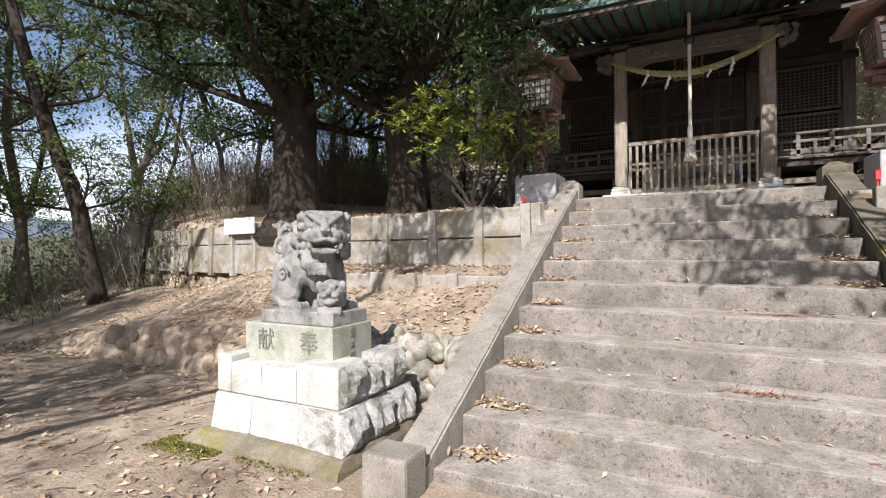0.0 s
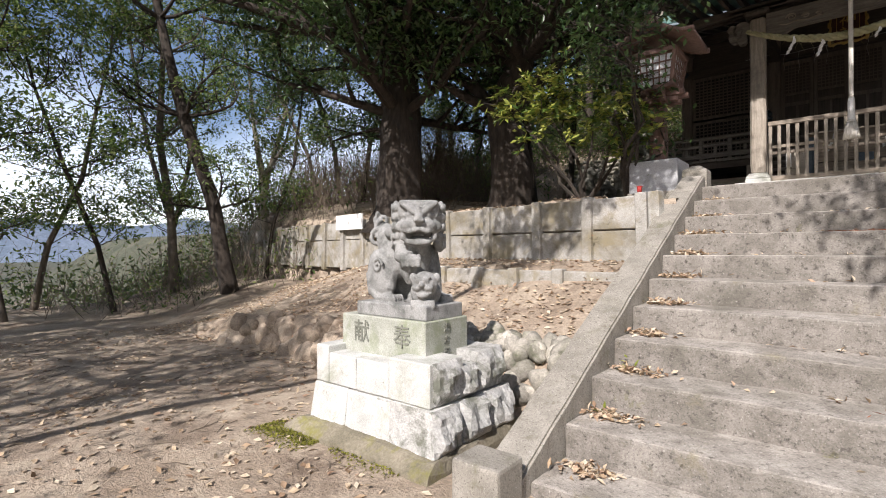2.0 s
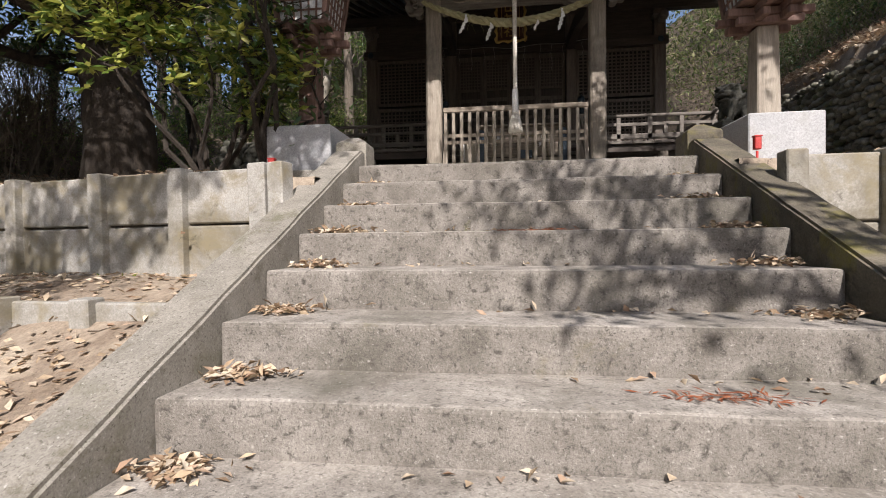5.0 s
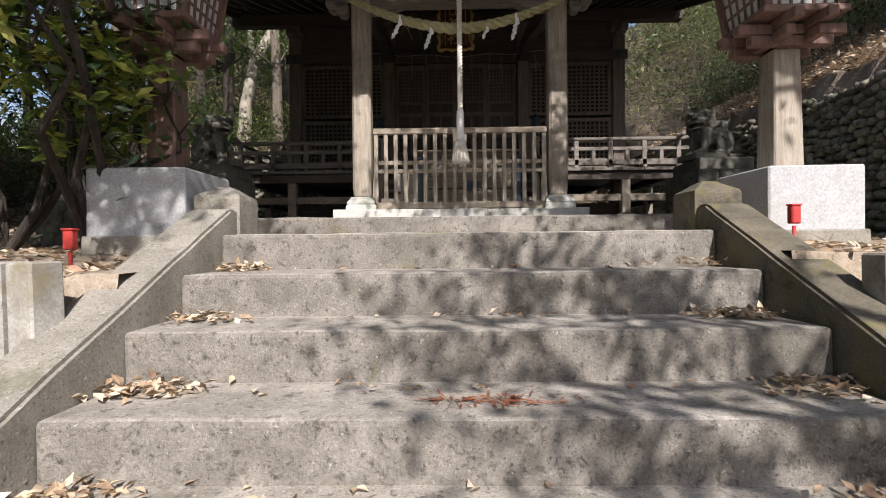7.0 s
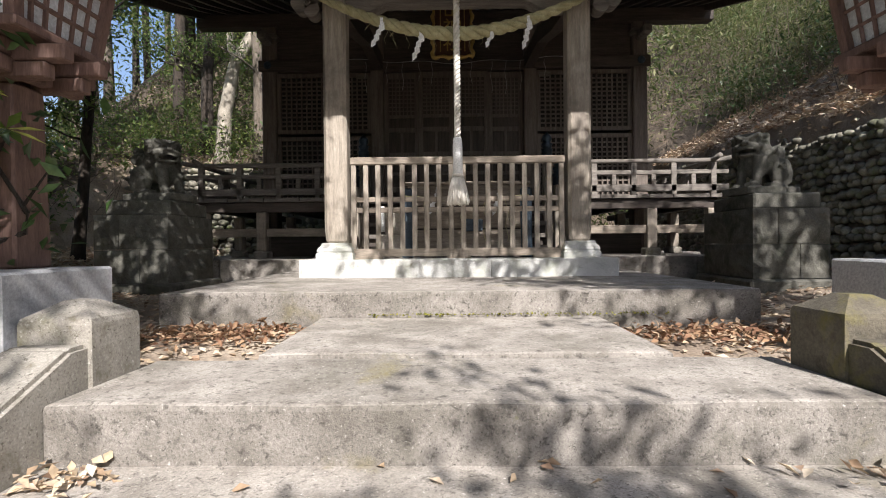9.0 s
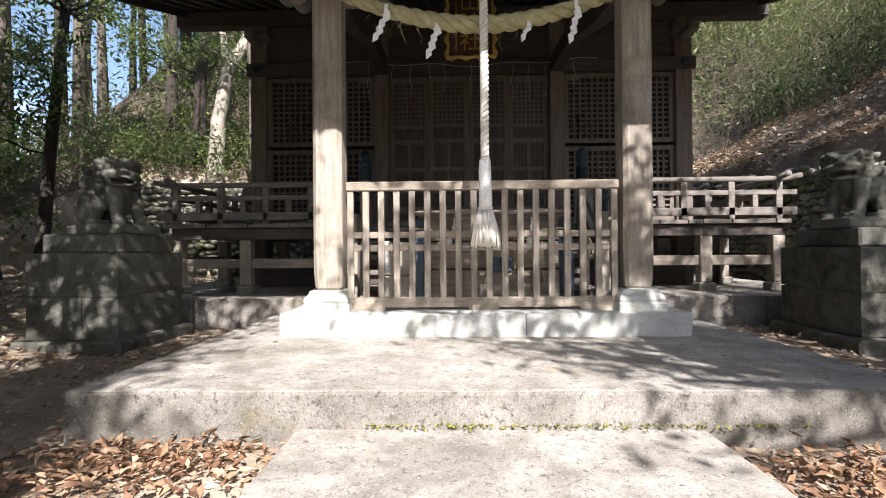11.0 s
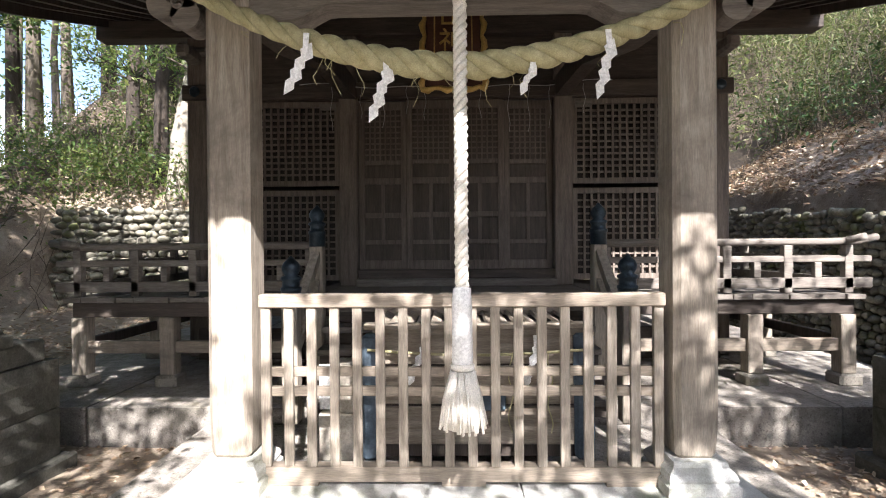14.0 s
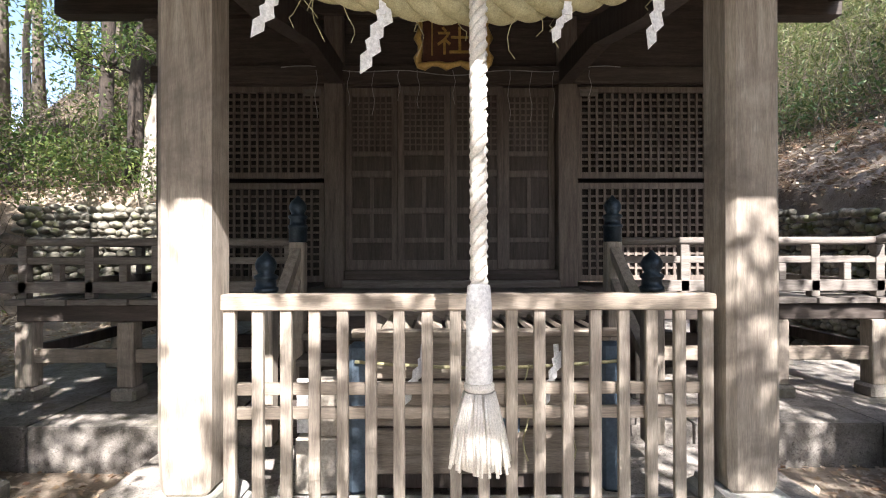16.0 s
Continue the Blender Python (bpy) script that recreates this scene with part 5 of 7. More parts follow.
def red_post(x, y, z, label):
    r = thing("red_marker", (x, y, z), label, "marker box", "red marker boxes")
    part("box", box(bmesh.new(), -0.024, -0.022, 0.17, 0.024, 0.022, 0.265, 0.006), RED, r)
    part("cap", box(bmesh.new(), -0.028, -0.026, 0.263, 0.028, 0.026, 0.273, 0.003), RED, r)
    part("pole", lathe(bmesh.new(), [(0.009, -0.1), (0.009, 0.16)], 0, 0, 0, 10), RED, r, "", True)


red_post(1.68, 6.25, 1.80, "small red metal box on a short red pole")
red_post(-1.93, 5.98, 1.70, "small red metal box on a pole under the trees")

# ---------------------------------------------------------------- precast retaining walls
def precast(name, points, top, low, label, rows=2, panel_t=0.05):
    w = thing(name, (points[0][0], points[0][1], low), label, "retaining wall", kind="structure")
    o = Vector((points[0][0], points[0][1], low))
    rng = random.Random(len(points) + int(top * 100))
    for i, (x, y) in enumerate(points):
        tl, tw = rng.uniform(-2.5, 2.5), rng.uniform(-4, 4)
        bm = box(bmesh.new(), -0.06, -0.065, -0.25, 0.06, 0.055, top - low + 0.015 + 0.02 * x * 0, 0.008)
        ob = part("wall_post", clump(bm, i, 0.004, 6), PRECAST, w)
        ob.matrix_basis = Matrix.Translation(Vector((x, y, low)) - o) @ Matrix.Rotation(radians(tl), 4, "Y") @ Matrix.Rotation(math.atan2(points[-1][1] - points[0][1], points[-1][0] - points[0][0]) + radians(tw), 4, "Z")
    for i, ((xa, ya), (xb, yb)) in enumerate(zip(points, points[1:])):
        L, ang = math.hypot(xb - xa, yb - ya), math.atan2(yb - ya, xb - xa)
        h = (top - low) / rows
        for r in range(rows):
            bm = clump(box(bmesh.new(), 0.0, -0.005, r * h - (0.2 if r == 0 else -0.008), L, 0.05, (r + 1) * h - 0.008, 0.010), i + r, 0.004, 4)
            ob = part("wall_panel", bm, PRECAST, w)
            ob.matrix_basis = Matrix.Translation(Vector((xa, ya, low)) - o) @ Matrix.Rotation(ang, 4, "Z") @ Matrix.Rotation(radians(rng.uniform(-1.5, 1.5)), 4, "X")


up_pts = [(x, wall_y(x)) for x in (-13.9, -13.0, -12.1, -11.2, -10.35, -9.55, -8.75, -7.95, -7.2, -6.4, -5.6, -4.75, -3.92, -3.06, -2.35, -1.70)] + [(-1.56, wall_y(-1.6))]
precast("retaining_wall", up_pts, 1.815, 1.08, "stained precast concrete panel wall with square posts")
precast("retaining_wall", [(x, 4.72 + 0.06 * (-2.3 - x)) for x in (-4.5, -3.95, -3.4, -2.87, -2.33, -1.62)], 1.02, 0.74, "low precast concrete edging wall on the bank", 1)
precast("retaining_wall", [(x, 5.52) for x in (1.53, 2.05, 3.0, 3.95, 4.8)], 1.815, 1.0, "precast concrete wall beside the steps")
plank = thing("white_board", (-5.72, wall_y(-5.72) - 0.10, 1.62), "white painted board fixed on the retaining wall", "board")
part("board", box(bmesh.new(), -0.50, -0.02, 0.0, 0.50, 0.02, 0.30, 0.005), PAPER, plank)
plank.matrix_basis = pose(-7.6, wall_y(-7.6) - 0.10, 1.64, 0, 0, -10)

# ---------------------------------------------------------------- boulder walls, rubble, cairn
RIVER = material("mossy_river_stone", (0.13, 0.122, 0.09), (0.34, 0.32, 0.25), 4, 0.9, 50, 0.5, 0.012, (0.16, 0.18, 0.07), 2.6, (0.54, 0.70), vary=0.35)
RIVER_FAR = material("river_stone_far", (0.12, 0.112, 0.085), (0.33, 0.31, 0.245), 4, 0.9, 50, 0.5, 0.012, (0.13, 0.15, 0.05), 2.6, (0.52, 0.68), island=0.35)
FIELD = material("field_stone", (0.22, 0.205, 0.17), (0.44, 0.41, 0.35), 5, 0.92, 50, 0.6, 0.015, (0.12, 0.12, 0.08), 4, (0.5, 0.68), vary=0.3)


def pebble(seed, sub=2):
    bm = bmesh.new()
    bmesh.ops.create_icosphere(bm, subdivisions=sub, radius=1)
    for v in bm.verts:
        v.co *= 1 + 0.28 * noise.noise(v.co * 1.1 + Vector((seed * 5.1, 2, seed))) + 0.10 * noise.noise(v.co * 2.6 + Vector((seed, 9, 1)))
    return bm


stone_meshes = [mesh_of("stone", pebble(k), RIVER, True) for k in range(7)]
river_wall = thing("boulder_wall", (river_x(7), 7, 1.9), "mossy rounded river-stone retaining wall below the hillside", "stone wall", kind="structure")
rrng = random.Random(21)
far_shapes = []
for k in range(6):
    bm = pebble(k + 60)
    far_shapes.append((np.array([tuple(v.co) for v in bm.verts]), np.array([[v.index for v in f.verts] for f in bm.faces])))
    bm.free()
far_v, far_f, total, count = [], [], 0, 0
for row in range(22):
    y = 6.1 + 0.06 * (row % 2)
    z = 1.93 + 0.103 * row
    while y < 19.5:
        step = rrng.uniform(0.095, 0.165)
        if z < river_top(y) - 0.01:
            at = Vector((river_x(y) - 0.05 + 0.10 * (z - 1.9) / 1.6 + rrng.uniform(-0.02, 0.02), y, z + rrng.uniform(-0.028, 0.028)))
            r = Vector((rrng.uniform(0.06, 0.085), step * rrng.uniform(0.44, 0.52), rrng.uniform(0.046, 0.060)))
            rot = Euler((rrng.uniform(-0.5, 0.5), rrng.uniform(-0.3, 0.3), rrng.uniform(-0.4, 0.4)))
            m = Matrix.LocRotScale(at, rot, r)
            if 8.4 < y < 13.0 and row > 7 and count < 300:
                o = new("stone", stone_meshes[rrng.randrange(7)])
                o.parent, o.matrix_basis = river_wall, Matrix.Translation((-river_x(7), -7, -1.9)) @ m
                count += 1
            else:
                pv, pf = far_shapes[rrng.randrange(6)]
                mm = np.array(m)
                far_v.append(pv @ mm[:3, :3].T + mm[:3, 3])
                far_f.append(pf + total)
                total += len(pv)
        y += step
far_me = bpy.data.meshes.new("more_stones")
far_me.from_pydata(np.concatenate(far_v).tolist(), [], np.concatenate(far_f).tolist())
far_me.materials.append(RIVER_FAR)
for p in far_me.polygons:
    p.use_smooth = True
tagged(new("more_stones", far_me), "mossy river stones further along the wall", "stones", kind="stuff")
# backing of the wall: earth between the stones, its shade put into the dark colour
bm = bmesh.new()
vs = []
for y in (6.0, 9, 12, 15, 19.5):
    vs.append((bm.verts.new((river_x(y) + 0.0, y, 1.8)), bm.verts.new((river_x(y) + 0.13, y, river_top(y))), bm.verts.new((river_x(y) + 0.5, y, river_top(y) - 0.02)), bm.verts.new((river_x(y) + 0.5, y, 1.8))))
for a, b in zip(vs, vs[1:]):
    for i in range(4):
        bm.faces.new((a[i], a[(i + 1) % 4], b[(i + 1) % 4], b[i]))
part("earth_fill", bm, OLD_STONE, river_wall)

bm = bmesh.new()
lrng = random.Random(5)
for row in range(16):
    x = -7.6 + 0.09 * (row % 2)
    z = 2.20 + 0.133 * row
    while x < -2.9:
        y = 16.05 + 0.012 * row + 0.10 * math.sin(x * 1.3) - 0.10 * max(0, -6.6 - x)
        at = Vector((x, y + lrng.uniform(-0.03, 0.03), z + lrng.uniform(-0.04, 0.04)))
        vs = bmesh.ops.create_icosphere(bm, subdivisions=2, radius=1)["verts"]
        r = Vector((lrng.uniform(0.065, 0.135), 0.10, lrng.uniform(0.055, 0.085)))
        for v in vs:
            q = v.co * (1 + 0.3 * noise.noise(v.co * 1.2 + at))
            v.co = at + Vector((q.x * r.x, q.y * r.y, q.z * r.z))
        x += r.x * 1.95
tagged(part("boulder_wall", bm, RIVER_FAR, None, "", True), "pale rounded stone wall behind the shrine", "stone wall", kind="structure")
# dark box whose colour supplies the shade in the gaps between stones
tagged(part("earth_fill", box(bmesh.new(), -7.5, 16.14, 1.8, -2.9, 16.6, 4.15), OLD_STONE), "dark backing of the stone wall, gap shade put into its colour", "earth", kind="structure")

rubble = thing("rubble_edge", (-2.0, 3.5, 0.3), "tumbled field stones holding the bank by the steps", "rubble", kind="structure")
field_meshes = [mesh_of("stone", pebble(k + 20), FIELD, True) for k in range(6)]
brng = random.Random(31)
for k in range(150):
    f = brng.random()
    x = lerp(-1.64, -2.9, f) + brng.uniform(-0.05, 0.05)
    y = 3.30 + 0.32 * brng.random() + 0.10 * f
    z = ground_height(x, y) + brng.uniform(0.0, 0.07)
    s = brng.uniform(0.045, 0.09)
    o = new("stone", field_meshes[k % 6])
    o.parent = rubble
    o.matrix_basis = Matrix.Translation((2.0, -3.5, -0.3)) @ Matrix.LocRotScale((x, y, z), Euler((brng.random() * 3, brng.random() * 3, brng.random() * 3)), (s * 1.2, s, s * 0.9))
EARTH_STONE = material("earthy_stone", (0.25, 0.19, 0.135), (0.48, 0.395, 0.30), 4, 0.95, 50, 0.8, 0.02, (0.15, 0.11, 0.075), 5, (0.5, 0.68), vary=0.25)
earth_meshes = [mesh_of("stone", pebble(k + 40), EARTH_STONE, True) for k in range(6)]
bank = thing("bank_edge", (-4.5, 3.7, 0.2), "row of earth-covered stones along the foot of the bank", "stone edging", kind="structure")
for k in range(70):
    f = k / 69
    x = lerp(-3.0, -7.6, f) + brng.uniform(-0.05, 0.05)
    y = 3.52 + 0.35 * noise.noise(Vector((x * 0.8, 2, 5))) + 0.25 * noise.noise(Vector((x * 2.3, 7, 5))) + brng.uniform(0.0, 0.22)
    y = lerp(y, 3.30, smoothstep(-3.1, -2.4, x))
    z = ground_height(x, y) + brng.uniform(-0.14, -0.08)
    s = brng.uniform(0.11, 0.20) * (1 - 0.3 * f)
    o = new("stone", earth_meshes[k % 6])
    o.parent = bank
    o.matrix_basis = Matrix.Translation((4.5, -3.7, -0.2)) @ Matrix.LocRotScale((x, y, z), Euler((brng.uniform(-0.4, 0.4), brng.uniform(-0.4, 0.4), brng.random() * 6)), (s * 1.1, s * 0.9, s * 1.15))
# dark stone material here also carries the tree shade on the heap
cairn_meshes = [mesh_of("stone", pebble(k + 80), OLD_STONE, True) for k in range(3)]
cairn = thing("stone_cairn", (-3.42, 8.2, TERRACE - 0.05), "heap of small grey stones, colour darkened for the trees' shade", "stone heap")
for row in range(7):
    rr = 0.42 * (1 - row / 9)
    m_ = max(3, int(2 * math.pi * rr / 0.15))
    for k in range(m_):
        a = 2 * math.pi * (k + 0.5 * (row % 2)) / m_
        o = new("stone", cairn_meshes[(k + row) % 3])
        o.parent = cairn
        o.matrix_basis = Matrix.LocRotScale((rr * math.cos(a), rr * math.sin(a), 0.06 + 0.10 * row), Euler((a, row, k)), (0.095, 0.085, 0.065))

# ---------------------------------------------------------------- plants
GLOSSY = leafy("dark_glossy_leaves", [(0.025, 0.05, 0.015), (0.05, 0.10, 0.028), (0.09, 0.15, 0.045)], 0.35, 0.25)
YELLOW = leafy("yellow_green_leaves", [(0.05, 0.10, 0.02), (0.12, 0.18, 0.03), (0.30, 0.33, 0.06), (0.42, 0.42, 0.10)], 0.4, 0.4)
SPRAY = leafy("mid_green_leaves", [(0.05, 0.095, 0.028), (0.10, 0.165, 0.045), (0.17, 0.23, 0.06), (0.26, 0.29, 0.09)], 0.5, 0.5)
PALE_GREEN = leafy("dry_pale_green_leaves", [(0.10, 0.11, 0.045), (0.22, 0.22, 0.10), (0.32, 0.30, 0.16)], 0.6, 0.4)
BAMBOO = leafy("bamboo_leaves", [(0.055, 0.085, 0.025), (0.10, 0.14, 0.04), (0.18, 0.20, 0.075), (0.25, 0.24, 0.11)], 0.55, 0.4)
DEAD = leafy("dead_leaves", [(0.22, 0.14, 0.09), (0.42, 0.31, 0.20), (0.54, 0.43, 0.30), (0.66, 0.57, 0.44), (0.36, 0.22, 0.14)], 0.85, 0.15, 0.2)
TWIG = material("dry_twigs", (0.09, 0.07, 0.05), (0.20, 0.16, 0.12), 6, 0.95, 40, 0.3, 0.004)
rs = np.random.RandomState(7)


def leaf_mesh(name, at, length, width, mat, droop=0.3, flat=0.0, fold=0.25, aim=None):
    """Many leaves as one mesh: each is two triangles folded along its midrib."""
    at = np.asarray(at, float)
    n = len(at)
    d = rs.normal(size=(n, 3))
    d[:, 2] = d[:, 2] * (1 - flat) * 0.7 - droop * (1 - flat)
    if aim is not None:
        d = np.asarray(aim, float) + 0.18 * d
    d /= np.linalg.norm(d, axis=1)[:, None]
    up = np.tile([0.0, 0.0, 1.0], (n, 1)) + rs.normal(size=(n, 3)) * (0.55 * (1 - flat) + 0.25 * flat)
    s = np.cross(d, up)
    s /= np.linalg.norm(s, axis=1)[:, None] + 1e-9
    nn = np.cross(s, d)
    L = (length * rs.uniform(0.65, 1.25, n))[:, None]
    w = (width * rs.uniform(0.7, 1.2, n))[:, None]
    v = np.empty((n, 4, 3))
    v[:, 0] = at
    v[:, 1] = at + d * L * 0.5 + s * w * 0.5 + nn * w * fold
    v[:, 2] = at + d * L
    v[:, 3] = at + d * L * 0.5 - s * w * 0.5 + nn * w * fold
    me = bpy.data.meshes.new(name)
    me.vertices.add(4 * n)
    me.vertices.foreach_set("co", v.ravel())
    base = 4 * np.arange(n)[:, None]
    loops = (base + np.array([[0, 1, 2, 0, 2, 3]])).ravel()
    me.loops.add(6 * n)
    me.loops.foreach_set("vertex_index", loops)
    me.polygons.add(2 * n)
    me.polygons.foreach_set("loop_start", 3 * np.arange(2 * n))
    me.update()
    me.materials.append(mat)
    return me


def spread(centres, per, sigma):
    c = np.asarray(centres, float)
    k = np.repeat(c, per, axis=0)
    return k + rs.normal(size=k.shape) * np.asarray(sigma)


def limb(bm, start, direction, length, radius, rng, depth, ends, sides=7, bend=0.25, lift=0.08):
    pts, rad = [Vector(start)], [radius]
    d = Vector(direction).normalized()
    n = 6
    for i in range(n):
        d = (d + Vector((rng.uniform(-1, 1), rng.uniform(-1, 1), rng.uniform(-0.6, 1) * 0.6 + lift)) * bend).normalized()
        pts.append(pts[-1] + d * length / n)
        rad.append(radius * (1 - 0.62 * (i + 1) / n))
    tube(bm, pts, rad, sides)
    if depth == 0:
        ends.extend(pts[2:])
        return
    for i in range(2, n + 1):
        for _ in range(2 if depth > 1 else 2):
            if rng.random() < 0.75:
                side = Vector((rng.uniform(-1, 1), rng.uniform(-1, 1), rng.uniform(-0.35, 0.7)))
                limb(bm, pts[i], d * 0.5 + side, length * rng.uniform(0.4, 0.62), rad[i] * 0.6, rng, depth - 1, ends, 5, bend, lift)


def tree(name, at, trunk, limbs, leaves, leaf, mat, bark, label, seed, depth=1, sigma=0.22, flare=1.6, group="", category="tree", droop=0.3, bend=0.25, lift=0.08):
    """trunk: points and radii relative to the base; limbs: (index of trunk point, direction, length, radius); leaves: how many to each twig point."""
    t = thing(name, at, label, category, group)
    rng = random.Random(seed)
    bm = bmesh.new()
    pts = [Vector(p[:3]) for p in trunk]
    rad = [p[3] for p in trunk]
    sub, sr = [], []
    for i in range(len(pts) - 1):
        for k in range(4):
            sub.append(pts[i].lerp(pts[i + 1], k / 4) + Vector((rng.uniform(-1, 1), rng.uniform(-1, 1), 0)) * rad[i] * 0.06)
            sr.append(lerp(rad[i], rad[i + 1], k / 4))
    sub.append(pts[-1])
    sr.append(rad[-1])
    sr[0] *= flare
    sr[1] *= 1 + (flare - 1) * 0.4
    tube(bm, sub, sr, 14 if rad[0] > 0.2 else 9)
    if rad[0] > 0.2:
        for v in bm.verts:
            v.co += Vector((v.co.x, v.co.y, 0)).normalized() * 0.14 * rad[0] * noise.noise(Vector((v.co.x * 5, v.co.y * 5, v.co.z * 0.8 + seed)))
    ends = []
    for i, d, L, r in limbs:
        limb(bm, pts[i], d, L, r, rng, depth, ends, 7, bend, lift)
    part("trunk", bm, bark, t, "", True)
    if leaves and ends:
        ob = new("crown", leaf_mesh("crown", spread([tuple(e) for e in ends], leaves, sigma), leaf[0], leaf[1], mat, droop))
        ob.parent = t
    return t


def dirs(n, seed, up=0.35, spread_=0.3):
    rng = random.Random(seed)
    return [Vector((math.cos(2 * math.pi * k / n + rng.uniform(-0.4, 0.4)), math.sin(2 * math.pi * k / n + rng.uniform(-0.4, 0.4)), up + rng.uniform(-spread_, spread_))) for k in range(n)]


# the two great evergreen trees on the terrace
tr1 = [(0, 0, -0.3, 0.50), (0.0, 0, 0.7, 0.43), (-0.05, 0.05, 2.0, 0.385), (-0.1, 0.1, 3.4, 0.37), (0.1, 0.1, 5.0, 0.30), (0.1, 0.1, 7.0, 0.15)]
lm1 = [(3, Vector((0.35, -1, -0.12)), 3.4, 0.13), (3, Vector((-0.35, -1, -0.15)), 3.2, 0.12), (3, Vector((0.9, -0.8, -0.1)), 3.2, 0.12), (2, Vector((0.1, -1, 0.35)), 2.6, 0.10)] + [(i, d, L, r) for i, L, r, k, u in ((2, 2.6, 0.10, 5, 0.15), (3, 3.4, 0.15, 9, 0.1), (4, 3.2, 0.12, 8, 0.25), (5, 2.4, 0.08, 6, 0.6)) for d in dirs(k, i + 1, u)]
tree("evergreen_tree", (-6.7, 6.85, 1.85), tr1, lm1, 30, (0.13, 0.05), GLOSSY, BARK, "massive evergreen tree with a dark flared trunk", 3, 1, 0.24)
tr2 = [(0, 0, -0.3, 0.43), (0.02, 0, 0.8, 0.37), (-0.12, 0.0, 1.9, 0.33), (0.25, 0.0, 2.9, 0.25), (0.9, -0.4, 4.2, 0.18), (1.5, -0.6, 5.6, 0.10)]
lm2 = [(3, Vector((0.2, -1, -0.05)), 3.2, 0.12), (2, Vector((-0.4, -1, 0.3)), 2.8, 0.11)] + [(i, d, L, r) for i, L, r, k, u in ((2, 2.4, 0.15, 3, 0.7), (3, 3.1, 0.12, 8, 0.25), (4, 3.0, 0.10, 8, 0.15), (5, 2.2, 0.07, 6, 0.4)) for d in dirs(k, i + 9, u)]
tree("evergreen_tree", (-4.9, 7.95, 1.85), tr2, lm2, 30, (0.13, 0.05), GLOSSY, BARK, "dark forked evergreen tree leaning towards the shrine", 8, 1, 0.24)

# shrub with yellow-green leaves above the wall
def shrub(name, at, ends, per, leaf, mat, sigma, label, seed, root=(0, 0, 0)):
    s = thing(name, at, label, "shrub")
    rng = random.Random(seed)
    bm = bmesh.new()
    forks = []
    for k, e in enumerate(ends):
        e = Vector(e)
        if k % 7 == 0:
            q = [Vector(root).lerp(e, f) + Vector((rng.uniform(-0.10, 0.10), rng.uniform(-0.10, 0.10), 0.10 * math.sin(3 * f))) * (0 < f < 1) for f in (0, 0.2, 0.4, 0.6, 0.8, 1)]
            tube(bm, q, [0.030, 0.026, 0.021, 0.016, 0.011, 0.005], 6)
            forks += q[2:]
    for e in ends:
        e = Vector(e)
        near = min(forks, key=lambda f: (f - e).length)
        mid = near.lerp(e, 0.5) + Vector((rng.uniform(-0.06, 0.06), rng.uniform(-0.06, 0.06), 0.05))
        tube(bm, [near, mid, e], [0.011, 0.008, 0.004], 5)
        for _ in range(3):
            q = mid.lerp(e, rng.random())
            tube(bm, [q, q + Vector((rng.uniform(-1, 1), rng.uniform(-1, 1), rng.uniform(-0.3, 0.8))) * 0.22], [0.008, 0.003], 5)
    part("stem", bm, BARK, s)
    ob = new("foliage", leaf_mesh("foliage", spread(ends, per, sigma), leaf[0], leaf[1], mat, 0.25))
    ob.parent = s
    return s


def whorl_shrub(name, at, ends, tips, mat, sigma, label, seed):
    """A shrub whose leaves stand in rosettes at the tips of its twigs."""
    rng = random.Random(seed + 70)
    heads = [Vector(e) + Vector((rng.gauss(0, sigma), rng.gauss(0, sigma), rng.gauss(0, sigma * 0.8))) for e in ends for _ in range(tips)]
    s = shrub(name, at, ends, 3, (0.10, 0.036), mat, sigma, label, seed)
    pts, aim = [], []
    for h in heads:
        lean = Vector((rng.gauss(0, 0.35), rng.gauss(-0.25, 0.35), 1)).normalized()
        u = lean.orthogonal().normalized()
        w = lean.cross(u)
        n = rng.randint(7, 11)
        for k in range(n):
            a = 2 * math.pi * k / n + rng.uniform(-0.25, 0.25)
            d = u * math.cos(a) + w * math.sin(a) + lean * rng.uniform(-0.35, 0.45)
            pts.append(tuple(h))
            aim.append(tuple(d.normalized()))
    ob = new("leafage", leaf_mesh("leafage", pts, 0.115, 0.044, mat, 0.2, 0.0, 0.12, aim))
    ob.parent = s
    return s


shrng = random.Random(12)
S = shrng.gauss
ends = [(-0.55 + S(0, 0.30), -0.55 + S(0, 0.22), 1.55 + S(0, 0.22)) for _ in range(20)]
ends += [(0.62 + S(0, 0.19), -0.30 + S(0, 0.18), 1.10 + S(0, 0.17)) for _ in range(12)]
ends += [(shrng.uniform(-0.4, 0.6), shrng.uniform(-0.5, 0.0), shrng.uniform(0.8, 1.4)) for _ in range(5)]
whorl_shrub("evergreen_shrub", (-2.92, 6.70, TERRACE - 0.1), ends, 9, YELLOW, 0.13, "sunlit yellow-green shrub with whorled leaves above the wall", 2)
ends = [(shrng.uniform(-0.55, 0.45), shrng.uniform(-0.45, 0.35), shrng.uniform(0.55, 1.75)) for _ in range(12)]
ends += [(shrng.uniform(-0.3, 0.7), shrng.uniform(-1.5, -0.6), shrng.uniform(1.2, 2.3)) for _ in range(14)]
ends += [(shrng.uniform(-0.6, 0.75), shrng.uniform(-0.75, 0.1), shrng.uniform(1.2, 2.7)) for _ in range(18)]
shrub("camellia_shrub", (-2.25, 6.55, TERRACE - 0.1), ends, 28, (0.10, 0.04), GLOSSY, 0.13, "dark leafy shrub in front of the wooden lantern", 5)

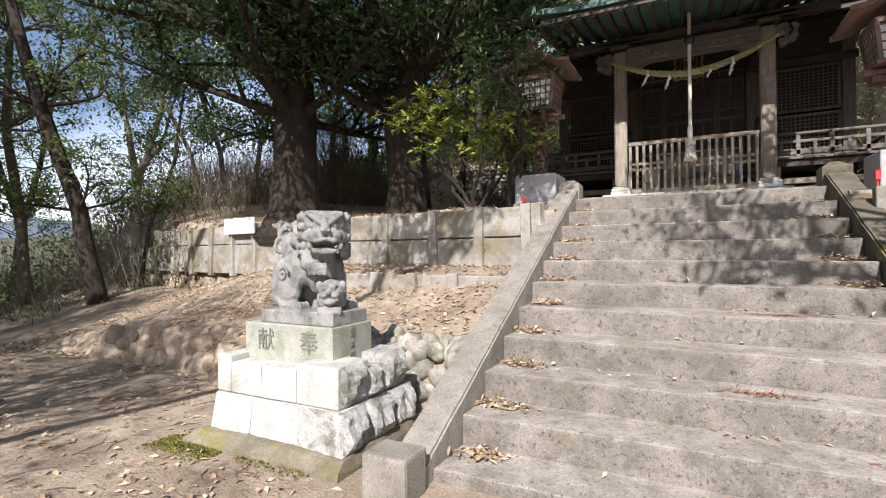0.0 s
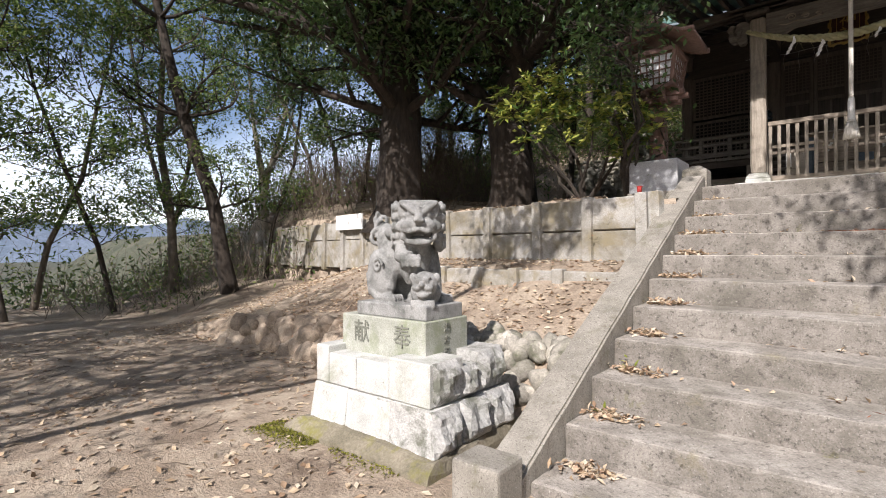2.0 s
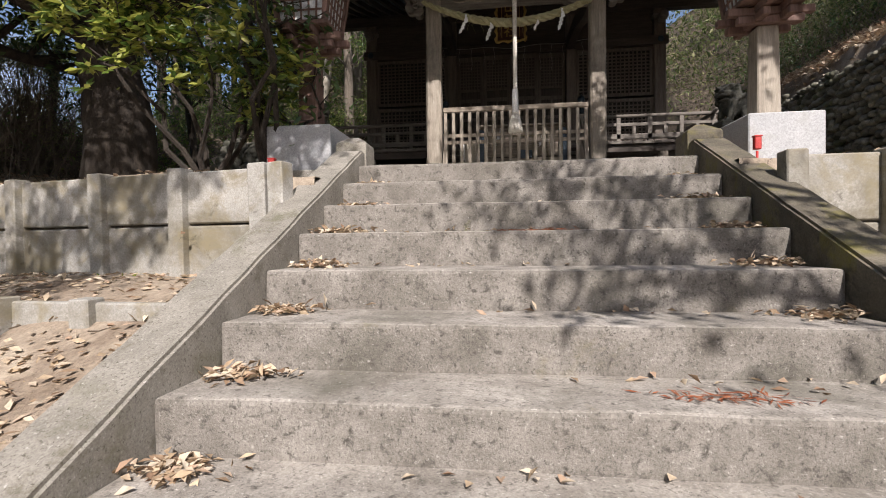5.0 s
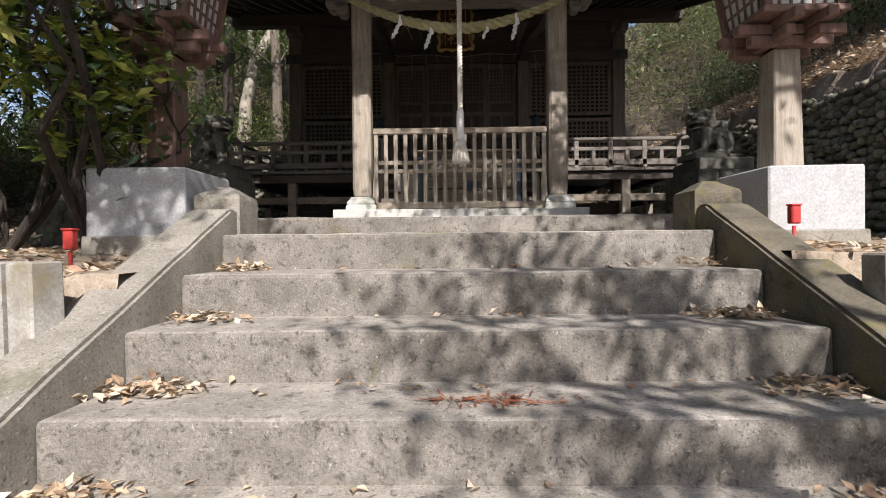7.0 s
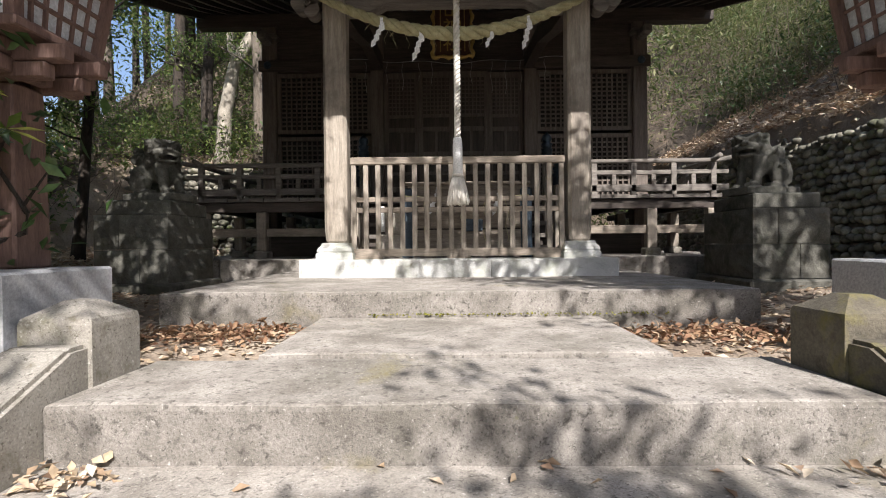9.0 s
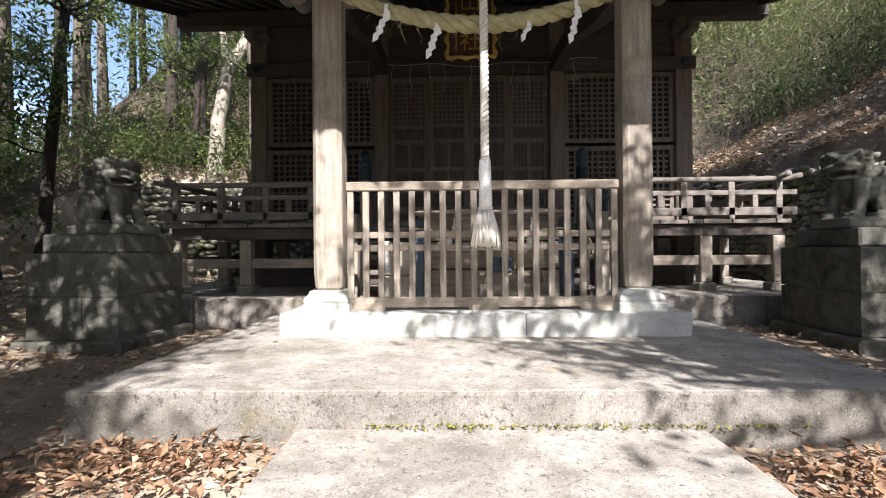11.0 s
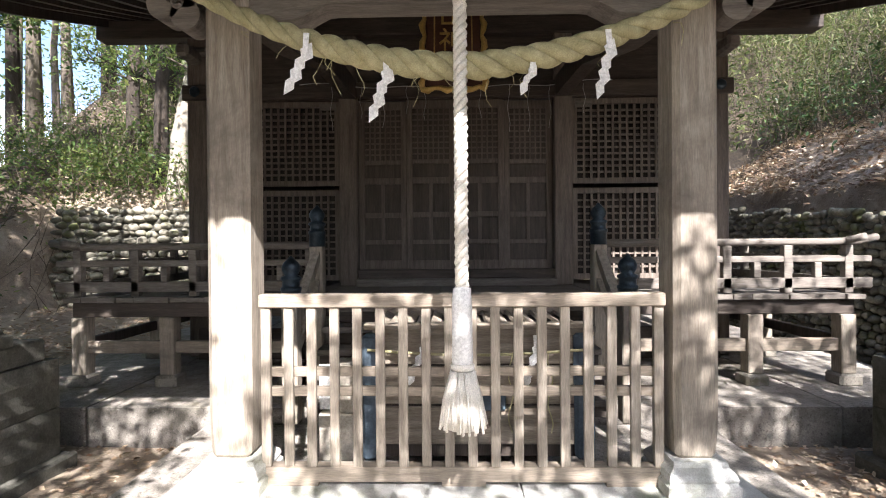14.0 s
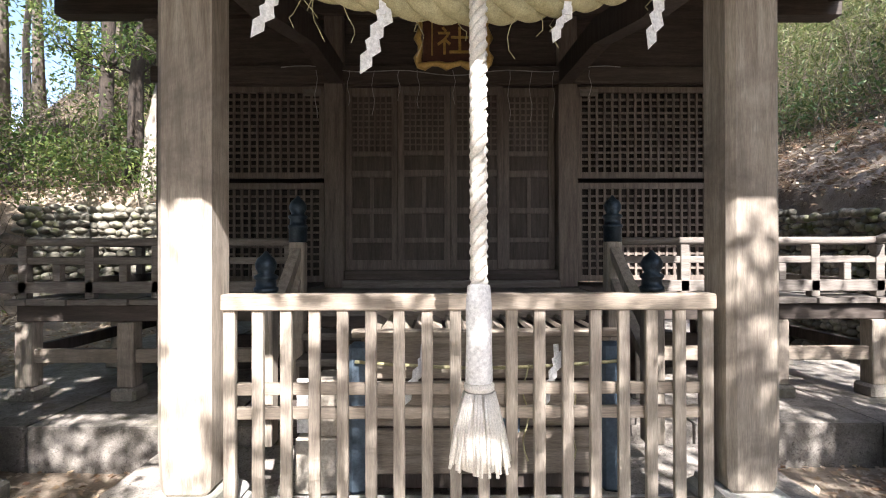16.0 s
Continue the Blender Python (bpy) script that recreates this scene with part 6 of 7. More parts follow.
# slender trees on the left edge of the clearing
slim = [(-13.8, 2.6, 0.06, 1.5, 7), (-12.0, 3.7, 0.05, -1.7, 7), (-17.0, 6.5, 0.08, 1.2, 9), (-12.9, 5.2, 0.10, -0.3, 9), (-10.6, 5.5, 0.145, -1.7, 9), (-11.5, 6.8, 0.045, 1.1, 7), (-11.3, 8.4, 0.05, -1.6, 7), (-10.2, 8.9, 0.06, 1.3, 8),
        (-14.5, 6.0, 0.07, -1.4, 9), (-15.5, 9.0, 0.09, 1.2, 9), (-9.0, 9.6, 0.05, -1.0, 7), (-13.6, 11.0, 0.08, -1.3, 9), (-8.4, 11.5, 0.06, 1.4, 9), (-10.6, 12.5, 0.09, 0.6, 10), (-11.2, 0.7, 0.08, 0.9, 7), (-11.9, 1.9, 0.06, -1.2, 7),
        (-7.0, 12.8, 0.08, -1.3, 10), (-5.6, 11.9, 0.07, 0.8, 9), (-9.3, 15.0, 0.11, 0.7, 11), (-6.6, 17.8, 0.14, 0.3, 11), (-12.2, 15.5, 0.11, -0.8, 11), (-4.9, 17.2, 0.13, -0.2, 11), (-8.0, 19.0, 0.15, 0.1, 11)]
for k, (x, y, r, lean, h) in enumerate(slim):
    z = ground_height(x, y)
    dx, dy = lean * 0.45, lean * 0.9
    trk = [(0, 0, -0.3, r * 1.2), (dx * 0.2, dy * 0.2, h * 0.2, r), (dx * 0.62 + 0.12 * math.sin(k * 2.1), dy * 0.62 + 0.15 * math.sin(k * 1.7), h * 0.42, r * 0.85), (dx * 0.8 - 0.10 * math.sin(k * 2.1), dy * 0.8, h * 0.65, r * 0.6), (dx * 0.9, dy, h * 0.85, r * 0.4), (dx, dy, h, r * 0.2)]
    lim = [(i, d, L, r * q) for i, L, q, c, u in ((1, 1.3, 0.22, 3, 0.4), (2, 1.6, 0.3, 5, 0.3), (3, 1.7, 0.3, 5, 0.4), (4, 1.4, 0.25, 5, 0.5), (5, 0.9, 0.2, 3, 0.8)) for d in dirs(c, k * 7 + i, u)]
    tree("slender_tree", (x, y, z), trk, lim, 9, (0.115, 0.046), SPRAY, PALE_BARK if k % 3 == 0 else BARK, "slender leaning tree with thin green foliage" if abs(lean) > 0.8 else "slender tree with sparse green foliage", 40 + k, 1, (0.13, 0.13, 0.05), 1.3, "slender trees round the clearing", bend=0.38)

PALE_TREE = material("pale_bark", (0.26, 0.23, 0.18), (0.42, 0.38, 0.31), 5, 0.9, 40, 0.5, 0.02)
# pale tree with a high fork above the end of the wall
trk = [(0, 0, -0.4, 0.12), (0.0, 0.05, 1.4, 0.10), (0.02, -0.02, 2.8, 0.09), (-0.1, -0.2, 4.2, 0.06), (-0.15, -0.3, 5.6, 0.04)]
lim = [(2, Vector((0.45, 0.9, 1.4)), 2.6, 0.06), (3, Vector((-0.3, -0.6, 0.9)), 1.8, 0.04), (3, Vector((0.2, 0.4, 0.5)), 1.6, 0.035), (4, Vector((0.1, -0.5, 0.8)), 1.5, 0.03)]
tree("forked_tree", (-12.6, 7.4, ground_height(-12.6, 7.4)), trk, lim, 9, (0.11, 0.045), SPRAY, PALE_TREE, "slender pale tree with a high fork", 91, 1, (0.22, 0.22, 0.08), 1.3)
# pale forked tree beside the hall
trk = [(0, 0, -0.4, 0.20), (0.1, 0, 1.2, 0.17), (0.35, 0, 2.4, 0.15), (0.9, 0.1, 3.4, 0.13), (1.1, 0.1, 4.6, 0.10)]
lim = [(2, Vector((-0.5, 0, 0.9)), 2.4, 0.10), (3, Vector((0.8, 0, 0.7)), 2.0, 0.09), (4, Vector((-0.4, 0, 1)), 1.8, 0.06), (4, Vector((0.6, 0.2, 1)), 1.8, 0.06)]
tree("forked_tree", (-5.9, 17.2, ground_height(-5.9, 17.2)), trk, lim, 2, (0.12, 0.05), SPRAY, PALE_TREE, "pale smooth forked tree on the slope", 77, 1, 0.2, 1.3)

# trees behind the walker, which shade the clearing and the steps
for k, (x, y, r, h, n) in enumerate(((7.4, 6.2, 0.2, 7.0, 16), (-3.6, -6.2, 0.16, 8.0, 9), (-7.6, -5.6, 0.18, 8.5, 14), (-11.5, -5.0, 0.2, 9.0, 16), (-15.5, -3.5, 0.2, 9, 16), (-19, -1, 0.2, 9, 14))):
    trk = [(0, 0, -0.3, r * 1.2), (0.1, 0, h * 0.25, r), (0.0, 0.1, h * 0.45, r * 0.8), (-0.1, 0.1, h * 0.65, r * 0.6), (0, 0, h * 0.85, r * 0.4), (0, 0, h, r * 0.2)]
    lim = [(i, d, L, r * q) for i, L, q, c, u in ((2, 2.2, 0.4, 5, 0.3), (3, 2.3, 0.4, 6, 0.3), (4, 1.9, 0.35, 5, 0.5), (5, 1.3, 0.3, 4, 0.7)) for d in dirs(c, k * 5 + i + 200, u)]
    tree("broadleaf_tree", (x, y, ground_height(x, y)), trk, lim, n, (0.13, 0.06), SPRAY, BARK, "broadleaf tree shading the clearing", 300 + k, 1, 0.25, 1.3, "trees that shade the clearing")

# bough that reaches over the steps from the right
trk = [(0, 0, -0.3, 0.15), (0.0, 0.05, 1.5, 0.13), (-0.1, 0.1, 3.0, 0.11), (-0.35, 0.2, 4.2, 0.09), (-0.7, 0.3, 5.0, 0.06)]
lim = [(3, Vector((-1, 0.2, 0.25)), 1.9, 0.05), (4, Vector((-0.9, 0.6, 0.2)), 1.6, 0.045), (4, Vector((-0.6, -0.3, 0.5)), 1.5, 0.04), (3, Vector((-0.9, -0.4, 0.1)), 1.6, 0.04)]
tree("broadleaf_tree", (3.3, 0.9, ground_height(3.3, 0.9)), trk, lim, 9, (0.12, 0.055), GLOSSY, BARK, "evergreen tree reaching over the steps", 411, 1, 0.13, 1.3, "trees that shade the clearing")

# out-of-view tree added so its crown shades the upper wall
trk = [(0, 0, -0.3, 0.08), (0.3, 0.4, 1.6, 0.07), (1.0, 1.0, 3.4, 0.06), (1.9, 2.2, 5.0, 0.05), (2.6, 3.2, 6.0, 0.03)]
lim = [(4, d, 1.0, 0.035) for d in dirs(6, 62, 0.2)]
tree("broadleaf_tree", (-4.3, -3.2, ground_height(-4.3, -3.2)), trk, lim, 6, (0.12, 0.055), SPRAY, BARK, "unseen leaning tree added to shade the retaining wall", 433, 1, 0.16, 1.3, "trees that shade the clearing")
# out-of-view tree added so its limbs shade the porch
trk = [(0, 0, -0.3, 0.22), (0.0, 0.0, 2.2, 0.19), (-0.1, 0.0, 4.2, 0.16), (-0.2, 0.0, 5.4, 0.13), (-0.3, 0.0, 6.6, 0.07)]
lim = [(3, Vector((-1, 0.02, 0.05)), 2.5, 0.07), (3, Vector((-1, -0.25, 0.05)), 2.6, 0.07), (3, Vector((-1, 0.3, 0.05)), 2.3, 0.07), (3, Vector((-0.7, 0.8, 0.05)), 2.4, 0.06), (4, Vector((-1, 0.1, 0.0)), 2.0, 0.05), (4, Vector((-0.5, 1, 0.1)), 2.6, 0.05), (4, Vector((0.3, 0.8, 0.2)), 2.2, 0.05)]
tree("broadleaf_tree", (4.6, 3.6, ground_height(4.6, 3.6)), trk, lim, 9, (0.13, 0.06), GLOSSY, BARK, "unseen evergreen tree added to shade the porch fence", 455, 1, 0.18, 1.3, "trees that shade the clearing", bend=0.14, lift=0.1)

def canopy(name, at, trunk, ends, per, leaf, mat, sigma, label, seed):
    """A tall unseen tree, added for its shade, whose boughs reach out to the given twig ends."""
    t = thing(name, at, label, "tree", "trees that shade the clearing")
    base, rng = Vector(at), random.Random(seed)
    bm = tube(bmesh.new(), [p[:3] for p in trunk], [p[3] for p in trunk], 10)
    stem = [Vector(p[:3]) for p in trunk[2:]]
    ends = [Vector(e) - base for e in ends]
    boughs = []
    for k, e in enumerate(ends):
        near = min(stem + boughs, key=lambda q: (q - e).length + 0.6 * max(0, q.z - e.z))
        r = 0.045 if near in stem else 0.016
        q = [near.lerp(e, f) + Vector((rng.uniform(-1, 1), rng.uniform(-1, 1), 0.6 * f)) * 0.10 * (near - e).length * f * (1 - f) for f in (0, 0.35, 0.7, 1)]
        tube(bm, q, [r, r * 0.8, r * 0.5, r * 0.25], 6)
        boughs += q[1:]
    part("trunk", bm, BARK, t, "", True)
    ob = new("crown", leaf_mesh("crown", spread([tuple(e) for e in ends], per, sigma), leaf[0], leaf[1], mat, 0.3))
    ob.parent = t
    return t


def sunward(x, y, z, s):
    """The point that lies s metres along the ground towards the sun from a shaded spot."""
    return (x + sx * s, y + sy * s, z + sz * s)


crng = random.Random(90)
V = crng.uniform
# added shade for the porch front, right half of the platform, right-hand pedestal and veranda
ends = [sunward(V(-0.55, 1.3), 9.4, V(2.35, 3.25), V(4.6, 5.4)) for _ in range(26)]
ends += [sunward(V(-0.95, 1.3), 9.4, V(2.3, 3.3), V(4.6, 5.4)) for _ in range(26)]
ends += [sunward(V(0.3, 1.9), V(8.0, 9.2), 2.15, V(4.6, 5.4)) for _ in range(13)]
ends += [sunward(V(1.7, 4.3), V(8.6, 12.0), V(2.2, 3.2), V(5.0, 6.0)) for _ in range(40)]
ends += [sunward(V(2.0, 3.2), V(8.0, 10.2), 2.0, V(5.0, 5.8)) for _ in range(16)]
ends += [sunward(V(1.6, 4.0), V(9.6, 11.4), V(2.1, 3.5), V(5.2, 6.0)) for _ in range(24)]
canopy("broadleaf_tree", (5.6, 3.4, ground_height(5.6, 3.4)), [(0, 0, -0.4, 0.24), (0, 0, 3.0, 0.20), (-0.1, 0.1, 5.0, 0.16), (-0.4, 0.3, 6.2, 0.12), (-0.9, 0.6, 7.2, 0.08)], ends, 42, (0.12, 0.055), GLOSSY, 0.20, "unseen evergreen tree added to shade the porch and platform", 601)
# added shade for the lantern block, pedestal and veranda under the trees, and the great trunks
ends = [sunward(V(-4.3, -1.75), V(8.6, 12.0), V(2.2, 3.2), V(5.0, 6.0)) for _ in range(46)]
ends += [sunward(V(-2.8, -1.7), V(7.0, 7.9), V(1.9, 2.6), V(4.6, 5.4)) for _ in range(14)]
ends += [sunward(V(-2.35, -1.5), 6.6, V(3.25, 4.1), V(4.6, 5.4)) for _ in range(18)]
ends += [sunward(V(-4.0, -1.8), V(9.6, 11.2), V(2.1, 2.6), V(5.2, 6.0)) for _ in range(20)]
ends += [sunward(V(-3.3, -2.0), V(8.0, 10.2), 2.0, V(5.0, 5.8)) for _ in range(26)]
ends += [sunward(V(-3.8, -3.0), V(7.9, 8.4), V(1.9, 2.6), V(5.0, 5.6)) for _ in range(8)]
ends += [sunward(V(-7.5, -4.3), V(6.4, 8.2), V(2.2, 4.6), V(4.8, 5.6)) for _ in range(40)]
ends += [sunward(V(-2.35, -1.72), V(6.4, 6.9), V(1.9, 2.5), V(4.6, 5.4)) for _ in range(18)]
ends += [sunward(V(-7.3, -6.1), 6.5, V(1.7, 5.2), V(4.8, 5.6)) for _ in range(34)]
ends += [sunward(V(-5.5, -4.2), 7.6, V(1.7, 5.2), V(4.8, 5.6)) for _ in range(34)]
canopy("broadleaf_tree", (-9.6, -0.9, ground_height(-9.6, -0.9)), [(0, 0, -0.4, 0.26), (0.1, 0.1, 3.0, 0.22), (0.5, 0.3, 5.2, 0.17), (1.2, 0.8, 6.6, 0.13), (2.2, 1.3, 7.4, 0.09)], ends, 42, (0.12, 0.055), GLOSSY, 0.20, "unseen evergreen tree added to shade the terrace and great trunks", 602)
# added shade for the bare ground at the edge of the clearing
ends = [sunward(V(-10.5, -3.7), V(1.2, 3.9), 0.0, V(4.6, 6.4)) for _ in range(44)]
canopy("broadleaf_tree", (-5.4, -5.6, ground_height(-5.4, -5.6)), [(0, 0, -0.4, 0.2), (0.1, 0.1, 2.5, 0.17), (0.2, 0.3, 3.9, 0.13), (0.3, 0.8, 4.6, 0.10), (0.3, 1.4, 5.2, 0.06)], ends, 34, (0.12, 0.055), SPRAY, (0.28, 0.28, 0.15), "unseen spreading tree added to shade the edge of the clearing", 603)
# trees added out of view to cut the low skylight reaching the hall
for k in range(22):
    a = radians(lerp(100, 440, k / 21))
    x, y = 17 * math.cos(a) * (1 + 0.15 * math.sin(k * 3)), -3 + 17 * math.sin(a)
    if y > -6 and x < 0 or y > 2:
        continue
    trk = [(0, 0, -0.3, 0.2), (0.1, 0, 2.5, 0.18), (0, 0.1, 5, 0.14), (0, 0, 7.5, 0.08)]
    lim = [(i, d, L, 0.07) for i, L, c in ((1, 2.6, 5), (2, 2.4, 6), (3, 1.8, 5)) for d in dirs(c, k * 11 + i, 0.15)]
    tree("broadleaf_tree", (x, y, ground_height(x, y)), trk, lim, 16, (0.24, 0.11), GLOSSY, BARK, "unseen dense tree added to block low sky light", 500 + k, 1, 0.35, 1.3, "trees that close the clearing")

# brush and undergrowth
def brush(name, centres, per, sigma, leaf, mat, label, stems=0, stem_h=1.0, droop=0.3):
    pts = spread(centres, per, sigma)
    tagged(new(name, leaf_mesh(name, pts, leaf[0], leaf[1], mat, droop)), label, "undergrowth", kind="stuff")
    if stems:
        bm_v, bm_f = [], []
        for i in range(stems):
            c = centres[rs.randint(len(centres))]
            b = np.array(c) + rs.normal(size=3) * [0.5, 0.5, 0]
            b[2] = ground_height(b[0], b[1]) - 0.05
            t = b + np.array([rs.normal() * 0.55, rs.normal() * 0.55, stem_h * rs.uniform(0.6, 1.3)])
            mid = (b + t) / 2 + rs.normal(size=3) * 0.18
            k = len(bm_v)
            for p, r in ((b, 0.008), (mid, 0.006), (t, 0.002)):
                for a in (0, 2.1, 4.2):
                    bm_v.append((p[0] + r * math.cos(a), p[1] + r * math.sin(a), p[2]))
            for j in (0, 3):
                for q in range(3):
                    bm_f.append((k + j + q, k + j + (q + 1) % 3, k + j + 3 + (q + 1) % 3, k + j + 3 + q))
        me = bpy.data.meshes.new(name)
        me.from_pydata(bm_v, [], bm_f)
        me.materials.append(TWIG)
        tagged(new("dry_stems", me), "tangle of thin dry brown stems", "undergrowth", kind="stuff")


def on_ground(x, y, up):
    return (x, y, ground_height(x, y) + up)


prng = random.Random(50)
U = prng.uniform
# hillside above the boulder wall: bamboo grass and scrub
c = [on_ground(x, y, U(0.3, 2.4)) for x, y in ((river_x(y) + U(2.3, 9), y) for y in (U(6, 26) for _ in range(420)))]
brush("bamboo_scrub", c, 190, (0.42, 0.42, 0.42), (0.20, 0.026), BAMBOO, "pale green bamboo scrub hanging over the hillside", 1500, 2.4, 0.5)
c = [on_ground(x, y, U(0.1, 1.0)) for x, y in ((river_x(y) + U(1.7, 5), y) for y in (U(6, 22) for _ in range(90)))]
brush("dark_scrub", c, 70, (0.3, 0.3, 0.3), (0.13, 0.05), GLOSSY, "dark green scrub on the hillside", 300, 0.8)
# woods behind the terrace on the left
c = [on_ground(x, y, U(0.1, 0.8)) for x, y in ((U(-13, -3.6), U(9.5, 21)) for _ in range(330)) if x < -7.9 or y > 16.5]
brush("undergrowth", c, 55, (0.35, 0.35, 0.28), (0.12, 0.045), SPRAY, "mixed green undergrowth on the wooded slope", 900, 1.1)
c = [on_ground(U(-20, -9), U(6.5, 14), U(0.1, 1.2)) for _ in range(110)]
brush("undergrowth", c, 45, (0.4, 0.4, 0.35), (0.13, 0.045), SPRAY, "thin green undergrowth along the clearing", 900, 1.6)
c = [on_ground(U(-14, -7), U(8.0, 11), U(0.1, 0.6)) for _ in range(60)]
brush("undergrowth", c, 16, (0.35, 0.35, 0.3), (0.10, 0.035), SPRAY, "dry brush on the bank above the wall", 1600, 1.5)
c = [on_ground(U(-17, -10.5), U(3.2, 6.5), U(0.05, 0.5)) for _ in range(40)]
brush("undergrowth", c, 40, (0.35, 0.35, 0.22), (0.12, 0.04), SPRAY, "low scrub at the edge of the clearing", 300, 0.9)
c = [on_ground(U(-27, -13.5), U(0, 10), U(0.1, 1.0)) for _ in range(190)]
brush("undergrowth", c, 60, (0.55, 0.55, 0.4), (0.15, 0.06), SPRAY, "scrub on the falling ground beyond the clearing", 700, 1.4)
c = [on_ground(U(-7, 8), U(18.3, 27), U(0.1, 1.6)) for _ in range(260)]
brush("undergrowth", c, 70, (0.5, 0.5, 0.4), (0.18, 0.05), BAMBOO, "dense scrub on the slope behind the hall", 500, 1.6)
c = [on_ground(U(-9, -3.3), U(16.7, 23), U(0.05, 0.8)) for _ in range(150)] + [on_ground(U(-14, -8), U(11.5, 19), U(0.05, 0.9)) for _ in range(120)]
brush("undergrowth", c, 75, (0.35, 0.35, 0.22), (0.13, 0.055), SPRAY, "fresh green undergrowth on the wooded slope", 500, 1.2)
c = [on_ground(U(-13, -4), U(18, 26), U(2.0, 8.0)) for _ in range(170)]
brush("hanging_foliage", c, 50, (0.6, 0.6, 0.35), (0.16, 0.07), SPRAY, "thin green foliage among the trunks on the slope")
# domed dry bush between the great trunks
bm = bmesh.new()
for k in range(420):
    a, b = prng.uniform(0, 6.283), prng.uniform(0.05, 1.45)
    q = Vector((math.cos(a) * math.cos(b), math.sin(a) * math.cos(b), math.sin(b) * 1.35)) * prng.uniform(0.85, 1.25)
    m_ = q * 0.5 + Vector((U(-0.1, 0.1), U(-0.1, 0.1), 0.1))
    tube(bm, [(q.x * 0.12, q.y * 0.12, 0), m_, q], [0.010, 0.007, 0.003], 4)
dome = thing("dry_bush", (-8.0, 9.7, ground_height(-8.0, 9.7) - 0.05), "rounded dry brown bush between two tree trunks", "bush")
for v in bm.verts:
    v.co = Vector((v.co.x * 0.80, v.co.y * 0.80, v.co.z * 1.45))
part("twig_mass", bm, TWIG, dome)
ob = new("foliage", leaf_mesh("foliage", spread([(0.78 * math.cos(a) * math.cos(b), 0.78 * math.sin(a) * math.cos(b), 0.25 + 1.9 * math.sin(b)) for a, b in ((U(0, 6.283), U(0, 1.5)) for _ in range(150))], 40, 0.12), 0.065, 0.024, PALE_GREEN))
ob.parent = dome
# far tree wall and crowns that close the view behind the woods
c = [on_ground(U(-16, -3.5), U(19, 30), U(2.5, 10.0)) for _ in range(130)]
brush("far_foliage", c, 60, (0.7, 0.7, 0.7), (0.26, 0.11), SPRAY, "green foliage of the wood behind the shrine", 0)
c = [on_ground(U(3, 20), U(20, 34), U(0.5, 6.0)) for _ in range(260)]
brush("far_foliage", c, 60, (0.7, 0.7, 0.7), (0.28, 0.09), BAMBOO, "green foliage on the hill behind the shrine", 0)
for k in range(26):
    x, y = U(-16, -3.6), U(17, 28)
    h = U(9, 13)
    t = thing("wood_tree", on_ground(x, y, 0), "straight trunk in the wood behind the shrine", "tree", "trunks in the wood")
    part("trunk", tube(bmesh.new(), [(0, 0, -0.5), (U(-0.2, 0.2), U(-0.2, 0.2), h * 0.5), (U(-0.5, 0.5), U(-0.5, 0.5), h)], [U(0.12, 0.24), 0.12, 0.05], 8), PALE_BARK if k % 2 else BARK, t, "", True)

# ---------------------------------------------------------------- fallen leaves and twigs
pts = []
while len(pts) < 42000:
    x, y = prng.uniform(-9, 9.0), prng.uniform(0.2, 14)
    if STAIR_L - 0.25 < x < STAIR_R + 0.25 and y < 6.5 or -1.95 < x < 1.9 and y > 7.85 or -0.9 < x < 0.88 and y > 6.2 or -3.25 < x < -1.75 and 2.0 < y < 3.2:
        continue
    w = 0.35 if y < 3.2 else 1.0
    if x > 4.3 and y < 6.5:
        continue
    w *= 0.35 + 0.9 * max(0, noise.noise(Vector((x * 1.3, y * 1.3, 40))) + 0.35)
    if prng.random() < w:
        pts.append((x, y, ground_height(x, y) + 0.010))
back_pts = []
while len(back_pts) < 9000:
    x, y = prng.uniform(-12, -3.2), prng.uniform(9, 22)
    back_pts.append((x, y, ground_height(x, y) + 0.02))
tagged(new("slope_litter", leaf_mesh("slope_litter", back_pts, 0.10, 0.05, DEAD, 0.0, 0.6, 0.15)), "brown dead leaves on the wooded slope", "dead leaves", kind="stuff")
hill_pts = []
while len(hill_pts) < 16000:
    y = prng.uniform(7, 19)
    x = river_x(y) + 0.25 + abs(prng.gauss(0, 2.2))
    hill_pts.append((x, y, ground_height(x, y) + 0.03))
tagged(new("hillside_litter", leaf_mesh("hillside_litter", hill_pts, 0.11, 0.05, DEAD, 0.0, 0.6, 0.15)), "pale dead leaves covering the steep hillside", "dead leaves", kind="stuff")
tagged(new("leaf_litter", leaf_mesh("leaf_litter", pts, 0.062, 0.032, DEAD, 0.0, 0.75, 0.15)), "pale brown dead leaves strewn over the ground", "dead leaves", kind="stuff")


DEAD_BROWN = leafy("brown_dead_leaves", [(0.13, 0.065, 0.04), (0.24, 0.14, 0.085), (0.34, 0.22, 0.13), (0.46, 0.35, 0.24)], 0.85, 0.15, 0.2)


def heap(x, y, z, n, sx_, sy_, h, label="small drift of dry tan leaves on a step", mat=DEAD):
    pts = [(x + prng.gauss(0, sx_), y + prng.gauss(0, sy_), z + 0.008 + abs(prng.gauss(0, h))) for _ in range(int(n * 1.7))]
    tagged(new("leaf_drift", leaf_mesh("leaf_drift", pts, 0.055, 0.026, mat, 0.0, 0.5, 0.3)), label, "dead leaves", "leaf drifts on the steps", kind="stuff")


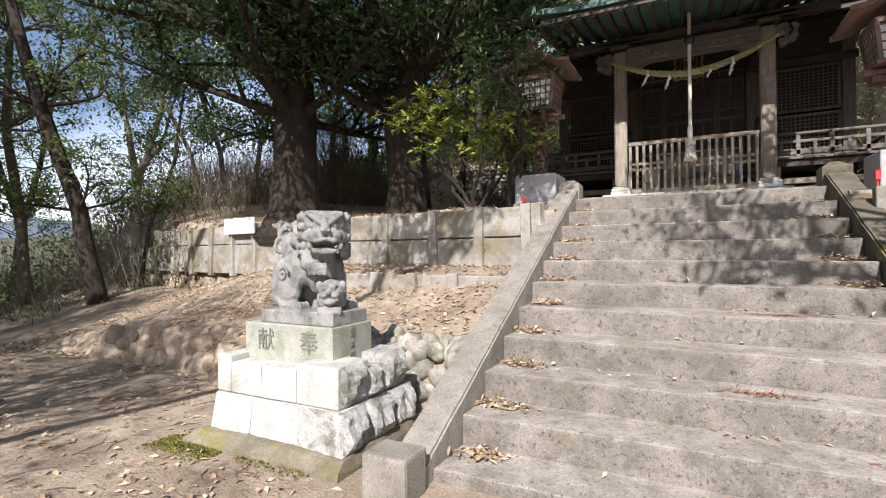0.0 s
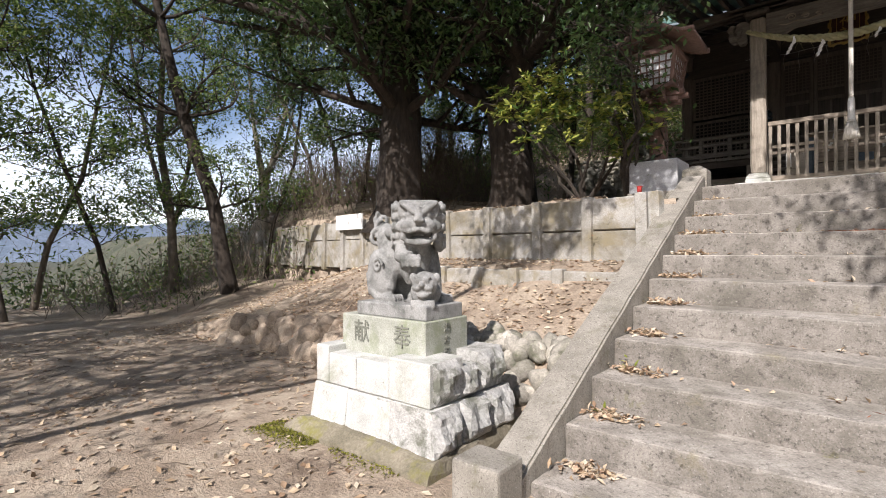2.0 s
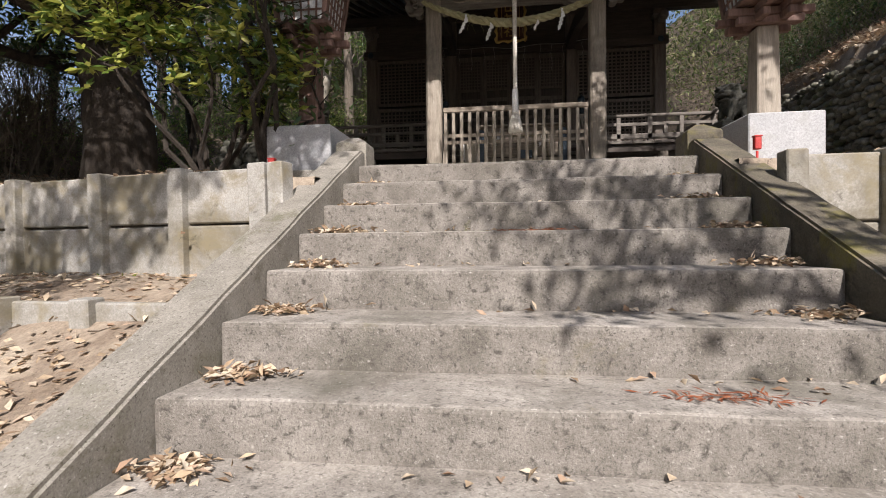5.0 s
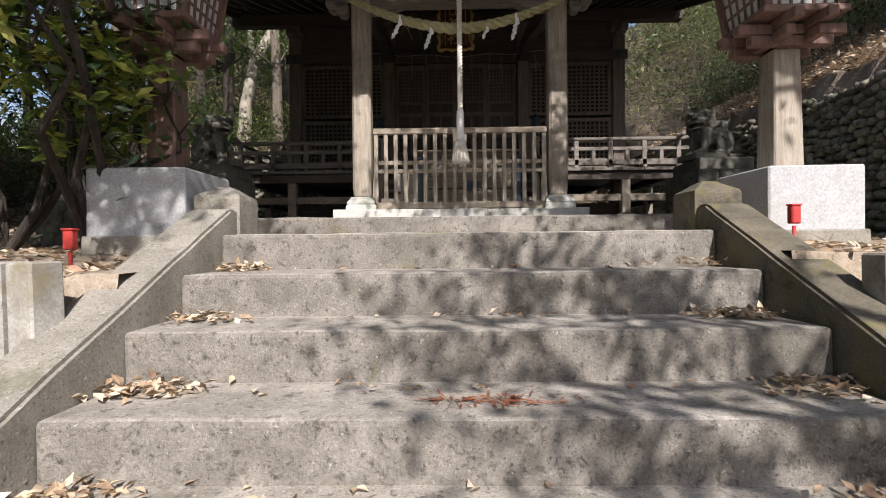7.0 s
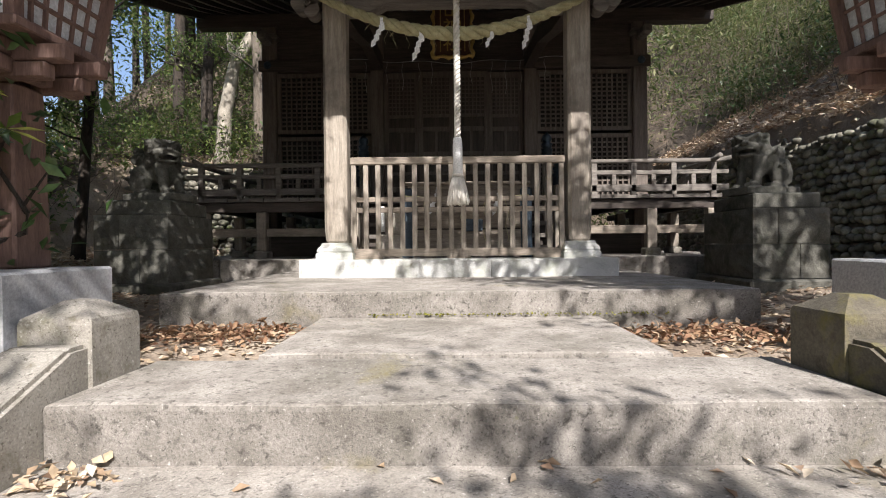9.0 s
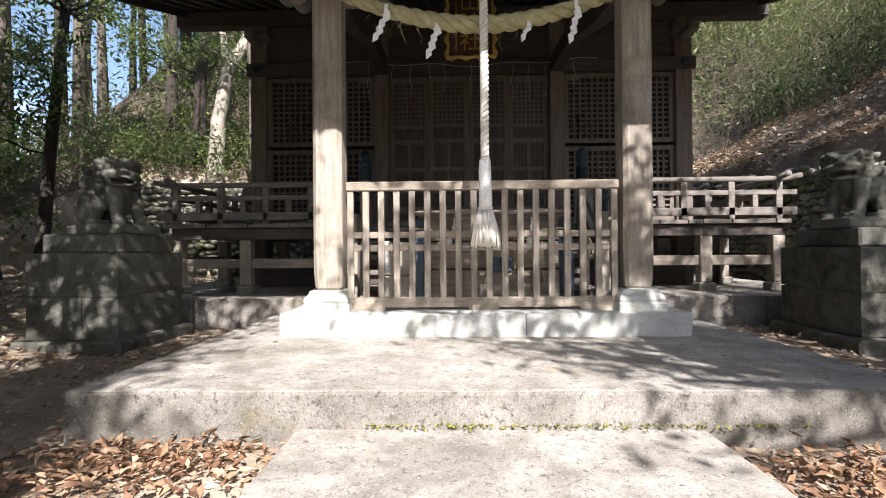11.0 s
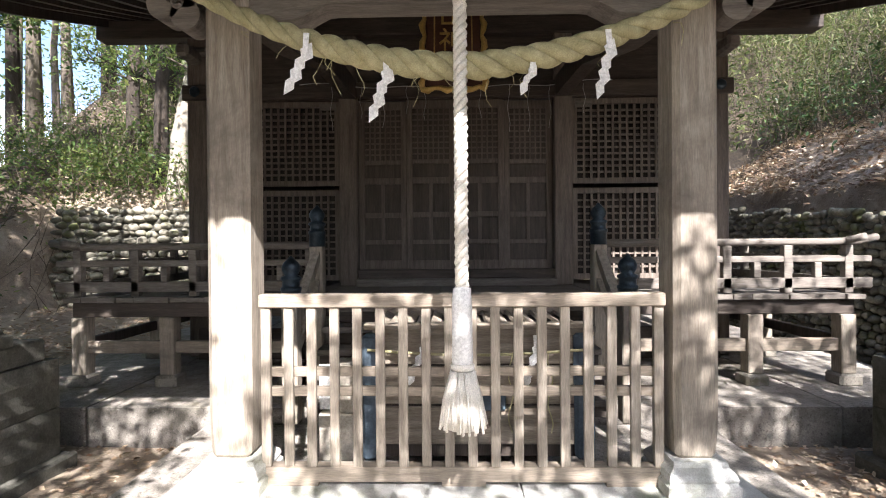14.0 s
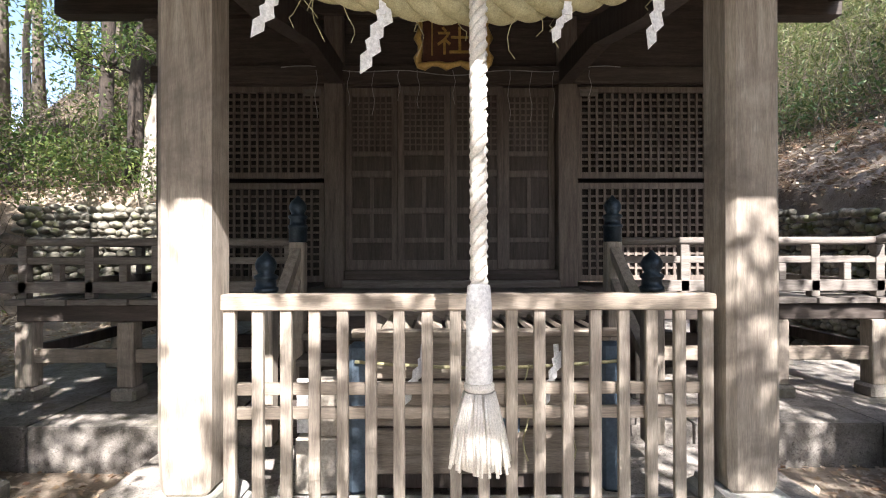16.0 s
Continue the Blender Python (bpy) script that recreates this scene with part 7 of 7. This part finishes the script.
for i in range(1, STEPS):
    y, z = TOP_Y - RUN * i + 0.30, TOP_Z - RISE * i
    heap(STAIR_L + 0.17, y - 0.03, z, 70 if i > 2 else 40, 0.09, 0.05, 0.012)
    if i < 6:
        heap(STAIR_R - 0.17, y - 0.03, z, 60 if i > 1 else 12, 0.09, 0.05, 0.012)
    heap(prng.uniform(-0.6, 0.8), y + 0.02, z, 10, 0.5, 0.05, 0.004, "few dry leaves scattered along a step")
heap(-1.45, 7.65, 1.90, 420, 0.28, 0.14, 0.015, "drift of brown leaves against the platform edge", DEAD_BROWN)
heap(1.45, 7.55, 1.90, 380, 0.30, 0.14, 0.015, "drift of reddish leaves against the platform edge", DEAD_BROWN)
heap(-2.55, 9.35, 1.93, 120, 0.13, 0.08, 0.025, "small heap of brown leaves by a pedestal")
# red-brown cedar sprays lying on the steps
for x, i in ((0.35, 8), (0.55, 6), (1.0, 9), (0.0, 3)):
    y, z = TOP_Y - RUN * i + 0.16, TOP_Z - RISE * i
    pts = [(x + prng.gauss(0, 0.12), y + prng.gauss(0, 0.025), z + 0.008) for _ in range(110)]
    tagged(new("cedar_spray", leaf_mesh("cedar_spray", pts, 0.06, 0.008, leafy("red_brown_needles_%d" % i, [(0.22, 0.07, 0.035), (0.36, 0.14, 0.07)], 0.85, 0.1, 0.2), 0.0, 0.85, 0.1)), "red-brown dead cedar spray lying on a step", "dead needles", kind="stuff")
bm = bmesh.new()
for k in range(700):
    x, y = prng.uniform(-9, 4.2), prng.uniform(0.0, 9)
    if STAIR_L - 0.3 < x < STAIR_R + 0.3 or -3.3 < x < -1.7 and 2 < y < 3.3:
        continue
    a, L = prng.uniform(0, 6.283), prng.uniform(0.05, 0.30)
    p = [(x + L * j * math.cos(a + 0.3 * j) / 2, y + L * j * math.sin(a + 0.3 * j) / 2) for j in range(3)]
    tube(bm, [(q[0], q[1], ground_height(*q) + 0.006) for q in p], [0.004, 0.003, 0.0015], 4)
tagged(part("fallen_twigs", bm, TWIG), "small dry twigs fallen on the ground", "twigs", kind="stuff")

# moss and small weeds
MOSS = leafy("yellow_green_moss", [(0.10, 0.11, 0.02), (0.20, 0.20, 0.04), (0.27, 0.25, 0.06)], 0.95, 0.2, 0.1)
for x0, x1, y, z, n in ((-3.35, -2.75, 2.03, None, 1500), (-2.6, -2.0, 2.10, None, 600), (-0.6, 1.3, 7.862, 1.975, 280)):
    pts = [(x, q, (ground_height(x, q) if z is None else z) + 0.006) for x, q in ((prng.uniform(x0, x1), y + prng.gauss(0, 0.07 if z is None else 0.012)) for _ in range(n))]
    tagged(new("moss_patch", leaf_mesh("moss_patch", pts, 0.020, 0.012, MOSS, -0.4, 0.2, 0.3)), "yellow-green moss along the foot of the stone", "moss", kind="stuff")
for x, y, z in ((STAIR_L + 0.13, TOP_Y - RUN * 8 + 0.30, TOP_Z - RISE * 8), (STAIR_L + 0.10, TOP_Y - RUN * 9 + 0.28, TOP_Z - RISE * 9), (-3.0, 5.52, 1.05), (-2.75, 5.48, 1.05)):
    w = thing("weed", (x, y, z), "small green weed sprouting from a crack", "weed", "weeds")
    ob = new("leaf_tuft", leaf_mesh("leaf_tuft", spread([(0, 0, 0.01)], 14, 0.02), 0.065, 0.02, YELLOW, -0.3))
    ob.parent = w

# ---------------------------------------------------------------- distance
# blue-grey base colour paints in the haze of distance
HILL = material("haze_tinted_woods", (0.10, 0.14, 0.19), (0.16, 0.20, 0.26), 0.03, 1.0, 0.4, 0.2, 0.5)
bm = bmesh.new()
prev = None
for k in range(121):
    a = radians(-100 + 200 * k / 120)
    x, y = -math.cos(a) * 400, 8 + math.sin(a) * 400
    h = 22 + 20 * noise.noise(Vector((k * 0.13, 3, 0))) + 8 * noise.noise(Vector((k * 0.5, 5, 0)))
    pair = (bm.verts.new((x, y, -30)), bm.verts.new((x * 1.15, y * 1.15, max(6, h))), bm.verts.new((x * 1.3, y * 1.3, -30)))
    if prev:
        for i in (0, 1):
            bm.faces.new((prev[i], pair[i], pair[i + 1], prev[i + 1]))
    prev = pair
tagged(part("backdrop", bm, HILL, None, "", True), "wooded hills on the horizon with blue haze painted into their colour", "hills", kind="structure")
